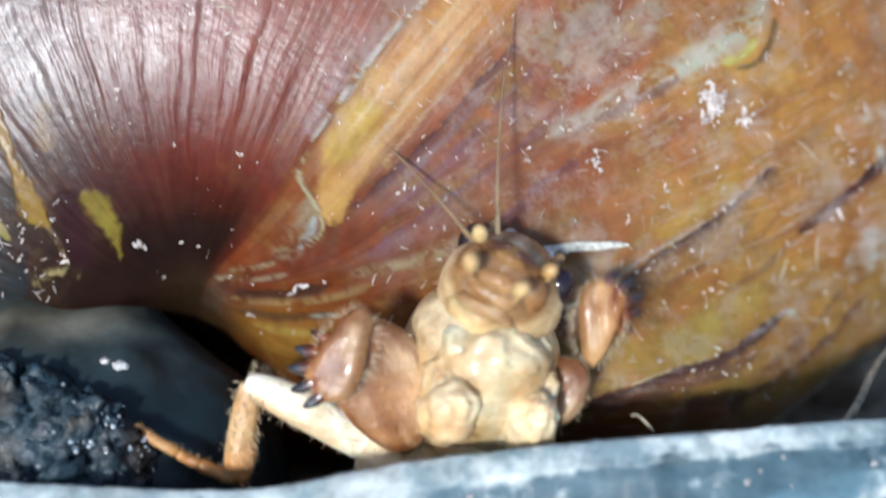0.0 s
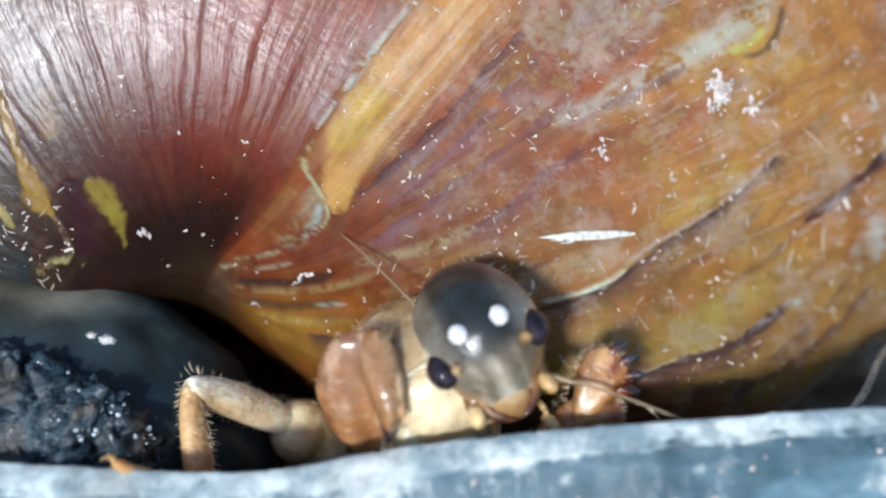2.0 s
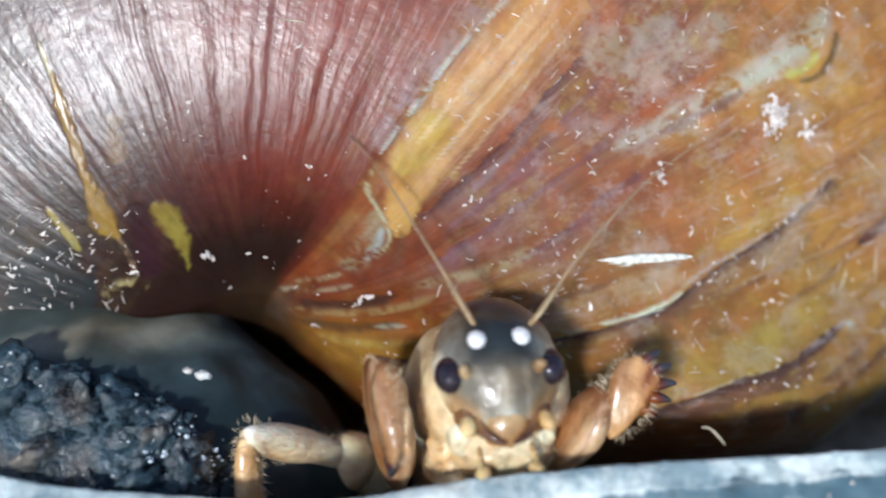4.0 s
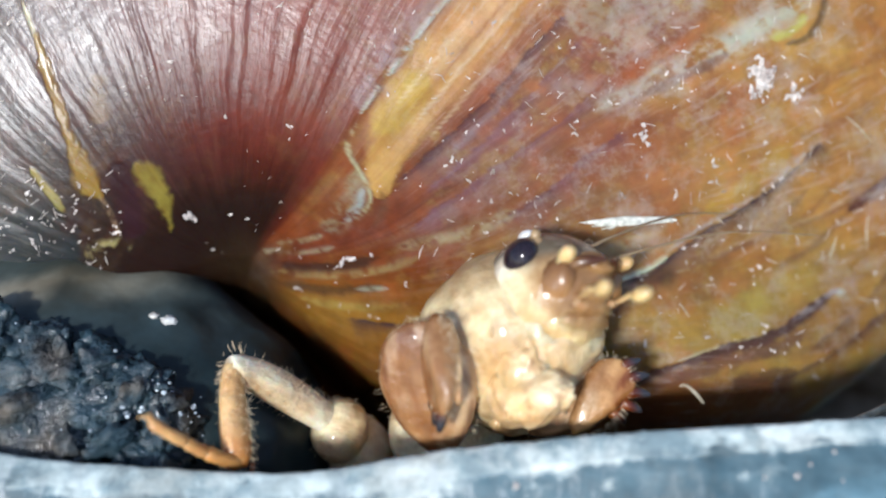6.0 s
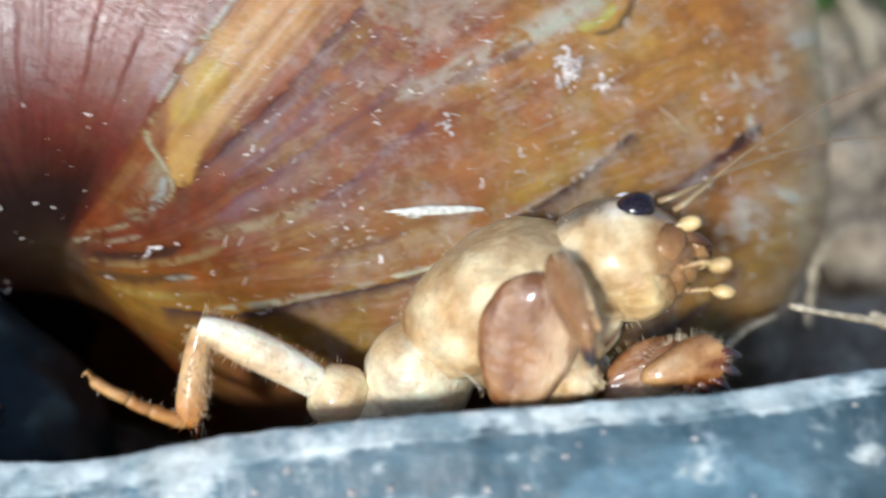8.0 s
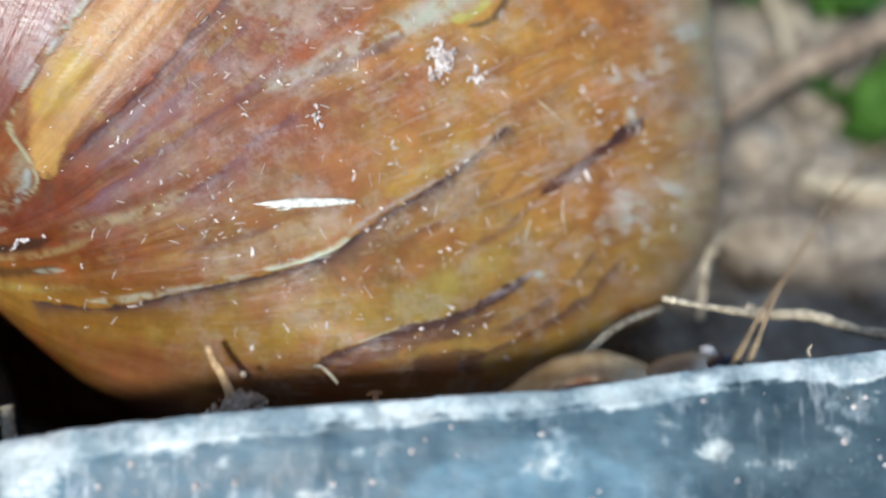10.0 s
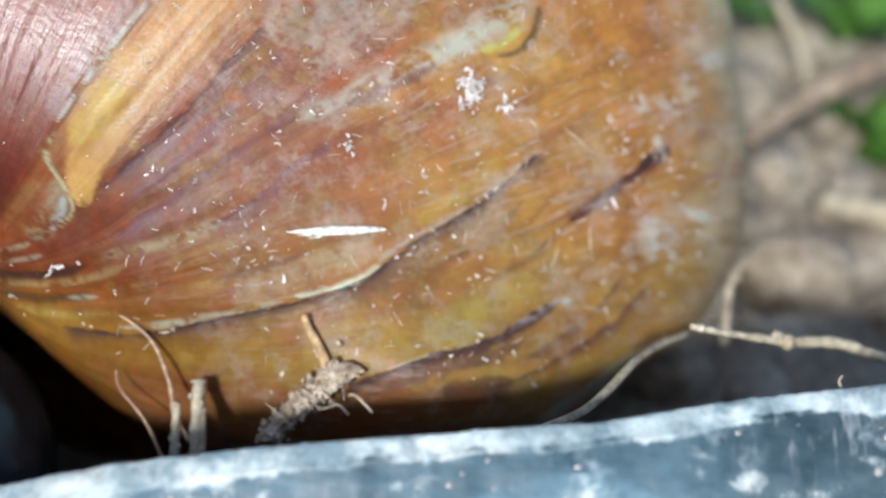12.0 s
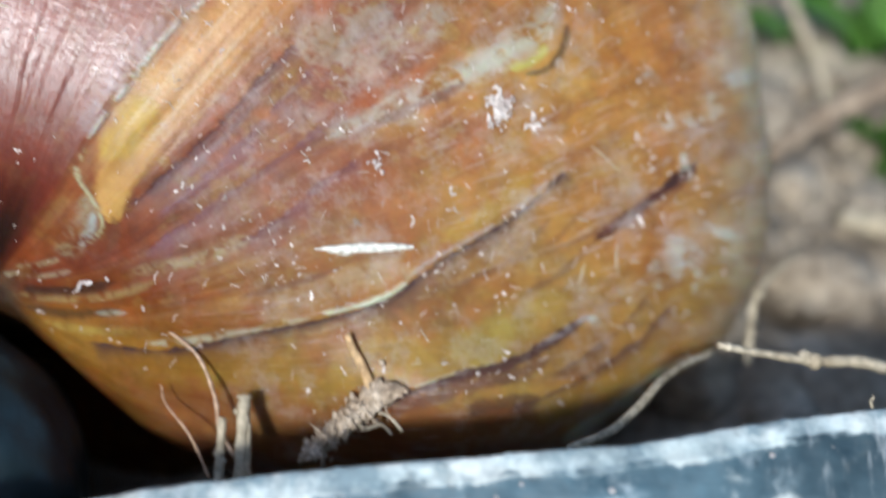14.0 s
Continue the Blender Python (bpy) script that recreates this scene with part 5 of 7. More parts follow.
        lump(bm, (3.4, s * 1.45, -1.3), (1.2, 0.85, 1.2), Matrix.Rotation(radians(s * 25), 3, "Z"), 24, 28, 0.12, 2 + s)
        paint(part("neck_fold", bm, M_SKIN, cricket, "soft greenish white neck skin"), lambda c: blend((0.60, 0.56, 0.40), (0.46, 0.39, 0.24), 0.5 + grain(c[:, 0] * 1.2, c[:, 2] * 1.2, 73, 3)))
        bm = bmesh.new()
        tube(bm, bent([(4.2, s * 0.3, 2.6), (4.25, s * 1.3, 1.9), (3.7, s * 2.15, 0.9), (2.9, s * 2.7, -0.5), (2.5, s * 2.75, -1.4)], 6), [0.2, 0.4] + [0.55] * 18 + [0.5, 0.42, 0.34, 0.22, 0.08], 14, 0.45, (0, 0, 1))
        paint(part("collar", bm, M_SKIN, cricket, "pale grey edge of the neck shield"), lambda c: blend((0.58, 0.51, 0.36), (0.44, 0.35, 0.21), 0.5 + grain(c[:, 0], c[:, 2], 75, 3)))
    bm = bmesh.new()
    lump(bm, (-4.4, 0, -1.0), (2.6, 2.8, 2.6), None, 18, 24, 0.05, 9)
    paint(part("thorax", bm, M_SKIN, cricket, "greenish cream mid-body segment"), lambda c: blend((0.76, 0.74, 0.56), (0.52, 0.42, 0.25), c[:, 2] / 2.5))
    # abdomen bending down out of the light, in overlapping rings
    abdomen = None
    for k in range(7):
        bm = bmesh.new()
        lump(bm, (-6.2 - 1.5 * k, 0.4 + 0.3 * k, -3.0 - 1.5 * k), (1.7, 2.7 - 0.12 * k, 2.4 - 0.1 * k), Matrix.Rotation(radians(-40), 3, "Y"), 12, 20)
        ring = paint(part("abdomen" if k == 0 else "ring", bm, M_SKIN, abdomen or cricket, "" if k else "ringed tan abdomen"), lambda c: blend((0.42, 0.29, 0.15), (0.32, 0.2, 0.1), np.sin(c[:, 0] * 4)))
        abdomen = abdomen or ring
    head = cricket_head(cricket)
    fr, tr = foreleg(cricket, 1.0, 0.95, 0.95, (0.27, 0.12, 0.045))
    fl, tl = foreleg(cricket, 0.62, 0.68, 0.85, (0.56, 0.32, 0.13))
    mid = middle_leg(cricket)
    al, ar = antenna(cricket), antenna(cricket)
    tagged(cricket, "cream and brown mole cricket with clawed digging forelegs", "mole cricket")
    return cricket, dict(HEAD=head, FEMUR_R=fr, TIBIA_R=tr, FEMUR_L=fl, TIBIA_L=tl, MIDDLE=mid, ANTENNA_L=al, ANTENNA_R=ar)


CRICKET, JOINTS = mole_cricket()


def hind_leg():
    """A hind leg that trails after the cricket: femur, shin and spines."""
    bm = bmesh.new()
    leg = new("mole_cricket_hind_leg")
    leg.empty_display_size = 0.003
    tube(bm, bent([(0, 0, 0.2), (0.9, 0.1, 1.05), (2.2, 0, 0.8), (3.6, -0.2, -0.5)], 5), [0.08, 0.14, 0.19, 0.23, 0.25, 0.27, 0.27, 0.26, 0.25, 0.23, 0.21, 0.19, 0.17, 0.15, 0.14, 0.1], 12, 0.7)
    paint(part("femur", bm, M_SKIN, leg), lambda c: blend((0.36, 0.17, 0.05), (0.46, 0.27, 0.11), c[:, 2]))
    bm = bmesh.new()
    tube(bm, bent([(3.3, -0.1, -1.0), (3.25, 0, 0.4), (3.1, 0.1, 1.8), (3.0, 0.1, 2.7)], 5), [0.22, 0.2, 0.19, 0.18, 0.17, 0.16, 0.16, 0.15, 0.15, 0.15, 0.14, 0.14, 0.15, 0.16, 0.13, 0.06], 10)
    tube(bm, bent([(2.6, 0.05, 2.55), (3.0, 0.1, 2.65), (3.35, 0.1, 2.6)], 3), [0.03, 0.06, 0.09, 0.1, 0.09, 0.06, 0.02], 7)
    paint(part("shin", bm, M_SKIN, leg), lambda c: blend((0.36, 0.15, 0.04), (0.44, 0.24, 0.10), c[:, 2] / 3))
    tagged(leg, "orange-tan hind leg trailing behind the mole cricket", "insect leg")
    return leg

# ---- the snail's dark body under its shell, and the wet soil on it ----
def snail_body():
    bm = bmesh.new()

    def dome(p):
        q = p.copy()
        q.z *= 1 if q.z < 0 else 0.92
        fold = 0.018 * math.sin(q.x * 17 + 3 * q.z) * max(0.0, q.z) + 0.02 * noise.noise(q * 5)
        return q * (1 + fold)

    lump(bm, (-20.6, 46.0, -12.2), (13.4, 7.0, 11.6), Matrix.Rotation(radians(9), 3, "Y"), 70, 96, 0.03, 1, dome)
    foot = link_mesh("foot", bm, M_BODY, SNAIL, "smooth blackish moist flesh", to_plan=True)
    turned = np.array(PLAN.inverted().to_3x3())

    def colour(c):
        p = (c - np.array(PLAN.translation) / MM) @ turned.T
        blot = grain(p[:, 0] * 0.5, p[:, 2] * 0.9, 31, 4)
        # flesh painted paler on top and darker below, as lit and shaded
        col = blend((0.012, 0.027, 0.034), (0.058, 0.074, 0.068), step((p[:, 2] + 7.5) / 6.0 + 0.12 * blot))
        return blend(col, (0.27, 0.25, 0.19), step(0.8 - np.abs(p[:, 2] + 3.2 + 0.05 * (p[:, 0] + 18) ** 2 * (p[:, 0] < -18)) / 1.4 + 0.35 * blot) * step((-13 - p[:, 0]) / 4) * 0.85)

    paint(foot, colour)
    # pale beads on its side stand in for a wet glint
    bm = bmesh.new()
    lump(bm, (-13.75, 39.9, -4.95), (0.34, 0.22, 0.2), None, 12, 16, 0.5, 3)
    lump(bm, (-14.4, 39.9, -4.75), (0.22, 0.2, 0.16), None, 8, 10, 0.4, 5)
    paint(link_mesh("flesh_glint", bm, M_FLESHGLINT, foot, "pale beads standing in for a glint on the flesh", to_plan=True), lambda c: blend((0.5, 0.5, 0.47), (0.62, 0.62, 0.6), c[:, 0] * 0 + 0.5))
    return foot


def wet_soil():
    bm, beads = bmesh.new(), bmesh.new()
    rng = random.Random(8)
    for i in range(210):
        u, v = rng.random(), rng.random()
        x = -22.5 + 9.0 * u + rng.uniform(-0.4, 0.4)
        z = -12.0 + 7.4 * v * (1 - 0.5 * u * u)
        r = rng.choice((0.35, 0.6, 0.9, 1.2)) * rng.uniform(0.8, 1.3)
        p = Vector((x, 39.1 + 1.4 * v + 0.7 * noise.noise(Vector((x * 0.5, z * 0.5, 1))), z))
        lump(bm, p, (r * 1.2, r * 0.5, r * 0.9), Matrix.Rotation(rng.uniform(0, 6), 3, (0.3, 0.5, 0.8)), 14, 18, 0.4, i)
        # pale beads added as the soil's glints
        if i % 3 == 0:
            for _ in range(14):
                k = rng.choice((0.025, 0.035, 0.05, 0.07, 0.1)) * rng.uniform(0.8, 1.2)
                lump(beads, p + Vector((rng.uniform(-1.3, 1.3) * r, rng.uniform(-0.8, -0.3) * r, rng.uniform(-0.3, 0.7) * r)), (k * 1.2, k * 0.8, k), None, 8, 10, 0.3, i)
    lump(bm, (-20.8, 41.2, -11.8), (7.2, 2.8, 6.3), None, 70, 90, 0.16, 3)
    tagged(link_mesh("wet_soil", bm, M_WETSOIL, to_plan=True), "glistening wet blue-black soil with brown lumps", "soil", kind="stuff")
    tagged(link_mesh("soil_glints", beads, M_GLINT, to_plan=True), "tiny bluish beads standing in for glints on the wet soil", "wet grains", kind="stuff")


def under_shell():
    """Soil heaped between pot edge and shell, the gap's shade put in its colour."""
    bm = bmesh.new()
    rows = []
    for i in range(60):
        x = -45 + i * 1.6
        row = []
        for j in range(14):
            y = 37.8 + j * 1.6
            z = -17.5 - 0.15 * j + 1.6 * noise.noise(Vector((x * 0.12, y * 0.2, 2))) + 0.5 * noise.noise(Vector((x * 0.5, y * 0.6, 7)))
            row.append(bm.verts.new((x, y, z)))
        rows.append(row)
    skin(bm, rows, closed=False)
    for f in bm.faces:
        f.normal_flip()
    tagged(link_mesh("gap_shade_bed", bm, M_DARKSOIL, to_plan=True), "soil coloured dark as the shaded gap between pot edge and shell", "soil", kind="stuff")


def shell_lip():
    """The thin pale outer lip of the shell's mouth, and the dark mouth below it."""
    bm = bmesh.new()
    pts = bent([(15.75, 41.0, -8.58), (17.75, 42.0, -7.97), (19.29, 43.5, -7.08), (20.76, 45.5, -6.12), (22.44, 48.0, -5.54), (24.84, 51.0, -5.05)], 8)
    tube(bm, pts, taper(len(pts), 0.16, 0.12, 0.08), 8, 0.6)
    link_mesh("lip", bm, M_STRAW, SHELL, "thin pale worn shell lip", to_plan=True)


shell_lip()
FOOT = snail_body()
wet_soil()
under_shell()


# ---- litter stuck to the shell ----
def on_shell(name, label, category, mat_used, line, radii, off=0.05, sides=8, flat=0.6, group=""):
    """A straw, hair or splinter lying along a line of the shell's chart."""
    pts = bent(settle([shell_point(x, z)[0] for x, z in line], off), 5)
    n = len(pts)
    bm = bmesh.new()
    r = [float(np.interp(i / (n - 1), np.linspace(0, 1, len(radii)), radii)) for i in range(n)]
    tube(bm, pts, r, sides, flat)
    return tagged(link_mesh(name, bm, mat_used, to_plan=True), label, category, group)


def litter():
    # the pale splinter, ragged at one end
    bm = bmesh.new()
    ends = settle([shell_point(*q)[0] for q in ((4.27, 0.04), (8.69, 0.15))], 0.25)
    a, b = ends
    d, up = (b - a), Vector((0, -0.2, 1)).normalized()
    tube(bm, [a + d * k / 10 + up * (0.05 * k / 10 + 0.015 * math.sin(k * 1.7)) for k in range(11)], [0.03, 0.09, 0.15, 0.21, 0.23, 0.22, 0.21, 0.19, 0.17, 0.13, 0.05], 9, 0.5, (0, 1, 0))
    for s0, s1, drop, r in ((0.10, 0.36, 0.16, 0.07), (0.20, 0.42, 0.30, 0.06), (-0.03, 0.2, -0.02, 0.05)):
        tube(bm, [a + d * s0 - up * drop, a + d * (s0 + s1) / 2 - up * drop * 0.85, a + d * s1], [0.015, r, r], 6, 0.6, (0, 1, 0))
    tagged(link_mesh("wood_splinter", bm, M_CHIP, smooth=False, to_plan=True), "pale greenish-white splinter stuck to the shell", "splinter")
    # white crumbs
    rng = random.Random(4)
    for line, n, size in ((((12.35, 7.48), (12.70, 6.95), (12.45, 6.02)), 48, 0.3), (((13.98, 6.45), (14.12, 5.92)), 14, 0.2), (((6.91, 4.45), (7.16, 3.79)), 10, 0.2), (((-6.88, -2.49), (-6.62, -2.57)), 5, 0.25), (((-14.50, -0.23), (-13.86, -0.44)), 6, 0.22)):
        bm, lumps = bmesh.new(), []
        for i in range(n):
            k = rng.random() * (len(line) - 1)
            p, q = line[int(k)], line[min(int(k) + 1, len(line) - 1)]
            x, z = p[0] + (q[0] - p[0]) * (k % 1) + rng.gauss(0, size * 0.75), p[1] + (q[1] - p[1]) * (k % 1) + rng.gauss(0, size * 0.75)
            r = size * rng.uniform(0.15, 0.6)
            lumps.append((shell_point(x, z)[0], (r * rng.uniform(0.9, 1.9), r * 0.8, r), Matrix.Rotation(rng.uniform(0, 6), 3, (0.4, 0.8, 0.3))))
        for i, (p, one) in enumerate(zip(settle([q[0] for q in lumps], 0.07), lumps)):
            lump(bm, p, one[1], one[2], 4, 6, 1.1, i * 3.1)
        tagged(link_mesh("white_crumb_cluster", bm, M_CRUMB, smooth=False, to_plan=True), "small cluster of white crumbs on the shell", "crumbs", kind="stuff")
    # straw hairs
    for line in (((16.61, 5.13), (17.15, 4.62), (17.73, 3.94)), ((17.56, 0.59), (17.47, -0.21), (17.51, -1.07)), ((18.02, -0.27), (18.52, -0.20)), ((15.88, 1.72), (16.42, 1.53)),
                 ((17.14, -3.22), (17.54, -3.34), (17.93, -3.45)), ((15.71, -1.57), (15.92, -0.91), (16.10, -0.38)), ((8.93, -3.68), (9.38, -4.33)), ((-10.86, 11.44), (-10.20, 11.36), (-9.80, 11.28))):
        on_shell("straw_fibre", "short pale plant fibre stuck on the shell", "plant fibre", M_STRAW, line, [0.02, 0.05, 0.015], 0.04, 5, 0.8, "fibres on the shell")
    # fine grit over the whole near side
    bm, specks = bmesh.new(), []
    for i in range(6500):
        x, z = rng.uniform(-26, 23), rng.uniform(-7, 16)
        thick = 0.2 + 0.8 * noise.noise(Vector((x * 0.23 + 40, z * 0.23, 4))) + 0.5 * noise.noise(Vector((x * 0.9, z * 0.9, 9)))
        if rng.random() > thick * (0.7 if x > 16 else 1.15 if x > -2 else 0.5) or x < 0 and z < -5:
            continue
        r = rng.choice((0.022, 0.028, 0.034, 0.042, 0.055, 0.07, 0.1)) * rng.uniform(0.8, 1.3)
        specks.append((shell_point(x, z)[0], r, rng.uniform(0.8, 1.6), Matrix.Rotation(rng.uniform(0, 3), 3, (0, 1, 0))))
    for i in range(150):
        # wet glinting grains crowd on the dark side above the flesh
        x, z = rng.uniform(-26, -17.5), rng.gauss(-0.2, 1.3)
        specks.append((shell_point(x, z)[0], rng.choice((0.03, 0.04, 0.06, 0.09)), rng.uniform(0.8, 1.6), Matrix.Rotation(rng.uniform(0, 3), 3, (0, 1, 0))))
    for i, (p, (_, r, ln, turn)) in enumerate(zip(settle([q[0] for q in specks], 0.006), specks)):
        lump(bm, p, (r * ln * 1.25, r * 0.4, r * 0.7), turn, 4, 5, 1.1, i * 1.3)
        if i % 3 == 0:
            lump(bm, p + turn @ Vector((r * 1.5, 0, r * rng.uniform(-1.5, 1.5))), (r * 0.9, r * 0.3, r * 0.6), turn, 4, 5, 0.9, i * 2.3)
    hairs, lines = bmesh.new(), []
    for i in range(300):
        x, z = (rng.uniform(-4, 26), rng.uniform(-6, 14)) if i < 260 else (rng.uniform(-25, -18), rng.uniform(-2.5, 2.5))
        a, ln = rng.uniform(0, 3.14), rng.uniform(0.2, 0.7)
        bow = rng.uniform(-0.3, 0.3)
        lines += [shell_point(x + ln * k * math.cos(a + bow * k), z + ln * k * math.sin(a + bow * k))[0] for k in (-0.5, 0, 0.5)]
    lines = settle(lines, 0.02)
    for i in range(0, len(lines), 3):
        tube(hairs, bent(lines[i:i + 3], 3), [0.012, 0.02, 0.024, 0.026, 0.024, 0.018, 0.01], 5)
    tagged(link_mesh("fine_fibres", hairs, M_GRIT, to_plan=True), "fine pale fibres and scrapings on the shell", "plant fibres", kind="stuff")
    tagged(link_mesh("grit_specks", bm, M_GRIT, smooth=False, to_plan=True), "fine pale grit specks scattered over the shell", "grit", kind="stuff")


litter()


# ---- roots and stems among the litter ----
def strand(name, label, category, mat_used, line, radii, knots=(), group=""):
    pts = bent(line, 6)
    n = len(pts)
    r = [float(np.interp(i / (n - 1), np.linspace(0, 1, len(radii)), radii)) * (1 + 0.15 * math.sin(i * 2.3)) for i in range(n)]
    bm = bmesh.new()
    tube(bm, pts, r, 8)
    for p, k in knots:
        lump(bm, p, (k, k * 0.8, k * 0.9), None, 8, 10, 0.4, k * 9)
    return tagged(link_mesh(name, bm, mat_used, to_plan=True), label, category, group)


def roots():
    strand("dry_root", "dry straw-coloured knotted root across the soil", "root", M_STRAW, [(23.38, 44.91, -4.27), (25.53, 45.75, -4.66), (28.60, 46.60, -5.09), (31.29, 47.02, -5.17), (33.80, 46.80, -5.95), (36.40, 43.60, -6.05), (37.60, 41.30, -5.85)], [0.16, 0.17, 0.26, 0.32, 0.28, 0.3, 0.26], [((28.60, 46.60, -5.09), 0.46), ((28.10, 46.52, -4.86), 0.38), ((23.91, 45.07, -4.37), 0.22)])
    strand("thin_stem", "thin upright pale dry stem behind the shell", "stem", M_STRAW, [(28.26, 56.00, -6.16), (28.42, 56.00, -4.14), (28.91, 56.00, -1.77), (32.69, 60.00, 0.76)], [0.22, 0.25, 0.22, 0.08], [((28.91, 56.00, -1.94), 0.4)])
    strand("fallen_twig", "long dry brown twig lying across the soil", "twig", M_TWIG, [(32.44, 66.00, 7.34), (37.16, 68.00, 10.52), (43.40, 70.00, 13.69), (53.70, 74.00, 18.89)], [0.7, 0.95, 1.15, 1.3])
    strand("short_twig", "thick pale dry twig on the soil", "twig", M_STRAW, [(39.65, 70.00, 3.49), (42.20, 71.00, 3.16), (50.43, 72.00, 2.01)], [0.6, 1.0, 1.1])
    strand("forked_twig", "pale forked dry stalk among the leaves", "twig", M_STRAW, [(39.94, 84.00, 25.54), (41.12, 83.00, 21.70), (42.51, 82.00, 17.46), (42.63, 81.00, 14.29)], [0.35, 0.5, 0.5, 0.3])
    strand("rim_fibre", "tiny curled fibre on the pot edge", "plant fibre", M_STRAW, [(28.12, 39.00, -6.37), (28.02, 39.00, -6.09), (28.16, 39.00, -5.85)], [0.06, 0.05, 0.03])
    strand("curled_fibre", "thin curled pale fibre above the pot edge", "plant fibre", M_STRAW, [(8.64, 38.40, -7.51), (8.27, 38.30, -7.07), (7.92, 38.30, -6.79), (7.64, 38.30, -6.80)], [0.05, 0.05, 0.04, 0.02])


def leaves():
    """Low green plants behind, out of focus."""
    rng = random.Random(14)

    def leaf(base, way, length, width):
        bm = bmesh.new()
        w = Vector(way).normalized()
        s = w.cross(Vector((0, -0.6, 0.8))).normalized()
        n = s.cross(w)
        rows = []
        for i in range(9):
            k = i / 8
            half = width * math.sin(math.pi * min(1, 0.08 + k * 0.92)) ** 0.8
            mid = Vector(base) + w * length * k - n * length * 0.25 * k * k
            rows.append([bm.verts.new(mid + s * half * q + n * (0.25 * half * q * q + 0.06 * length * math.sin(k * 9 + q))) for q in (-1, -0.5, 0, 0.5, 1)])
        skin(bm, rows, closed=False)
        bmesh.ops.solidify(bm, geom=bm.faces[:], thickness=0.15)
        return bm

    spots = [((41.32, 92.00, 24.18), 9), ((49.36, 90.00, 22.07), 12), ((53.54, 92.00, 21.51), 12), ((50.27, 86.00, 15.32), 9), ((49.46, 82.00, 10.09), 10), ((51.49, 96.00, 23.44), 9), ((50.83, 84.00, 11.65), 11), ((51.93, 82.00, 7.88), 9), ((56.97, 90.00, 18.88), 14), ((54.90, 88.00, 13.09), 12)]
    for p, size in spots:
        for k in range(2):
            way = (rng.uniform(-0.7, 0.7), rng.uniform(-0.3, 0.5), rng.uniform(-0.2, 0.9))
            base = Vector(p) + Vector((rng.uniform(-2, 2), rng.uniform(-2, 2), -2))
            tagged(link_mesh("leaf", leaf(base, way, size * rng.uniform(0.7, 1.1), size * 0.32), M_LEAF, to_plan=True), "soft green weed leaf growing from the soil", "leaf", "weed leaves behind the shell")


roots()
leaves()


# ---- debris the cricket leaves behind, shoved along as it goes ----
def debris():
    rng = random.Random(31)
    clump = new("root_clump")
    bm = bmesh.new()
    for i in range(190):
        k = rng.random()
        p = Vector((-2.2 + 3.3 * k, rng.uniform(-0.4, 0.4), -1.9 + 3.0 * k)) + Vector((rng.gauss(0, 0.30 + 0.25 * k), 0, rng.gauss(0, 0.28 + 0.2 * k)))
        r = rng.choice((0.05, 0.07, 0.1, 0.15)) * rng.uniform(0.8, 1.3)
        lump(bm, p, (r * rng.uniform(0.9, 1.35), r, r * 0.85), Matrix.Rotation(rng.uniform(0, 6), 3, (0.3, 0.9, 0.2)), 5, 7, 0.7, i * 2.0)
    for i in range(22):
        # matted core of soil and rootlets
        k = i / 21
        r = 0.30 + 0.26 * k + rng.uniform(-0.08, 0.1)
        lump(bm, (-2.2 + 3.4 * k + rng.gauss(0, 0.16), rng.uniform(-0.1, 0.3), -1.9 + 3.0 * k + rng.gauss(0, 0.16)), (r * 1.3, r * 0.7, r * 0.8), Matrix.Rotation(radians(-40 + rng.uniform(-30, 30)), 3, "Y"), 14, 18, 0.6, i * 4.3)
    for i in range(26):
        k = rng.random()
        p = Vector((-2.4 + 3.8 * k, rng.uniform(-0.5, 0.1), -1.9 + 3.1 * k))
        q = Vector((rng.gauss(0, 0.6), 0, rng.gauss(0, 0.6)))
        tube(bm, bent([p - q * 0.6, p + Vector((0.1, -0.1, 0.1)), p + q], 3), [0.03, 0.05, 0.055, 0.05, 0.045, 0.035, 0.015], 5)
    link_mesh("soil_crumb", bm, speckled("grain", [(0.3, (0.30, 0.21, 0.13)), (0.52, (0.52, 0.41, 0.29)), (0.7, (0.72, 0.63, 0.50))], 900, 0.7, 0.8), clump, "crumbly grey-tan soil held by rootlets")["kind"] = "stuff"
    bm = bmesh.new()
    tube(bm, bent([(-0.5, -0.1, 3.9), (-0.25, 0.0, 3.2), (0.2, 0.1, 2.4), (0.6, 0, 1.3), (0.2, 0, 0.2)], 6), taper(25, 0.16, 0.3), 9, 0.6)
    link_mesh("root", bm, M_ROOT, clump, "translucent orange-brown root")
    bm = bmesh.new()
    tube(bm, bent([(1.7, 0, -0.9), (1.2, -0.2, -0.4), (0.5, -0.2, -0.6), (-0.5, -0.1, -0.4), (-1.6, 0, -1.9)], 6), 0.08, 7)
    link_mesh("root_fibre", bm, M_STRAW, clump, "thin pale root fibre")
    clump.scale = (0.98, 0.98, 0.98)
    tagged(clump, "crumbly soil clump hanging on a thin root", "soil clump")
    stems = new("cut_stems")
    for x, lean, h, r in ((-0.6, 0.1, 1.2, 0.2), (0.4, 0.15, 2.3, 0.28), (0.8, 0.0, 1.0, 0.12)):
        bm = bmesh.new()
        pts = bent([(x, 0, -3.5), (x + lean * 0.4, 0, -0.8), (x + lean, 0, h - 1.0), (x + lean * 1.3, 0, h)], 5)
        tube(bm, pts, [r * (1.1 + 0.12 * math.sin(2.1 * i + x)) for i in range(len(pts))], 9)
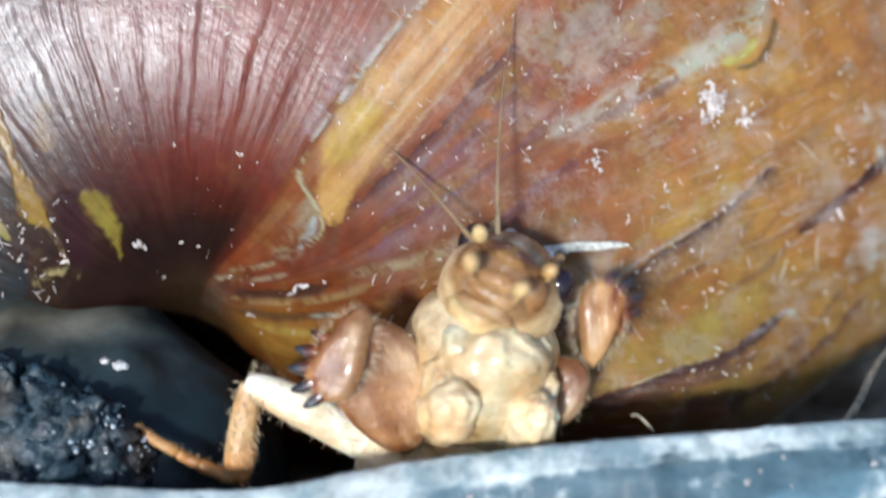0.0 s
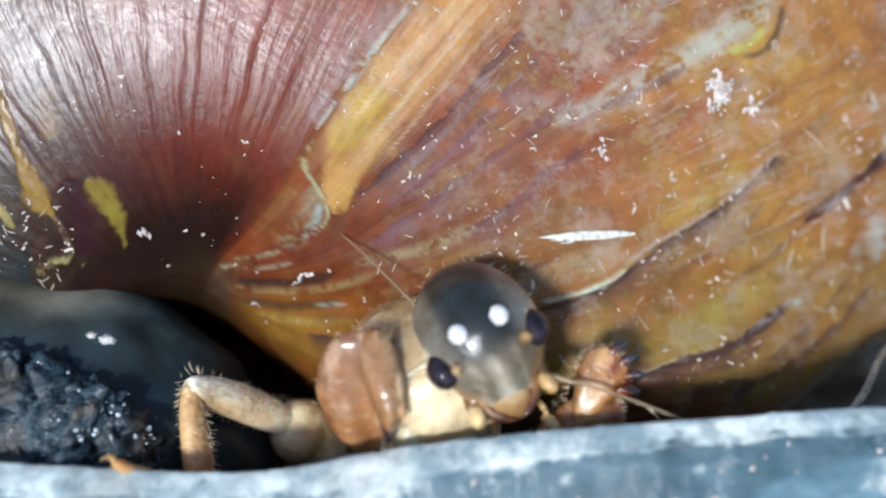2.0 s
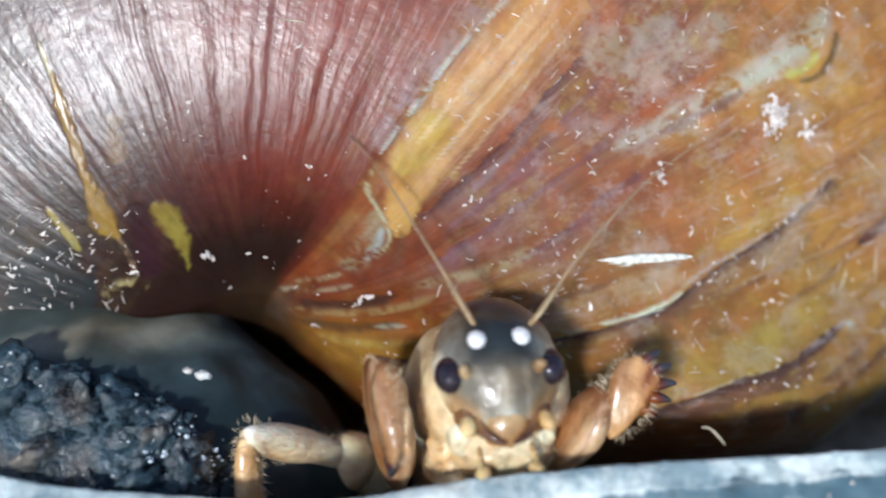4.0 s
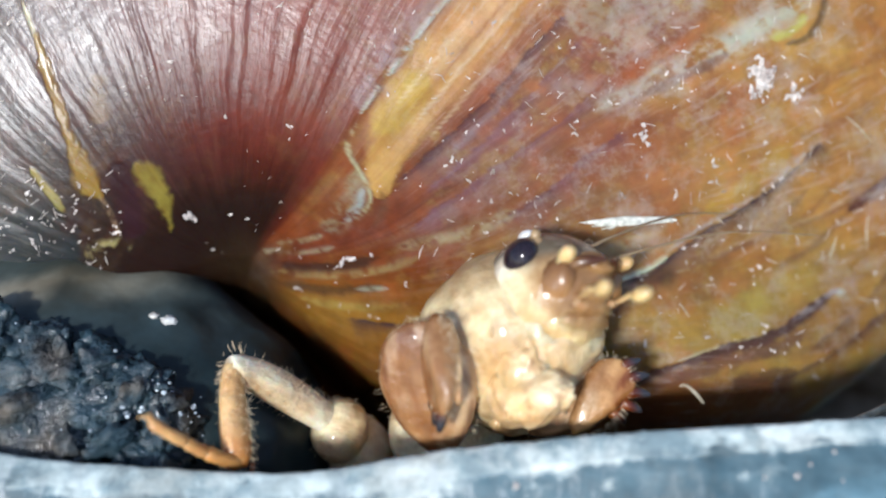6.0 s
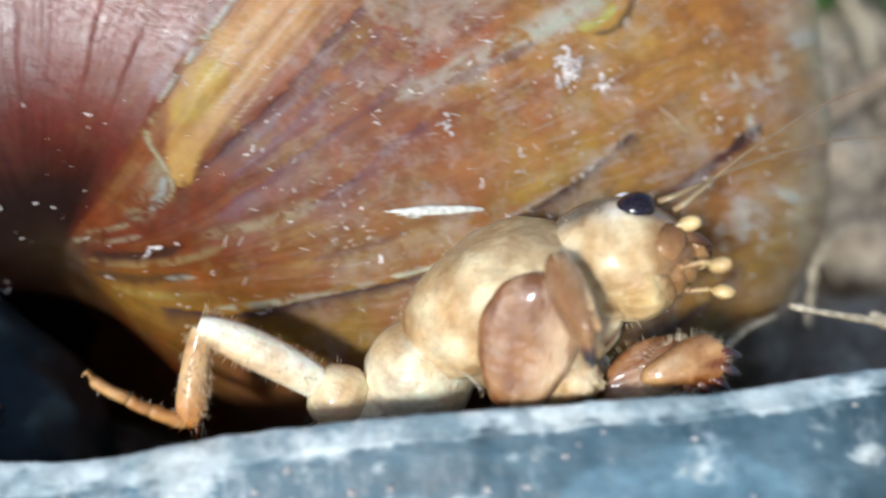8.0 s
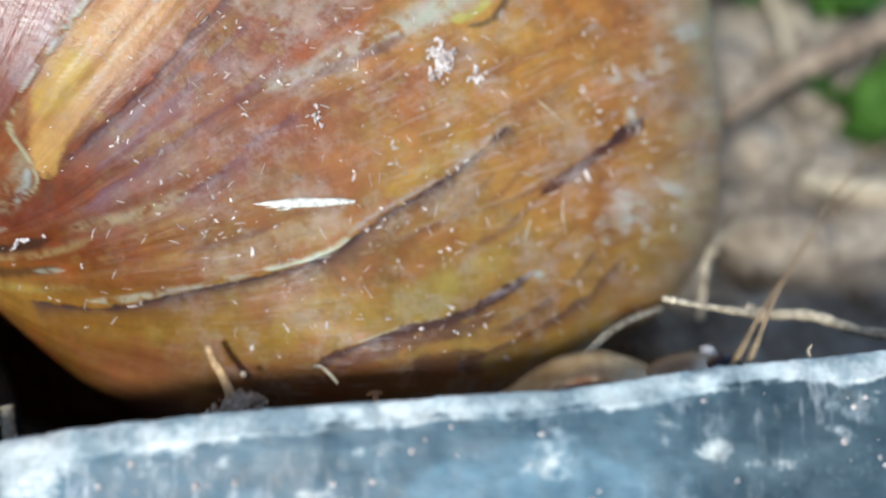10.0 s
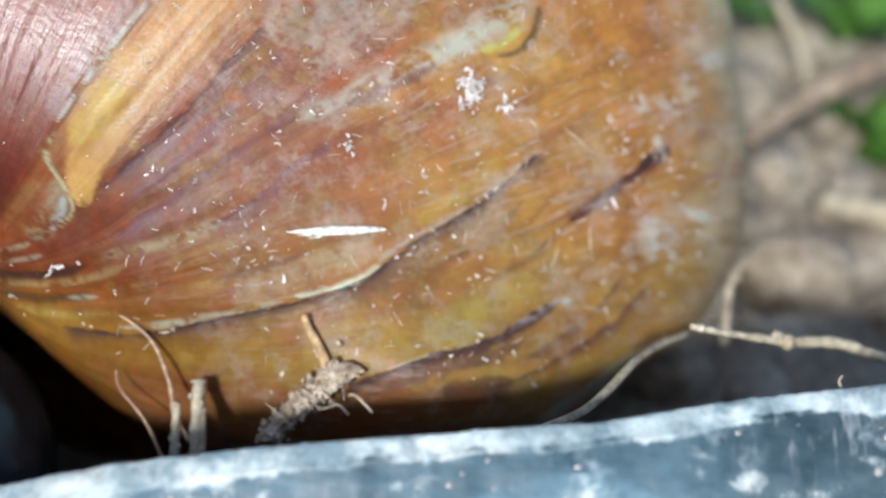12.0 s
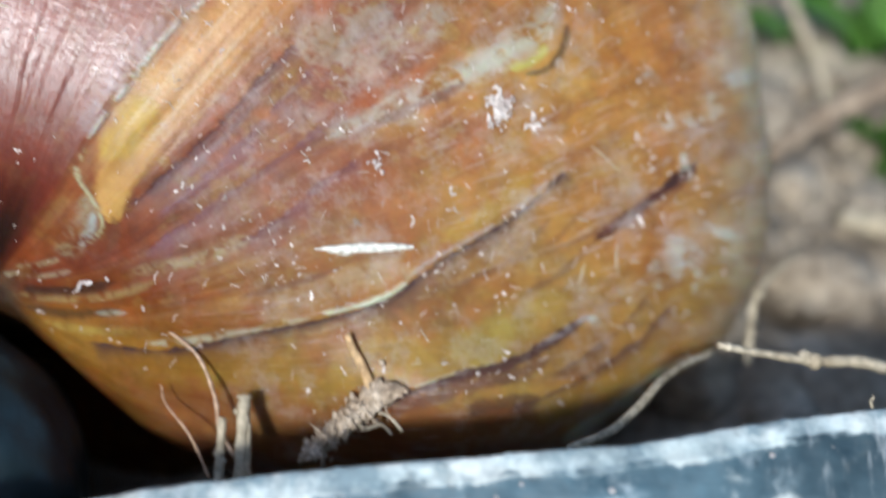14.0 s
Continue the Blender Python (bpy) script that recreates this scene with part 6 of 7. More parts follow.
        for k in range(4):
            lump(bm, (x + lean * 0.6 + rng.uniform(-r, r), -r * 0.6, rng.uniform(-1.5, h - 0.3)), (0.13, 0.1, 0.16), None, 6, 8, 0.7, k)
        lump(bm, pts[-1], (r * 1.25, r * 1.1, r * 0.5), None, 6, 9, 0.5, x)
        link_mesh("stem", bm, M_STRAW, stems)
    for pts, r in (([(0.2, 0, -0.6), (-0.6, 0.1, 0.7), (-0.8, -0.1, 2.2), (-1.6, -0.3, 4.2), (-3.0, -0.45, 5.4), (-4.4, -0.55, 6.2)], 0.13), ([(-1.0, -0.1, -1.6), (-2.0, 0, 0.4), (-3.2, 0.0, 1.9), (-3.4, -0.1, 2.8)], 0.09)):
        bm = bmesh.new()
        run = bent(pts, 6)
        tube(bm, run, [q * (1 + 0.2 * math.sin(i * 1.9)) for i, q in enumerate(taper(len(run), r, r * 0.35))], 7)
        link_mesh("rootlet", bm, speckled("pale_rootlet", [(0.3, (0.42, 0.24, 0.13)), (0.7, (0.66, 0.47, 0.32))], 900, 0.6), stems, "reddish tan crooked rootlet")
    tagged(stems, "short pale broken stems with reddish rootlets", "stems")
    return clump, stems


CLUMP, STEMS = debris()
HIND = hind_leg()

# ---- what moves: place, forward way and upward way in plan millimetres ----
BODY = [
    (0, (1.15, 42.00, -6.30), (0.25, -0.55, 0.80), (-0.10, 0.84, 0.54)),
    (0.5, (0.37, 42.00, -5.02), (0.40, -0.61, 0.69), (-0.10, 0.70, 0.70)),
    (0.8, (-0.80, 43.00, -5.54), (0.36, -0.93, -0.05), (0.10, -0.05, 0.99)),
    (1, (-0.94, 43.20, -5.95), (0.36, -0.92, -0.15), (0.10, -0.10, 0.99)),
    (1.5, (-0.56, 43.20, -6.18), (0.36, -0.92, -0.15), (0.10, -0.10, 0.99)),
    (2, (-1.27, 43.20, -6.34), (0.36, -0.92, -0.15), (0.10, -0.10, 0.99)),
    (2.5, (-2.63, 43.20, -6.78), (0.31, -0.95, -0.10), (0.10, -0.10, 0.99)),
    (2.67, (-2.97, 43.20, -6.90), (0.31, -0.95, -0.10), (0.09, -0.08, 0.99)),
    (2.83, (-3.29, 43.20, -7.02), (0.31, -0.95, -0.10), (0.09, -0.08, 0.99)),
    (3, (-3.62, 43.20, -7.14), (0.31, -0.95, -0.10), (0.10, -0.10, 0.99)),
    (3.3, (-3.44, 43.20, -6.77), (0.36, -0.93, -0.10), (0.10, -0.10, 0.99)),
    (3.37, (-3.15, 43.13, -6.72), (0.40, -0.91, -0.07), (0.04, -0.06, 1.00)),
    (3.43, (-2.90, 43.07, -6.67), (0.43, -0.90, -0.04), (0.01, -0.04, 1.00)),
    (3.5, (-2.61, 43.00, -6.62), (0.47, -0.88, 0.00), (0.00, -0.10, 1.00)),
    (4, (-1.30, 43.00, -6.22), (0.20, -0.97, 0.10), (0.00, 0.10, 1.00)),
    (6.5, (0.67, 42.30, -6.06), (0.61, -0.35, 0.71), (-0.60, 0.40, 0.70)),
    (6.8, (1.50, 42.30, -5.80), (0.71, -0.35, 0.61), (-0.60, 0.30, 0.75)),
    (7, (2.66, 42.30, -5.45), (0.78, -0.36, 0.52), (-0.55, 0.20, 0.81)),
    (7.17, (3.72, 42.30, -5.26), (0.79, -0.36, 0.50), (-0.47, 0.16, 0.87)),
    (7.33, (4.72, 42.30, -5.09), (0.80, -0.36, 0.48), (-0.45, 0.15, 0.88)),
    (7.5, (5.78, 42.30, -4.90), (0.81, -0.36, 0.46), (-0.45, 0.15, 0.88)),
    (7.67, (7.01, 42.30, -4.84), (0.84, -0.32, 0.44), (-0.42, 0.13, 0.90)),
    (7.83, (8.16, 42.30, -4.78), (0.86, -0.29, 0.42), (-0.40, 0.12, 0.91)),
    (8, (9.38, 42.30, -4.71), (0.88, -0.25, 0.40), (-0.38, 0.10, 0.92)),
    (8.5, (13.11, 42.30, -4.74), (0.94, -0.20, 0.28), (-0.28, 0.10, 0.95)),
    (8.7, (14.26, 42.30, -3.95), (0.94, -0.20, 0.28), (-0.28, 0.10, 0.95)),
    (9.2, (16.26, 42.40, -5.15), (0.94, -0.20, 0.28), (-0.28, 0.10, 0.95)),
    (9.8, (18.06, 42.60, -8.95), (0.94, -0.20, 0.28), (-0.28, 0.10, 0.95)),
    (10.3, (19.26, 42.80, -14.95), (0.94, -0.20, 0.28), (-0.28, 0.10, 0.95)),
    (10.8, (19.76, 42.90, -21.95), (0.94, -0.20, 0.28), (-0.28, 0.10, 0.95)),
    (14, (19.76, 42.90, -23.95), (0.94, -0.20, 0.28), (-0.28, 0.10, 0.95)),
]

HEAD = [
    (0, (2.45, 40.50, -2.05), (0.05, -0.89, 0.45), (0.50, 0.42, 0.76)),
    (0.5, (2.11, 39.50, -2.72), (0.40, -0.60, 0.70), (-0.15, 0.70, 0.70)),
    (0.8, (1.14, 39.80, -2.88), (0.36, -0.66, -0.66), (-0.05, -0.71, 0.71)),
    (1, (1.19, 40.00, -3.83), (0.42, -0.42, -0.80), (-0.10, -0.92, 0.38)),
    (1.5, (1.79, 40.00, -3.72), (0.42, -0.42, -0.80), (-0.10, -0.92, 0.38)),
    (2, (1.21, 40.00, -4.12), (0.42, -0.45, -0.79), (-0.10, -0.91, 0.40)),
    (2.5, (-0.78, 40.00, -4.72), (0.35, -0.45, -0.82), (-0.10, -0.91, 0.40)),
    (2.67, (-1.06, 40.00, -4.80), (0.35, -0.45, -0.82), (-0.12, -0.89, 0.44)),
    (2.83, (-1.32, 40.00, -4.88), (0.35, -0.45, -0.82), (-0.12, -0.89, 0.44)),
    (3, (-1.60, 40.00, -4.97), (0.35, -0.45, -0.82), (-0.10, -0.91, 0.40)),
    (3.3, (-1.50, 40.00, -4.77), (0.35, -0.50, -0.79), (-0.10, -0.88, 0.46)),
    (3.37, (-1.25, 39.93, -4.59), (0.39, -0.57, -0.72), (-0.14, -0.82, 0.56)),
    (3.43, (-1.03, 39.87, -4.44), (0.42, -0.61, -0.67), (-0.16, -0.77, 0.61)),
    (3.5, (-0.78, 39.80, -4.26), (0.46, -0.66, -0.59), (-0.25, -0.60, 0.76)),
    (4, (-0.80, 39.80, -4.52), (0.12, -0.74, -0.67), (0.00, -0.65, 0.76)),
    (6.5, (3.57, 41.00, -2.82), (0.64, -0.57, 0.52), (-0.43, 0.60, 0.67)),
    (6.8, (6.02, 41.00, -2.26), (0.76, -0.48, 0.44), (-0.41, 0.58, 0.70)),
    (7, (7.41, 41.00, -1.64), (0.85, -0.40, 0.34), (-0.35, 0.57, 0.74)),
    (7.17, (8.55, 41.00, -1.77), (0.87, -0.38, 0.30), (-0.09, 0.48, 0.87)),
    (7.33, (9.62, 41.00, -1.90), (0.89, -0.36, 0.27), (-0.07, 0.49, 0.87)),
    (7.5, (10.77, 41.00, -2.04), (0.91, -0.34, 0.23), (-0.25, 0.56, 0.79)),
    (7.67, (11.99, 41.00, -2.07), (0.93, -0.32, 0.18), (0.00, 0.50, 0.87)),
    (7.83, (13.14, 41.00, -2.09), (0.94, -0.31, 0.13), (0.04, 0.51, 0.86)),
    (8, (14.36, 41.00, -2.12), (0.95, -0.29, 0.08), (-0.08, 0.56, 0.83)),
    (8.5, (18.77, 41.00, -2.78), (0.97, -0.25, 0.02), (0.00, 0.56, 0.83)),
    (8.7, (19.70, 41.00, -2.25), (0.97, -0.25, 0.04), (-0.05, 0.56, 0.83)),
    (9.2, (21.70, 41.10, -3.45), (0.97, -0.25, 0.04), (-0.05, 0.56, 0.83)),
    (9.8, (23.50, 41.30, -7.25), (0.97, -0.25, 0.04), (-0.05, 0.56, 0.83)),
    (10.3, (24.70, 41.50, -13.25), (0.97, -0.25, 0.04), (-0.05, 0.56, 0.83)),
    (10.8, (25.20, 41.60, -20.25), (0.97, -0.25, 0.04), (-0.05, 0.56, 0.83)),
    (14, (25.20, 41.60, -22.25), (0.97, -0.25, 0.04), (-0.05, 0.56, 0.83)),
]

FEMUR_R = [
    (0, (-1.54, 39.50, -7.83), (-0.35, -0.19, 0.92), (0.00, -0.96, 0.29)),
    (0.5, (-2.07, 39.50, -6.80), (-0.21, -0.21, 0.96), (0.00, -0.96, 0.29)),
    (0.8, (-2.71, 40.00, -8.00), (-0.18, -0.27, 0.95), (0.00, -0.96, 0.29)),
    (1, (-2.96, 40.00, -8.48), (-0.16, -0.24, 0.96), (0.00, -0.96, 0.29)),
    (1.5, (-2.12, 40.00, -8.33), (-0.13, -0.23, 0.97), (0.00, -0.96, 0.29)),
    (2, (-3.00, 40.00, -8.90), (-0.14, -0.22, 0.97), (0.00, -0.96, 0.29)),
    (2.5, (-4.52, 40.00, -8.95), (-0.27, -0.25, 0.93), (0.00, -0.96, 0.29)),
    (2.67, (-5.04, 40.00, -8.85), (-0.35, -0.32, 0.88), (0.24, -0.94, -0.24)),
    (2.83, (-5.53, 40.00, -8.75), (-0.42, -0.39, 0.82), (0.33, -0.91, -0.26)),
    (3, (-6.05, 40.00, -8.65), (-0.48, -0.46, 0.75), (0.75, -0.60, 0.30)),
    (3.3, (-6.21, 40.00, -8.30), (-0.72, -0.40, 0.56), (0.50, -0.82, 0.29)),
    (3.37, (-5.29, 40.00, -8.39), (-0.58, -0.33, 0.75), (0.37, -0.92, -0.13)),
    (3.43, (-4.49, 40.00, -8.46), (-0.41, -0.28, 0.87), (0.26, -0.95, -0.19)),
    (3.5, (-3.56, 40.00, -8.55), (-0.19, -0.24, 0.95), (0.00, -0.96, 0.29)),
    (4, (-5.03, 40.00, -9.17), (-0.14, -0.21, 0.97), (-0.89, -0.45, 0.09)),
    (6.5, (-1.06, 39.50, -9.35), (-0.10, -0.20, 0.97), (0.00, -0.96, 0.29)),
    (6.8, (0.95, 38.60, -9.08), (0.07, -0.17, 0.98), (0.00, -0.96, 0.29)),
    (7, (3.25, 38.60, -8.49), (0.00, -0.15, 0.99), (0.00, -0.96, 0.29)),
    (7.17, (4.23, 38.60, -8.29), (0.05, -0.17, 0.98), (-0.03, -0.99, -0.17)),
    (7.33, (5.16, 38.60, -8.11), (0.10, -0.18, 0.98), (-0.05, -0.98, -0.18)),
    (7.5, (6.15, 38.60, -7.92), (0.15, -0.20, 0.97), (0.00, -0.96, 0.29)),
    (7.67, (7.46, 38.60, -7.90), (0.17, -0.19, 0.97), (-0.09, -0.98, -0.17)),
    (7.83, (8.70, 38.60, -7.87), (0.19, -0.17, 0.97), (-0.10, -0.98, -0.16)),
    (8, (10.01, 38.60, -7.85), (0.22, -0.16, 0.96), (0.00, -0.96, 0.29)),
    (8.5, (14.05, 38.60, -6.75), (0.36, -0.20, 0.91), (0.00, -0.96, 0.29)),
    (8.7, (14.52, 39.50, -5.38), (0.03, -0.27, 0.96), (0.00, -0.96, 0.29)),
    (9.2, (16.52, 39.60, -6.58), (0.03, -0.27, 0.96), (0.00, -0.96, 0.29)),
    (9.8, (18.32, 39.80, -10.38), (0.03, -0.27, 0.96), (0.00, -0.96, 0.29)),
    (10.3, (19.52, 40.00, -16.38), (0.03, -0.27, 0.96), (0.00, -0.96, 0.29)),
    (10.8, (20.02, 40.10, -23.38), (0.03, -0.27, 0.96), (0.00, -0.96, 0.29)),
    (14, (20.02, 40.10, -25.38), (0.03, -0.27, 0.96), (0.00, -0.96, 0.29)),
]

FEMUR_L = [
    (0, (3.55, 40.50, -7.78), (0.65, -0.13, 0.75), (0.00, -0.96, 0.29)),
    (0.5, (3.12, 40.00, -7.38), (0.95, -0.29, 0.07), (0.00, -0.96, 0.29)),
    (0.8, (3.59, 40.00, -7.74), (0.97, -0.14, 0.20), (0.00, -0.96, 0.29)),
    (1, (4.06, 40.00, -8.22), (0.94, -0.14, 0.31), (0.00, -0.96, 0.29)),
    (1.5, (4.65, 40.00, -8.32), (0.87, -0.15, 0.47), (0.00, -0.96, 0.29)),
    (2, (3.98, 40.00, -9.01), (0.88, -0.15, 0.45), (0.00, -0.96, 0.29)),
    (2.5, (3.68, 40.00, -8.94), (0.20, -0.13, 0.97), (0.00, -0.96, 0.29)),
    (2.67, (3.33, 40.00, -8.83), (0.24, -0.14, 0.96), (-0.11, -0.99, -0.12)),
    (2.83, (2.99, 40.00, -8.73), (0.27, -0.16, 0.95), (-0.13, -0.98, -0.13)),
    (3, (2.64, 40.00, -8.62), (0.31, -0.17, 0.94), (0.00, -0.96, 0.29)),
    (3.3, (2.27, 40.00, -8.27), (0.41, -0.18, 0.90), (0.00, -0.96, 0.29)),
    (3.37, (2.35, 40.00, -8.28), (0.45, -0.20, 0.87), (-0.22, -0.97, -0.11)),
    (3.43, (2.43, 40.00, -8.28), (0.48, -0.21, 0.85), (-0.24, -0.97, -0.10)),
    (3.5, (2.51, 40.00, -8.28), (0.52, -0.23, 0.82), (0.00, -0.96, 0.29)),
    (4, (2.01, 40.00, -8.66), (0.50, -0.15, 0.85), (-0.89, -0.45, 0.09)),
    (6.5, (3.31, 40.50, -9.49), (0.76, -0.23, 0.61), (0.00, -0.96, 0.29)),
    (6.8, (5.78, 40.00, -9.11), (0.78, 0.00, 0.62), (0.00, -0.96, 0.29)),
    (7, (7.72, 40.50, -8.62), (0.73, -0.14, 0.66), (0.00, -0.96, 0.29)),
    (7.17, (8.95, 40.50, -8.57), (0.74, -0.14, 0.65), (-0.25, -0.96, 0.08)),
    (7.33, (10.10, 40.50, -8.53), (0.75, -0.14, 0.64), (-0.25, -0.96, 0.09)),
    (7.5, (11.32, 40.50, -8.49), (0.76, -0.14, 0.63), (0.00, -0.96, 0.29)),
    (7.67, (12.30, 40.50, -8.31), (0.79, -0.14, 0.60), (-0.26, -0.96, 0.11)),
    (7.83, (13.22, 40.50, -8.14), (0.81, -0.15, 0.57), (-0.26, -0.96, 0.12)),
    (8, (14.20, 40.50, -7.96), (0.83, -0.15, 0.53), (0.00, -0.96, 0.29)),
    (8.5, (16.63, 40.50, -8.14), (0.90, -0.16, 0.42), (0.00, -0.96, 0.29)),
    (8.7, (18.04, 40.50, -7.63), (0.91, -0.22, 0.35), (0.00, -0.96, 0.29)),
    (9.2, (20.04, 40.60, -8.83), (0.91, -0.22, 0.35), (0.00, -0.96, 0.29)),
    (9.8, (21.84, 40.80, -12.63), (0.91, -0.22, 0.35), (0.00, -0.96, 0.29)),
    (10.3, (23.04, 41.00, -18.63), (0.91, -0.22, 0.35), (0.00, -0.96, 0.29)),
    (10.8, (23.54, 41.10, -25.63), (0.91, -0.22, 0.35), (0.00, -0.96, 0.29)),
    (14, (23.54, 41.10, -27.63), (0.91, -0.22, 0.35), (0.00, -0.96, 0.29)),
]

TIBIA_R = [
    (0, (-3.34, 38.30, -2.74), (-0.44, -0.14, -0.89), (-0.86, 0.00, -0.51)),
    (0.5, (-3.31, 38.30, -2.15), (-0.57, -0.13, -0.81), (-0.89, 0.00, -0.45)),
    (0.8, (-2.86, 38.30, -3.91), (0.30, -0.08, -0.95), (-0.75, 0.62, 0.00)),
    (1, (-2.40, 38.30, -3.92), (0.28, -0.08, -0.96), (-0.30, 0.95, 0.00)),
    (1.5, (-1.83, 38.30, -3.65), (0.33, -0.08, -0.94), (-0.30, 0.95, 0.00)),
    (2, (-3.00, 38.30, -4.14), (0.15, -0.08, -0.99), (-0.30, 0.95, 0.00)),
    (2.5, (-5.38, 38.30, -3.95), (-0.23, -0.09, -0.97), (-0.92, -0.09, -0.37)),
    (2.67, (-5.84, 38.30, -5.11), (-0.23, -0.86, -0.46), (-0.97, 0.25, 0.03)),
    (2.83, (-6.28, 38.30, -6.19), (-0.35, -0.85, 0.40), (-0.92, 0.24, -0.30)),
    (3, (-6.75, 38.30, -7.35), (-0.48, -0.07, 0.88), (-0.99, -0.10, 0.10)),
    (3.3, (-8.11, 38.30, -7.24), (-0.30, -0.10, 0.95), (-0.99, -0.10, -0.10)),
    (3.37, (-6.46, 38.30, -6.17), (0.34, -0.75, 0.57), (-0.94, 0.20, 0.16)),
    (3.43, (-5.05, 38.30, -5.26), (0.63, -0.74, -0.23), (-0.74, -0.49, -0.46)),
    (3.5, (-3.40, 38.30, -4.19), (0.37, -0.09, -0.92), (-0.75, 0.55, -0.10)),
    (4, (-5.29, 38.30, -4.58), (0.07, -0.08, -0.99), (-0.30, 0.95, 0.00)),
    (6.5, (-0.96, 38.20, -4.38), (0.09, -0.05, -1.00), (-0.20, 0.97, 0.00)),
    (6.8, (2.03, 38.00, -3.24), (0.66, -0.08, -0.75), (0.00, 0.95, 0.20)),
    (7, (3.60, 37.30, -2.60), (0.62, -0.62, -0.48), (0.00, 0.75, -0.55)),
    (7.17, (4.50, 37.30, -2.60), (0.22, -0.25, -0.94), (-0.35, 0.85, -0.30)),
    (7.33, (5.34, 37.30, -2.70), (-0.15, -0.15, -0.97), (-0.60, 0.75, 0.00)),
    (7.5, (6.14, 37.30, -3.09), (-0.36, -0.07, -0.93), (-0.60, 0.78, 0.10)),
    (7.67, (8.11, 37.30, -2.90), (-0.18, -0.12, -0.97), (-0.50, 0.85, 0.00)),
    (7.83, (9.75, 37.30, -2.70), (-0.20, -0.12, -0.97), (-0.40, 0.90, 0.00)),
    (8, (11.60, 37.30, -2.30), (0.30, -0.35, -0.89), (0.00, 0.92, -0.38)),
    (8.5, (15.75, 37.40, -2.15), (-0.38, -0.05, -0.92), (0.45, 0.85, -0.10)),
    (8.7, (16.65, 38.00, -1.58), (0.67, -0.05, -0.74), (0.95, 0.00, 0.32)),
    (9.2, (18.65, 38.10, -2.78), (0.67, -0.05, -0.74), (0.95, 0.00, 0.32)),
    (9.8, (20.45, 38.30, -6.58), (0.67, -0.05, -0.74), (0.95, 0.00, 0.32)),
    (10.3, (21.65, 38.50, -12.58), (0.67, -0.05, -0.74), (0.95, 0.00, 0.32)),
    (10.8, (22.15, 38.60, -19.58), (0.67, -0.05, -0.74), (0.95, 0.00, 0.32)),
    (14, (22.15, 38.60, -21.58), (0.67, -0.05, -0.74), (0.95, 0.00, 0.32)),
]

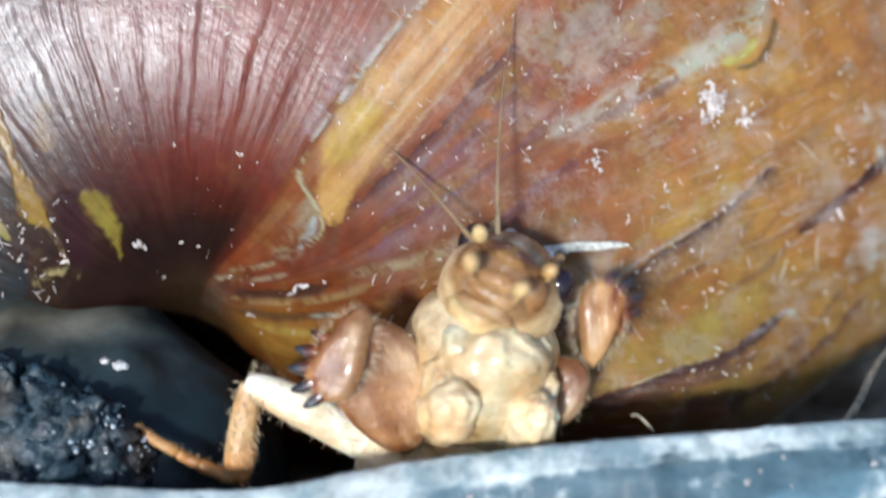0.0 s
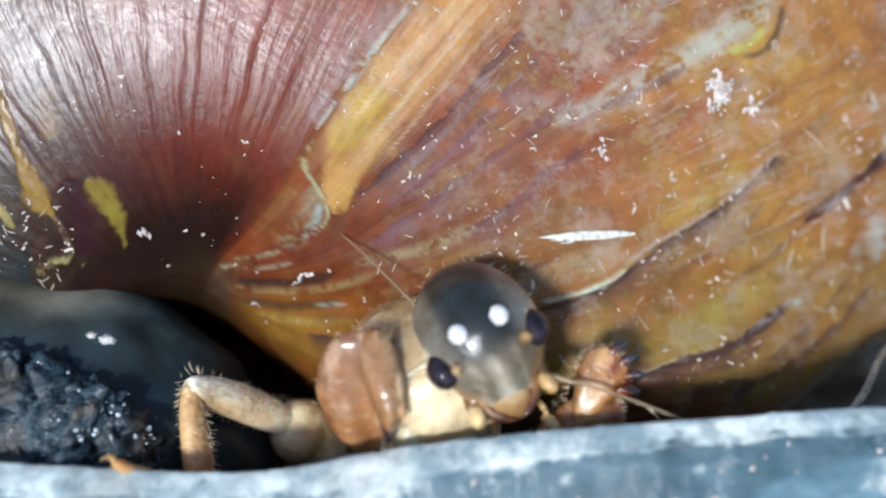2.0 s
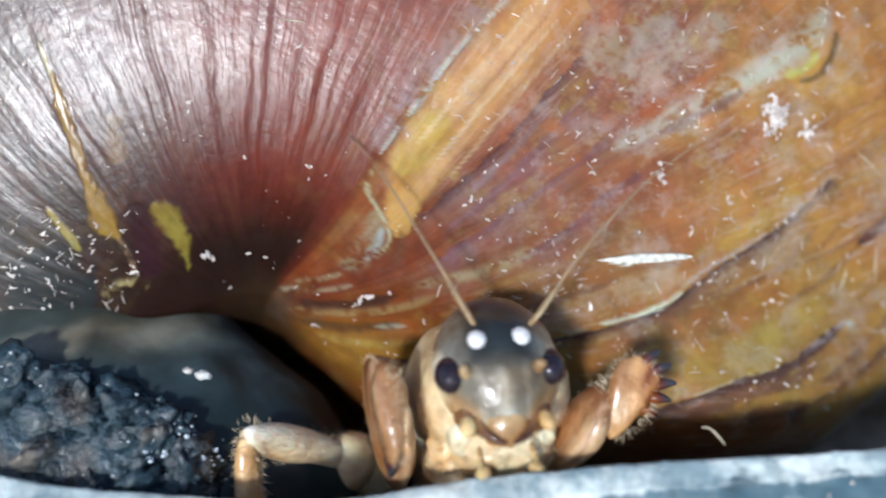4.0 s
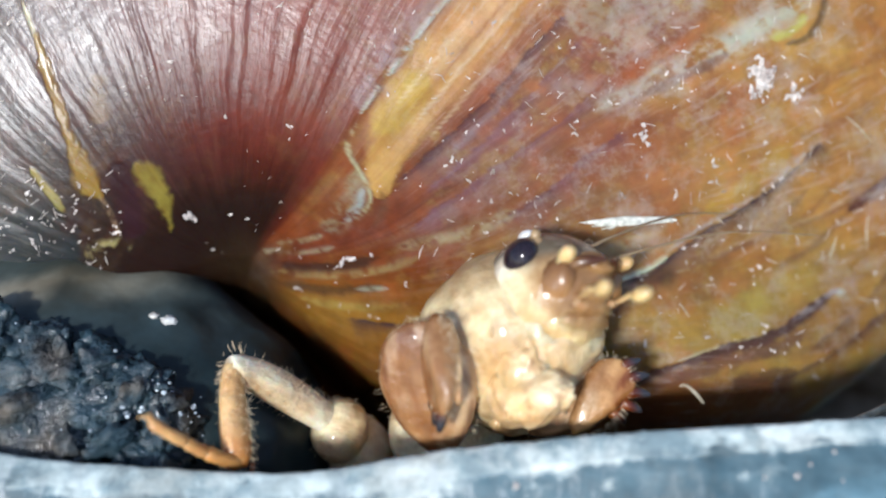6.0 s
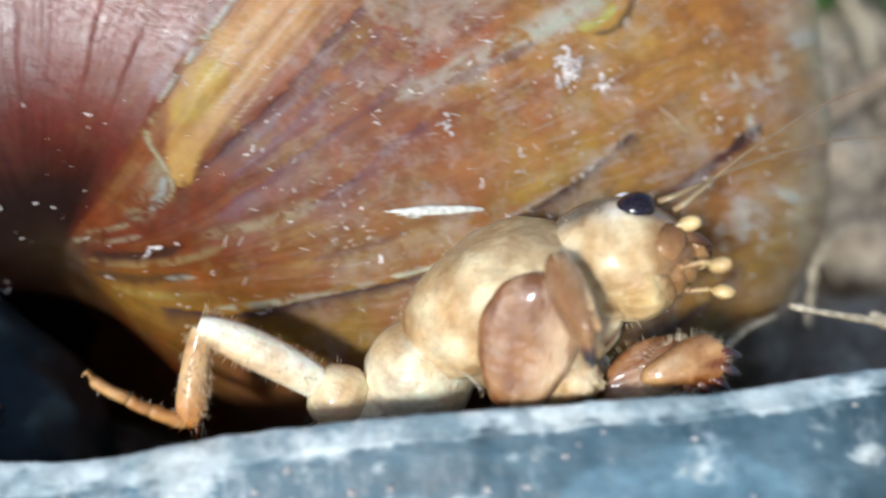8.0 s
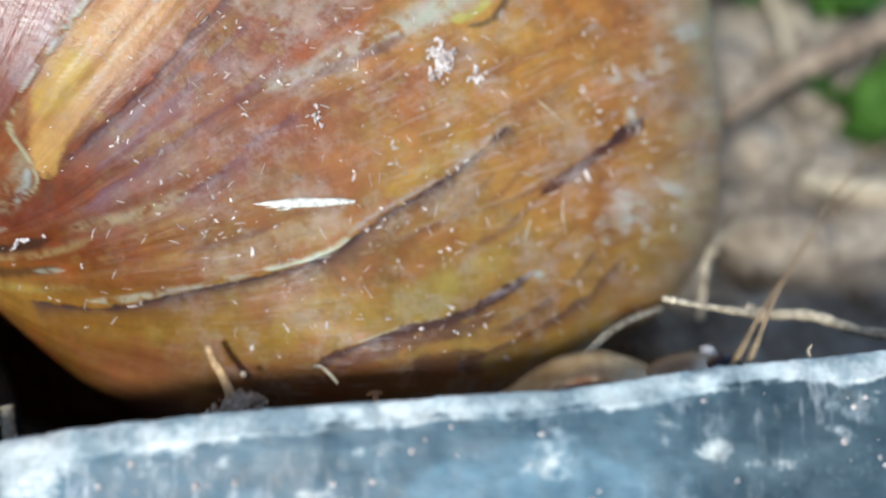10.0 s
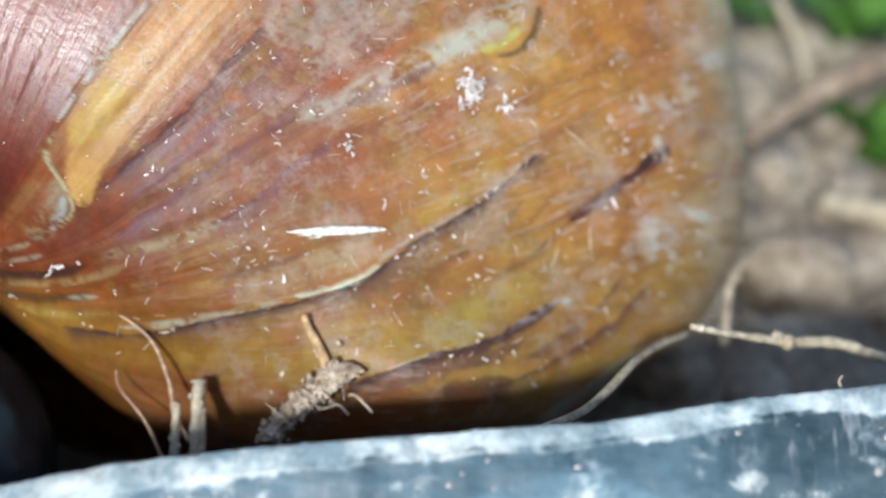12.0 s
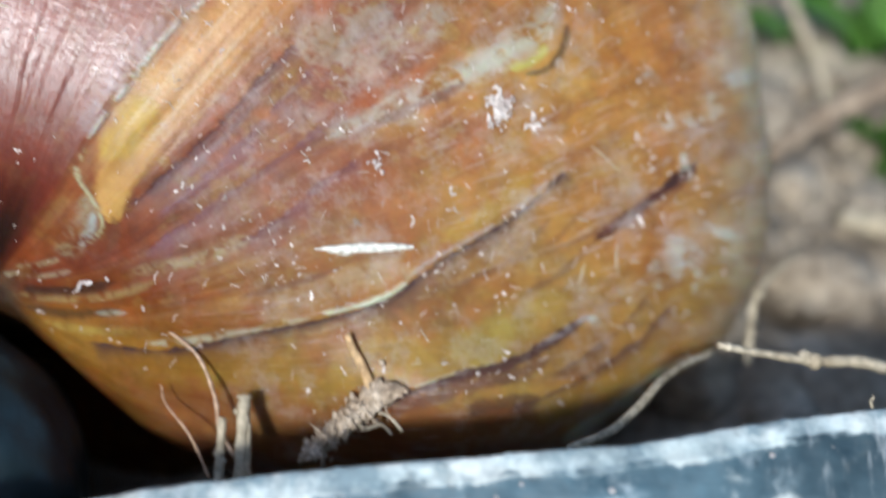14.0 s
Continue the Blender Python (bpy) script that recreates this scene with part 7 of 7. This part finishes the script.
TIBIA_L = [
    (0, (6.40, 40.00, -4.55), (0.16, -0.15, 0.98), (0.98, 0.00, 0.20)),
    (0.5, (4.75, 39.50, -7.26), (0.64, -0.08, 0.76), (0.99, 0.00, 0.10)),
    (0.8, (5.70, 39.60, -7.05), (0.39, -0.06, 0.92), (0.98, -0.19, 0.10)),
    (1, (6.04, 39.60, -7.17), (0.37, -0.05, 0.93), (0.98, -0.19, 0.10)),
    (1.5, (6.27, 39.60, -7.14), (0.35, -0.06, 0.93), (0.98, -0.19, 0.10)),
    (2, (5.63, 39.80, -7.76), (0.38, -0.07, 0.92), (0.98, -0.19, 0.10)),
    (2.5, (4.82, 39.50, -7.64), (0.30, -0.05, 0.95), (0.99, 0.00, 0.10)),
    (2.67, (4.42, 39.50, -7.53), (0.28, -0.06, 0.96), (0.96, 0.02, -0.28)),
    (2.83, (4.06, 39.50, -7.43), (0.27, -0.06, 0.96), (0.96, 0.02, -0.27)),
    (3, (3.66, 39.50, -7.32), (0.25, -0.06, 0.97), (0.99, 0.00, 0.10)),
    (3.3, (3.41, 39.50, -6.96), (0.40, -0.07, 0.92), (0.99, 0.00, 0.10)),
    (3.37, (3.50, 39.50, -6.80), (0.41, -0.07, 0.91), (0.91, 0.03, -0.41)),
    (3.43, (3.57, 39.50, -6.65), (0.42, -0.08, 0.91), (0.91, 0.03, -0.42)),
    (3.5, (3.65, 39.50, -6.49), (0.43, -0.08, 0.90), (0.98, 0.00, -0.19)),
    (4, (4.23, 39.50, -7.10), (0.40, -0.07, 0.92), (0.98, 0.00, -0.19)),
    (6.5, (4.86, 39.50, -8.80), (0.69, -0.05, 0.72), (0.88, -0.18, -0.44)),
    (6.8, (7.84, 39.50, -7.56), (0.86, -0.06, 0.50), (0.28, -0.19, -0.94)),
    (7, (8.96, 39.50, -7.09), (0.92, -0.06, 0.39), (0.19, -0.19, -0.96)),
    (7.17, (10.26, 39.50, -7.14), (0.91, -0.05, 0.41), (0.39, -0.21, -0.90)),
    (7.33, (11.48, 39.50, -7.19), (0.90, -0.05, 0.43), (0.41, -0.21, -0.89)),
    (7.5, (12.78, 39.50, -7.24), (0.89, -0.05, 0.45), (0.19, -0.19, -0.96)),
    (7.67, (13.77, 39.50, -7.17), (0.91, -0.05, 0.42), (0.40, -0.21, -0.89)),
    (7.83, (14.70, 39.50, -7.10), (0.92, -0.04, 0.38), (0.36, -0.20, -0.91)),
    (8, (15.69, 39.50, -7.03), (0.94, -0.04, 0.34), (0.19, -0.19, -0.96)),
    (8.5, (18.10, 39.50, -7.22), (0.92, -0.05, 0.39), (0.19, -0.19, -0.96)),
    (8.7, (18.81, 39.50, -7.06), (0.96, -0.04, 0.29), (0.19, -0.19, -0.96)),
    (9.2, (20.81, 39.60, -8.26), (0.96, -0.04, 0.29), (0.19, -0.19, -0.96)),
    (9.8, (22.61, 39.80, -12.06), (0.96, -0.04, 0.29), (0.19, -0.19, -0.96)),
    (10.3, (23.81, 40.00, -18.06), (0.96, -0.04, 0.29), (0.19, -0.19, -0.96)),
    (10.8, (24.31, 40.10, -25.06), (0.96, -0.04, 0.29), (0.19, -0.19, -0.96)),
    (14, (24.31, 40.10, -27.06), (0.96, -0.04, 0.29), (0.19, -0.19, -0.96)),
]

MIDDLE = [
    (0, (-8.25, 40.30, -5.80), (0.89, 0.07, -0.46), (-0.28, 0.07, -0.96)),
    (0.5, (-9.11, 40.30, -5.64), (0.82, 0.43, -0.38), (0.03, 0.08, -1.00)),
    (0.8, (-10.04, 40.30, -5.89), (0.81, 0.44, -0.40), (0.24, 0.08, -0.97)),
    (1, (-11.02, 40.30, -6.38), (0.68, 0.65, -0.34), (0.48, 0.07, -0.87)),
    (1.5, (-10.68, 40.30, -6.22), (0.60, 0.73, -0.34), (0.39, 0.07, -0.92)),
    (2, (-11.21, 41.00, -6.55), (0.59, 0.71, -0.37), (0.34, 0.07, -0.94)),
    (2.5, (-11.54, 41.00, -6.95), (0.59, 0.74, -0.32), (0.14, 0.08, -0.99)),
    (2.67, (-11.66, 41.00, -7.10), (0.58, 0.76, -0.30), (-0.13, -0.28, -0.95)),
    (2.83, (-11.77, 41.00, -7.24), (0.57, 0.77, -0.29), (-0.13, -0.27, -0.96)),
    (3, (-11.89, 41.00, -7.40), (0.55, 0.79, -0.28), (0.12, 0.09, -0.99)),
    (3.3, (-12.33, 41.00, -7.53), (0.60, 0.76, -0.24), (0.13, 0.09, -0.99)),
    (3.37, (-12.30, 41.00, -7.58), (0.59, 0.77, -0.23), (-0.13, -0.19, -0.97)),
    (3.43, (-12.27, 41.00, -7.62), (0.59, 0.77, -0.23), (-0.15, -0.17, -0.97)),
    (3.5, (-12.24, 41.00, -7.66), (0.59, 0.78, -0.22), (0.02, 0.10, -0.99)),
    (4, (-11.44, 40.30, -7.68), (0.57, 0.77, -0.28), (0.13, 0.09, -0.99)),
    (6.5, (-10.64, 40.30, -7.18), (0.67, 0.66, -0.34), (0.35, 0.07, -0.93)),
    (6.8, (-9.15, 40.30, -6.92), (0.66, 0.69, -0.30), (-0.01, 0.08, -1.00)),
    (7, (-7.83, 40.30, -5.84), (0.71, 0.58, -0.40), (-0.17, 0.07, -0.98)),
    (7.17, (-7.08, 40.30, -5.72), (0.72, 0.57, -0.39), (-0.39, -0.14, -0.91)),
    (7.33, (-6.37, 40.30, -5.61), (0.73, 0.57, -0.39), (-0.36, -0.15, -0.92)),
    (7.5, (-5.62, 40.30, -5.49), (0.74, 0.56, -0.37), (-0.01, 0.07, -1.00)),
    (7.67, (-4.86, 40.30, -5.39), (0.79, 0.46, -0.39), (-0.38, -0.13, -0.92)),
    (7.83, (-4.14, 40.30, -5.28), (0.84, 0.36, -0.41), (-0.41, -0.08, -0.91)),
    (8, (-3.37, 40.30, -5.18), (0.86, 0.26, -0.43), (-0.04, 0.08, -1.00)),
    (8.5, (0.84, 40.30, -4.35), (0.84, 0.07, -0.53), (0.08, 0.07, -0.99)),
    (8.7, (1.94, 40.30, -3.10), (0.89, 0.12, -0.44), (0.18, 0.13, -0.97)),
    (9.2, (3.94, 40.40, -4.30), (0.89, 0.12, -0.44), (0.18, 0.13, -0.97)),
    (9.8, (5.74, 40.60, -8.10), (0.89, 0.12, -0.44), (0.18, 0.13, -0.97)),
    (10.3, (6.94, 40.80, -14.10), (0.89, 0.12, -0.44), (0.18, 0.13, -0.97)),
    (10.8, (7.44, 40.90, -21.10), (0.89, 0.12, -0.44), (0.18, 0.13, -0.97)),
    (14, (7.44, 40.90, -23.10), (0.89, 0.12, -0.44), (0.18, 0.13, -0.97)),
]

ANTENNA_L = [
    (0, (2.25, 39.00, 0.26), (0.07, 0.22, 0.97), (0.00, -0.29, 0.96)),
    (0.5, (3.43, 38.50, 0.42), (0.35, 0.50, 0.79), (0.00, -0.29, 0.96)),
    (0.8, (3.66, 38.50, -3.68), (0.89, -0.21, -0.40), (0.00, -0.29, 0.96)),
    (1, (3.41, 38.50, -5.33), (0.95, -0.14, -0.29), (0.00, -0.29, 0.96)),
    (1.5, (4.68, 38.50, -5.18), (0.95, -0.13, -0.27), (0.00, -0.29, 0.96)),
    (2, (3.82, 38.50, -5.54), (0.93, -0.15, -0.35), (0.00, -0.29, 0.96)),
    (2.5, (1.67, 38.50, -6.29), (0.98, -0.18, -0.07), (0.00, -0.29, 0.96)),
    (2.67, (1.40, 38.50, -6.18), (0.99, -0.16, -0.03), (-0.02, -0.29, 0.96)),
    (2.83, (1.15, 38.50, -6.08), (0.99, -0.15, 0.01), (-0.05, -0.28, 0.96)),
    (3, (0.88, 38.50, -5.97), (0.99, -0.14, 0.05), (0.00, -0.29, 0.96)),
    (3.3, (0.95, 38.50, -5.38), (0.99, -0.13, 0.02), (0.00, -0.29, 0.96)),
    (3.37, (0.94, 38.50, -4.89), (0.99, -0.13, 0.04), (-0.08, -0.28, 0.96)),
    (3.43, (0.93, 38.50, -4.47), (0.99, -0.14, 0.06), (-0.10, -0.28, 0.96)),
    (3.5, (0.92, 38.50, -3.97), (0.99, -0.14, 0.08), (0.00, -0.29, 0.96)),
    (4, (0.89, 38.50, -2.24), (0.65, 0.00, 0.76), (0.00, -0.29, 0.96)),
    (6.5, (4.93, 38.50, -1.69), (0.97, 0.19, 0.15), (0.00, -0.29, 0.96)),
    (6.8, (7.24, 39.00, -0.42), (0.97, 0.17, 0.17), (0.00, -0.29, 0.96)),
    (7, (9.53, 39.00, -0.15), (0.96, 0.15, 0.25), (0.00, -0.29, 0.96)),
    (7.17, (10.35, 39.00, 0.18), (0.84, 0.21, 0.50), (-0.37, -0.46, 0.81)),
    (7.33, (11.12, 39.00, 0.48), (0.67, 0.22, 0.71), (-0.50, -0.58, 0.65)),
    (7.5, (11.93, 39.00, 0.81), (0.44, 0.19, 0.88), (0.00, -0.29, 0.96)),
    (7.67, (13.44, 39.00, 0.70), (0.65, 0.21, 0.73), (-0.51, -0.58, 0.63)),
    (7.83, (14.85, 39.00, 0.59), (0.82, 0.20, 0.54), (-0.41, -0.47, 0.79)),
    (8, (16.36, 39.00, 0.48), (0.94, 0.15, 0.32), (0.00, -0.29, 0.96)),
    (8.5, (20.52, 39.00, -0.64), (0.81, 0.18, 0.56), (0.00, -0.29, 0.96)),
    (8.7, (20.66, 39.00, 0.11), (0.58, 0.10, 0.81), (0.00, -0.29, 0.96)),
    (9.2, (22.66, 39.10, -1.09), (0.58, 0.10, 0.81), (0.00, -0.29, 0.96)),
    (9.8, (24.46, 39.30, -4.89), (0.58, 0.10, 0.81), (0.00, -0.29, 0.96)),
    (10.3, (25.66, 39.50, -10.89), (0.58, 0.10, 0.81), (0.00, -0.29, 0.96)),
    (10.8, (26.16, 39.60, -17.89), (0.58, 0.10, 0.81), (0.00, -0.29, 0.96)),
    (14, (26.16, 39.60, -19.89), (0.58, 0.10, 0.81), (0.00, -0.29, 0.96)),
]

ANTENNA_R = [
    (0, (1.54, 39.00, 0.03), (-0.58, 0.48, 0.66), (0.00, -0.29, 0.96)),
    (0.5, (2.76, 38.80, 0.17), (-0.20, 0.69, 0.69), (0.00, -0.29, 0.96)),
    (0.8, (0.62, 38.60, -1.83), (-0.44, 0.37, 0.81), (0.00, -0.29, 0.96)),
    (1, (-0.08, 38.80, -3.98), (-0.58, 0.52, 0.63), (0.00, -0.29, 0.96)),
    (1.5, (0.50, 38.80, -4.06), (-0.69, 0.57, 0.44), (0.00, -0.29, 0.96)),
    (2, (0.11, 38.80, -4.42), (-0.63, 0.52, 0.58), (0.00, -0.29, 0.96)),
    (2.5, (-1.35, 38.50, -3.27), (-0.38, 0.39, 0.84), (0.00, -0.29, 0.96)),
    (2.67, (-1.69, 38.33, -3.31), (-0.43, 0.32, 0.84), (0.45, -0.74, 0.51)),
    (2.83, (-2.01, 38.17, -3.34), (-0.47, 0.25, 0.85), (0.52, -0.70, 0.50)),
    (3, (-2.35, 38.00, -3.38), (-0.50, 0.18, 0.85), (0.00, -0.29, 0.96)),
    (3.3, (-2.08, 38.00, -3.24), (-0.43, 0.22, 0.88), (0.00, -0.29, 0.96)),
    (3.37, (-2.10, 38.10, -3.17), (-0.44, 0.28, 0.85), (0.48, -0.73, 0.49)),
    (3.43, (-2.11, 38.20, -3.10), (-0.44, 0.33, 0.83), (0.44, -0.73, 0.53)),
    (3.5, (-2.12, 38.30, -3.03), (-0.45, 0.39, 0.80), (0.00, -0.29, 0.96)),
    (4, (-1.92, 38.30, -2.24), (-0.51, 0.28, 0.81), (0.00, -0.29, 0.96)),
    (6.5, (4.47, 38.50, -1.23), (0.90, 0.29, 0.33), (0.00, -0.29, 0.96)),
    (6.8, (6.77, 39.00, -0.42), (0.81, 0.20, 0.55), (0.00, -0.29, 0.96)),
    (7, (8.36, 39.00, 0.19), (0.73, 0.36, 0.59), (0.00, -0.29, 0.96)),
    (7.17, (9.72, 38.93, 0.28), (0.82, 0.26, 0.51), (-0.37, -0.44, 0.82)),
    (7.33, (11.00, 38.87, 0.36), (0.89, 0.15, 0.42), (-0.35, -0.38, 0.86)),
    (7.5, (12.36, 38.80, 0.45), (0.94, 0.03, 0.33), (0.00, -0.29, 0.96)),
    (7.67, (13.90, 38.80, 0.38), (0.91, 0.04, 0.41), (-0.38, -0.33, 0.86)),
    (7.83, (15.35, 38.80, 0.31), (0.87, 0.05, 0.48), (-0.44, -0.35, 0.83)),
    (8, (16.90, 38.80, 0.23), (0.83, 0.06, 0.56), (0.00, -0.29, 0.96)),
    (8.5, (21.16, 38.80, -0.88), (0.81, 0.06, 0.59), (0.00, -0.29, 0.96)),
    (8.7, (21.20, 38.80, 0.10), (0.47, 0.05, 0.88), (0.00, -0.29, 0.96)),
    (9.2, (23.20, 38.90, -1.10), (0.47, 0.05, 0.88), (0.00, -0.29, 0.96)),
    (9.8, (25.00, 39.10, -4.90), (0.47, 0.05, 0.88), (0.00, -0.29, 0.96)),
    (10.3, (26.20, 39.30, -10.90), (0.47, 0.05, 0.88), (0.00, -0.29, 0.96)),
    (10.8, (26.70, 39.40, -17.90), (0.47, 0.05, 0.88), (0.00, -0.29, 0.96)),
    (14, (26.70, 39.40, -19.90), (0.47, 0.05, 0.88), (0.00, -0.29, 0.96)),
]


def stance(place, way, up):
    """A pose with x along way and y near up's side."""
    x = Vector(way).normalized()
    z = x.cross(Vector(up)).normalized()
    y = z.cross(x)
    m = Matrix((x, y, z)).transposed().to_4x4()
    m.translation = Vector(place) * MM
    return PLAN @ m


def upright(place, way, up):
    """A pose with x along way and z near up."""
    x = Vector(way).normalized()
    y = Vector(up).cross(x).normalized()
    m = Matrix((x, y, x.cross(y))).transposed().to_4x4()
    m.translation = Vector(place) * MM
    return PLAN @ m


def shifted(rows):
    return [(t, PLAN @ Matrix.Translation(Vector(p) * MM) @ pose(0, 0, 0, 0, tip, 0)) for t, p, tip in rows]


def motions():
    body = [(t, upright(p, a, b)) for t, p, a, b in BODY]
    walk(CRICKET, body)
    back_to = {t: m.inverted() for t, m in body}
    for name, rows, how in (("HEAD", HEAD, upright), ("FEMUR_R", FEMUR_R, upright), ("FEMUR_L", FEMUR_L, upright), ("TIBIA_R", TIBIA_R, stance), ("TIBIA_L", TIBIA_L, stance),
                            ("MIDDLE", MIDDLE, stance), ("ANTENNA_L", ANTENNA_L, upright), ("ANTENNA_R", ANTENNA_R, upright)):
        walk(JOINTS[name], [(t, back_to[t] @ how(p, a, b)) for t, p, a, b in rows])
    walk(FOOT, [(t, PLAN @ Matrix.Translation(Vector(p) * MM) @ PLAN.inverted()) for t, p in
                 ((0.0, (0, 0, 0)), (1.0, (-0.8, 0, 0.6)), (3.0, (-0.6, 0, 0.5)), (4.2, (0.5, 0, 0.0)), (6.5, (-0.2, 0, 0.6)), (7.0, (0, 0, -0.3)), (7.5, (-0.8, 0, -0.8)), (8.0, (-2.0, 0, -0.5)), (8.7, (-1.2, 0, 0.0)), (11.0, (-0.4, 0, 0.2)), (14.0, (0.0, 0, 0.4)))])
    walk(POT, [(t, PLAN @ pose(0, 0, rise * MM, 0, tip, 0) @ PLAN.inverted()) for t, rise, tip in ((0, 0.83, -0.11), (2, 1.01, 0.27), (4, 0.60, 1.03), (6.5, -0.03, 0.19), (7.5, -0.03, -0.12), (8, 0.08, -0.41), (8.5, 0.15, 0.16), (11, -0.00, 0.00), (12, -0.17, -0.45), (13, -0.30, -0.36), (14, -0.46, -1.07))])
    walk(CLUMP, shifted([(0, (-11.80, 44.40, -13.60), 0), (8.5, (-2.16, 44.40, -16.07), 0), (10.8, (3.37, 44.40, -7.58), 0), (11, (3.41, 44.40, -7.37), 0), (11.5, (4.66, 44.40, -6.96), 0), (12, (5.38, 44.40, -7.70), 0), (12.5, (6.28, 44.40, -7.53), 0), (13, (6.23, 44.40, -7.49), 0), (13.5, (6.29, 44.40, -7.48), 0), (14, (6.16, 44.40, -7.81), 0)]))
    walk(STEMS, shifted([(0, (-21.56, 44.70, -15.01), 0), (8.5, (-11.71, 44.70, -17.60), 0), (10.8, (-5.20, 44.70, -9.82), -10), (11, (-4.35, 44.70, -9.88), -8), (11.5, (-2.21, 44.70, -9.46), -3), (12, (-0.73, 44.70, -9.42), 0), (12.5, (0.05, 44.70, -9.12), 0), (13, (0.07, 44.70, -9.09), 0), (13.5, (0.09, 44.70, -9.08), 0), (14, (0.17, 44.70, -9.36), 0)]))
    walk(HIND, shifted([(0, (-2.14, 42.00, -19.21), 0), (8.5, (6.12, 42.00, -19.04), 0), (10, (6.89, 42.00, -11.08), 0), (10.8, (8.55, 42.00, -8.24), 0), (11, (8.86, 42.00, -8.30), 0), (11.5, (9.89, 42.00, -9.25), -30), (11.9, (11.19, 42.00, -13.11), -40), (12.5, (11.49, 42.00, -19.96), -40), (14, (10.85, 42.00, -19.02), -40)]))


motions()
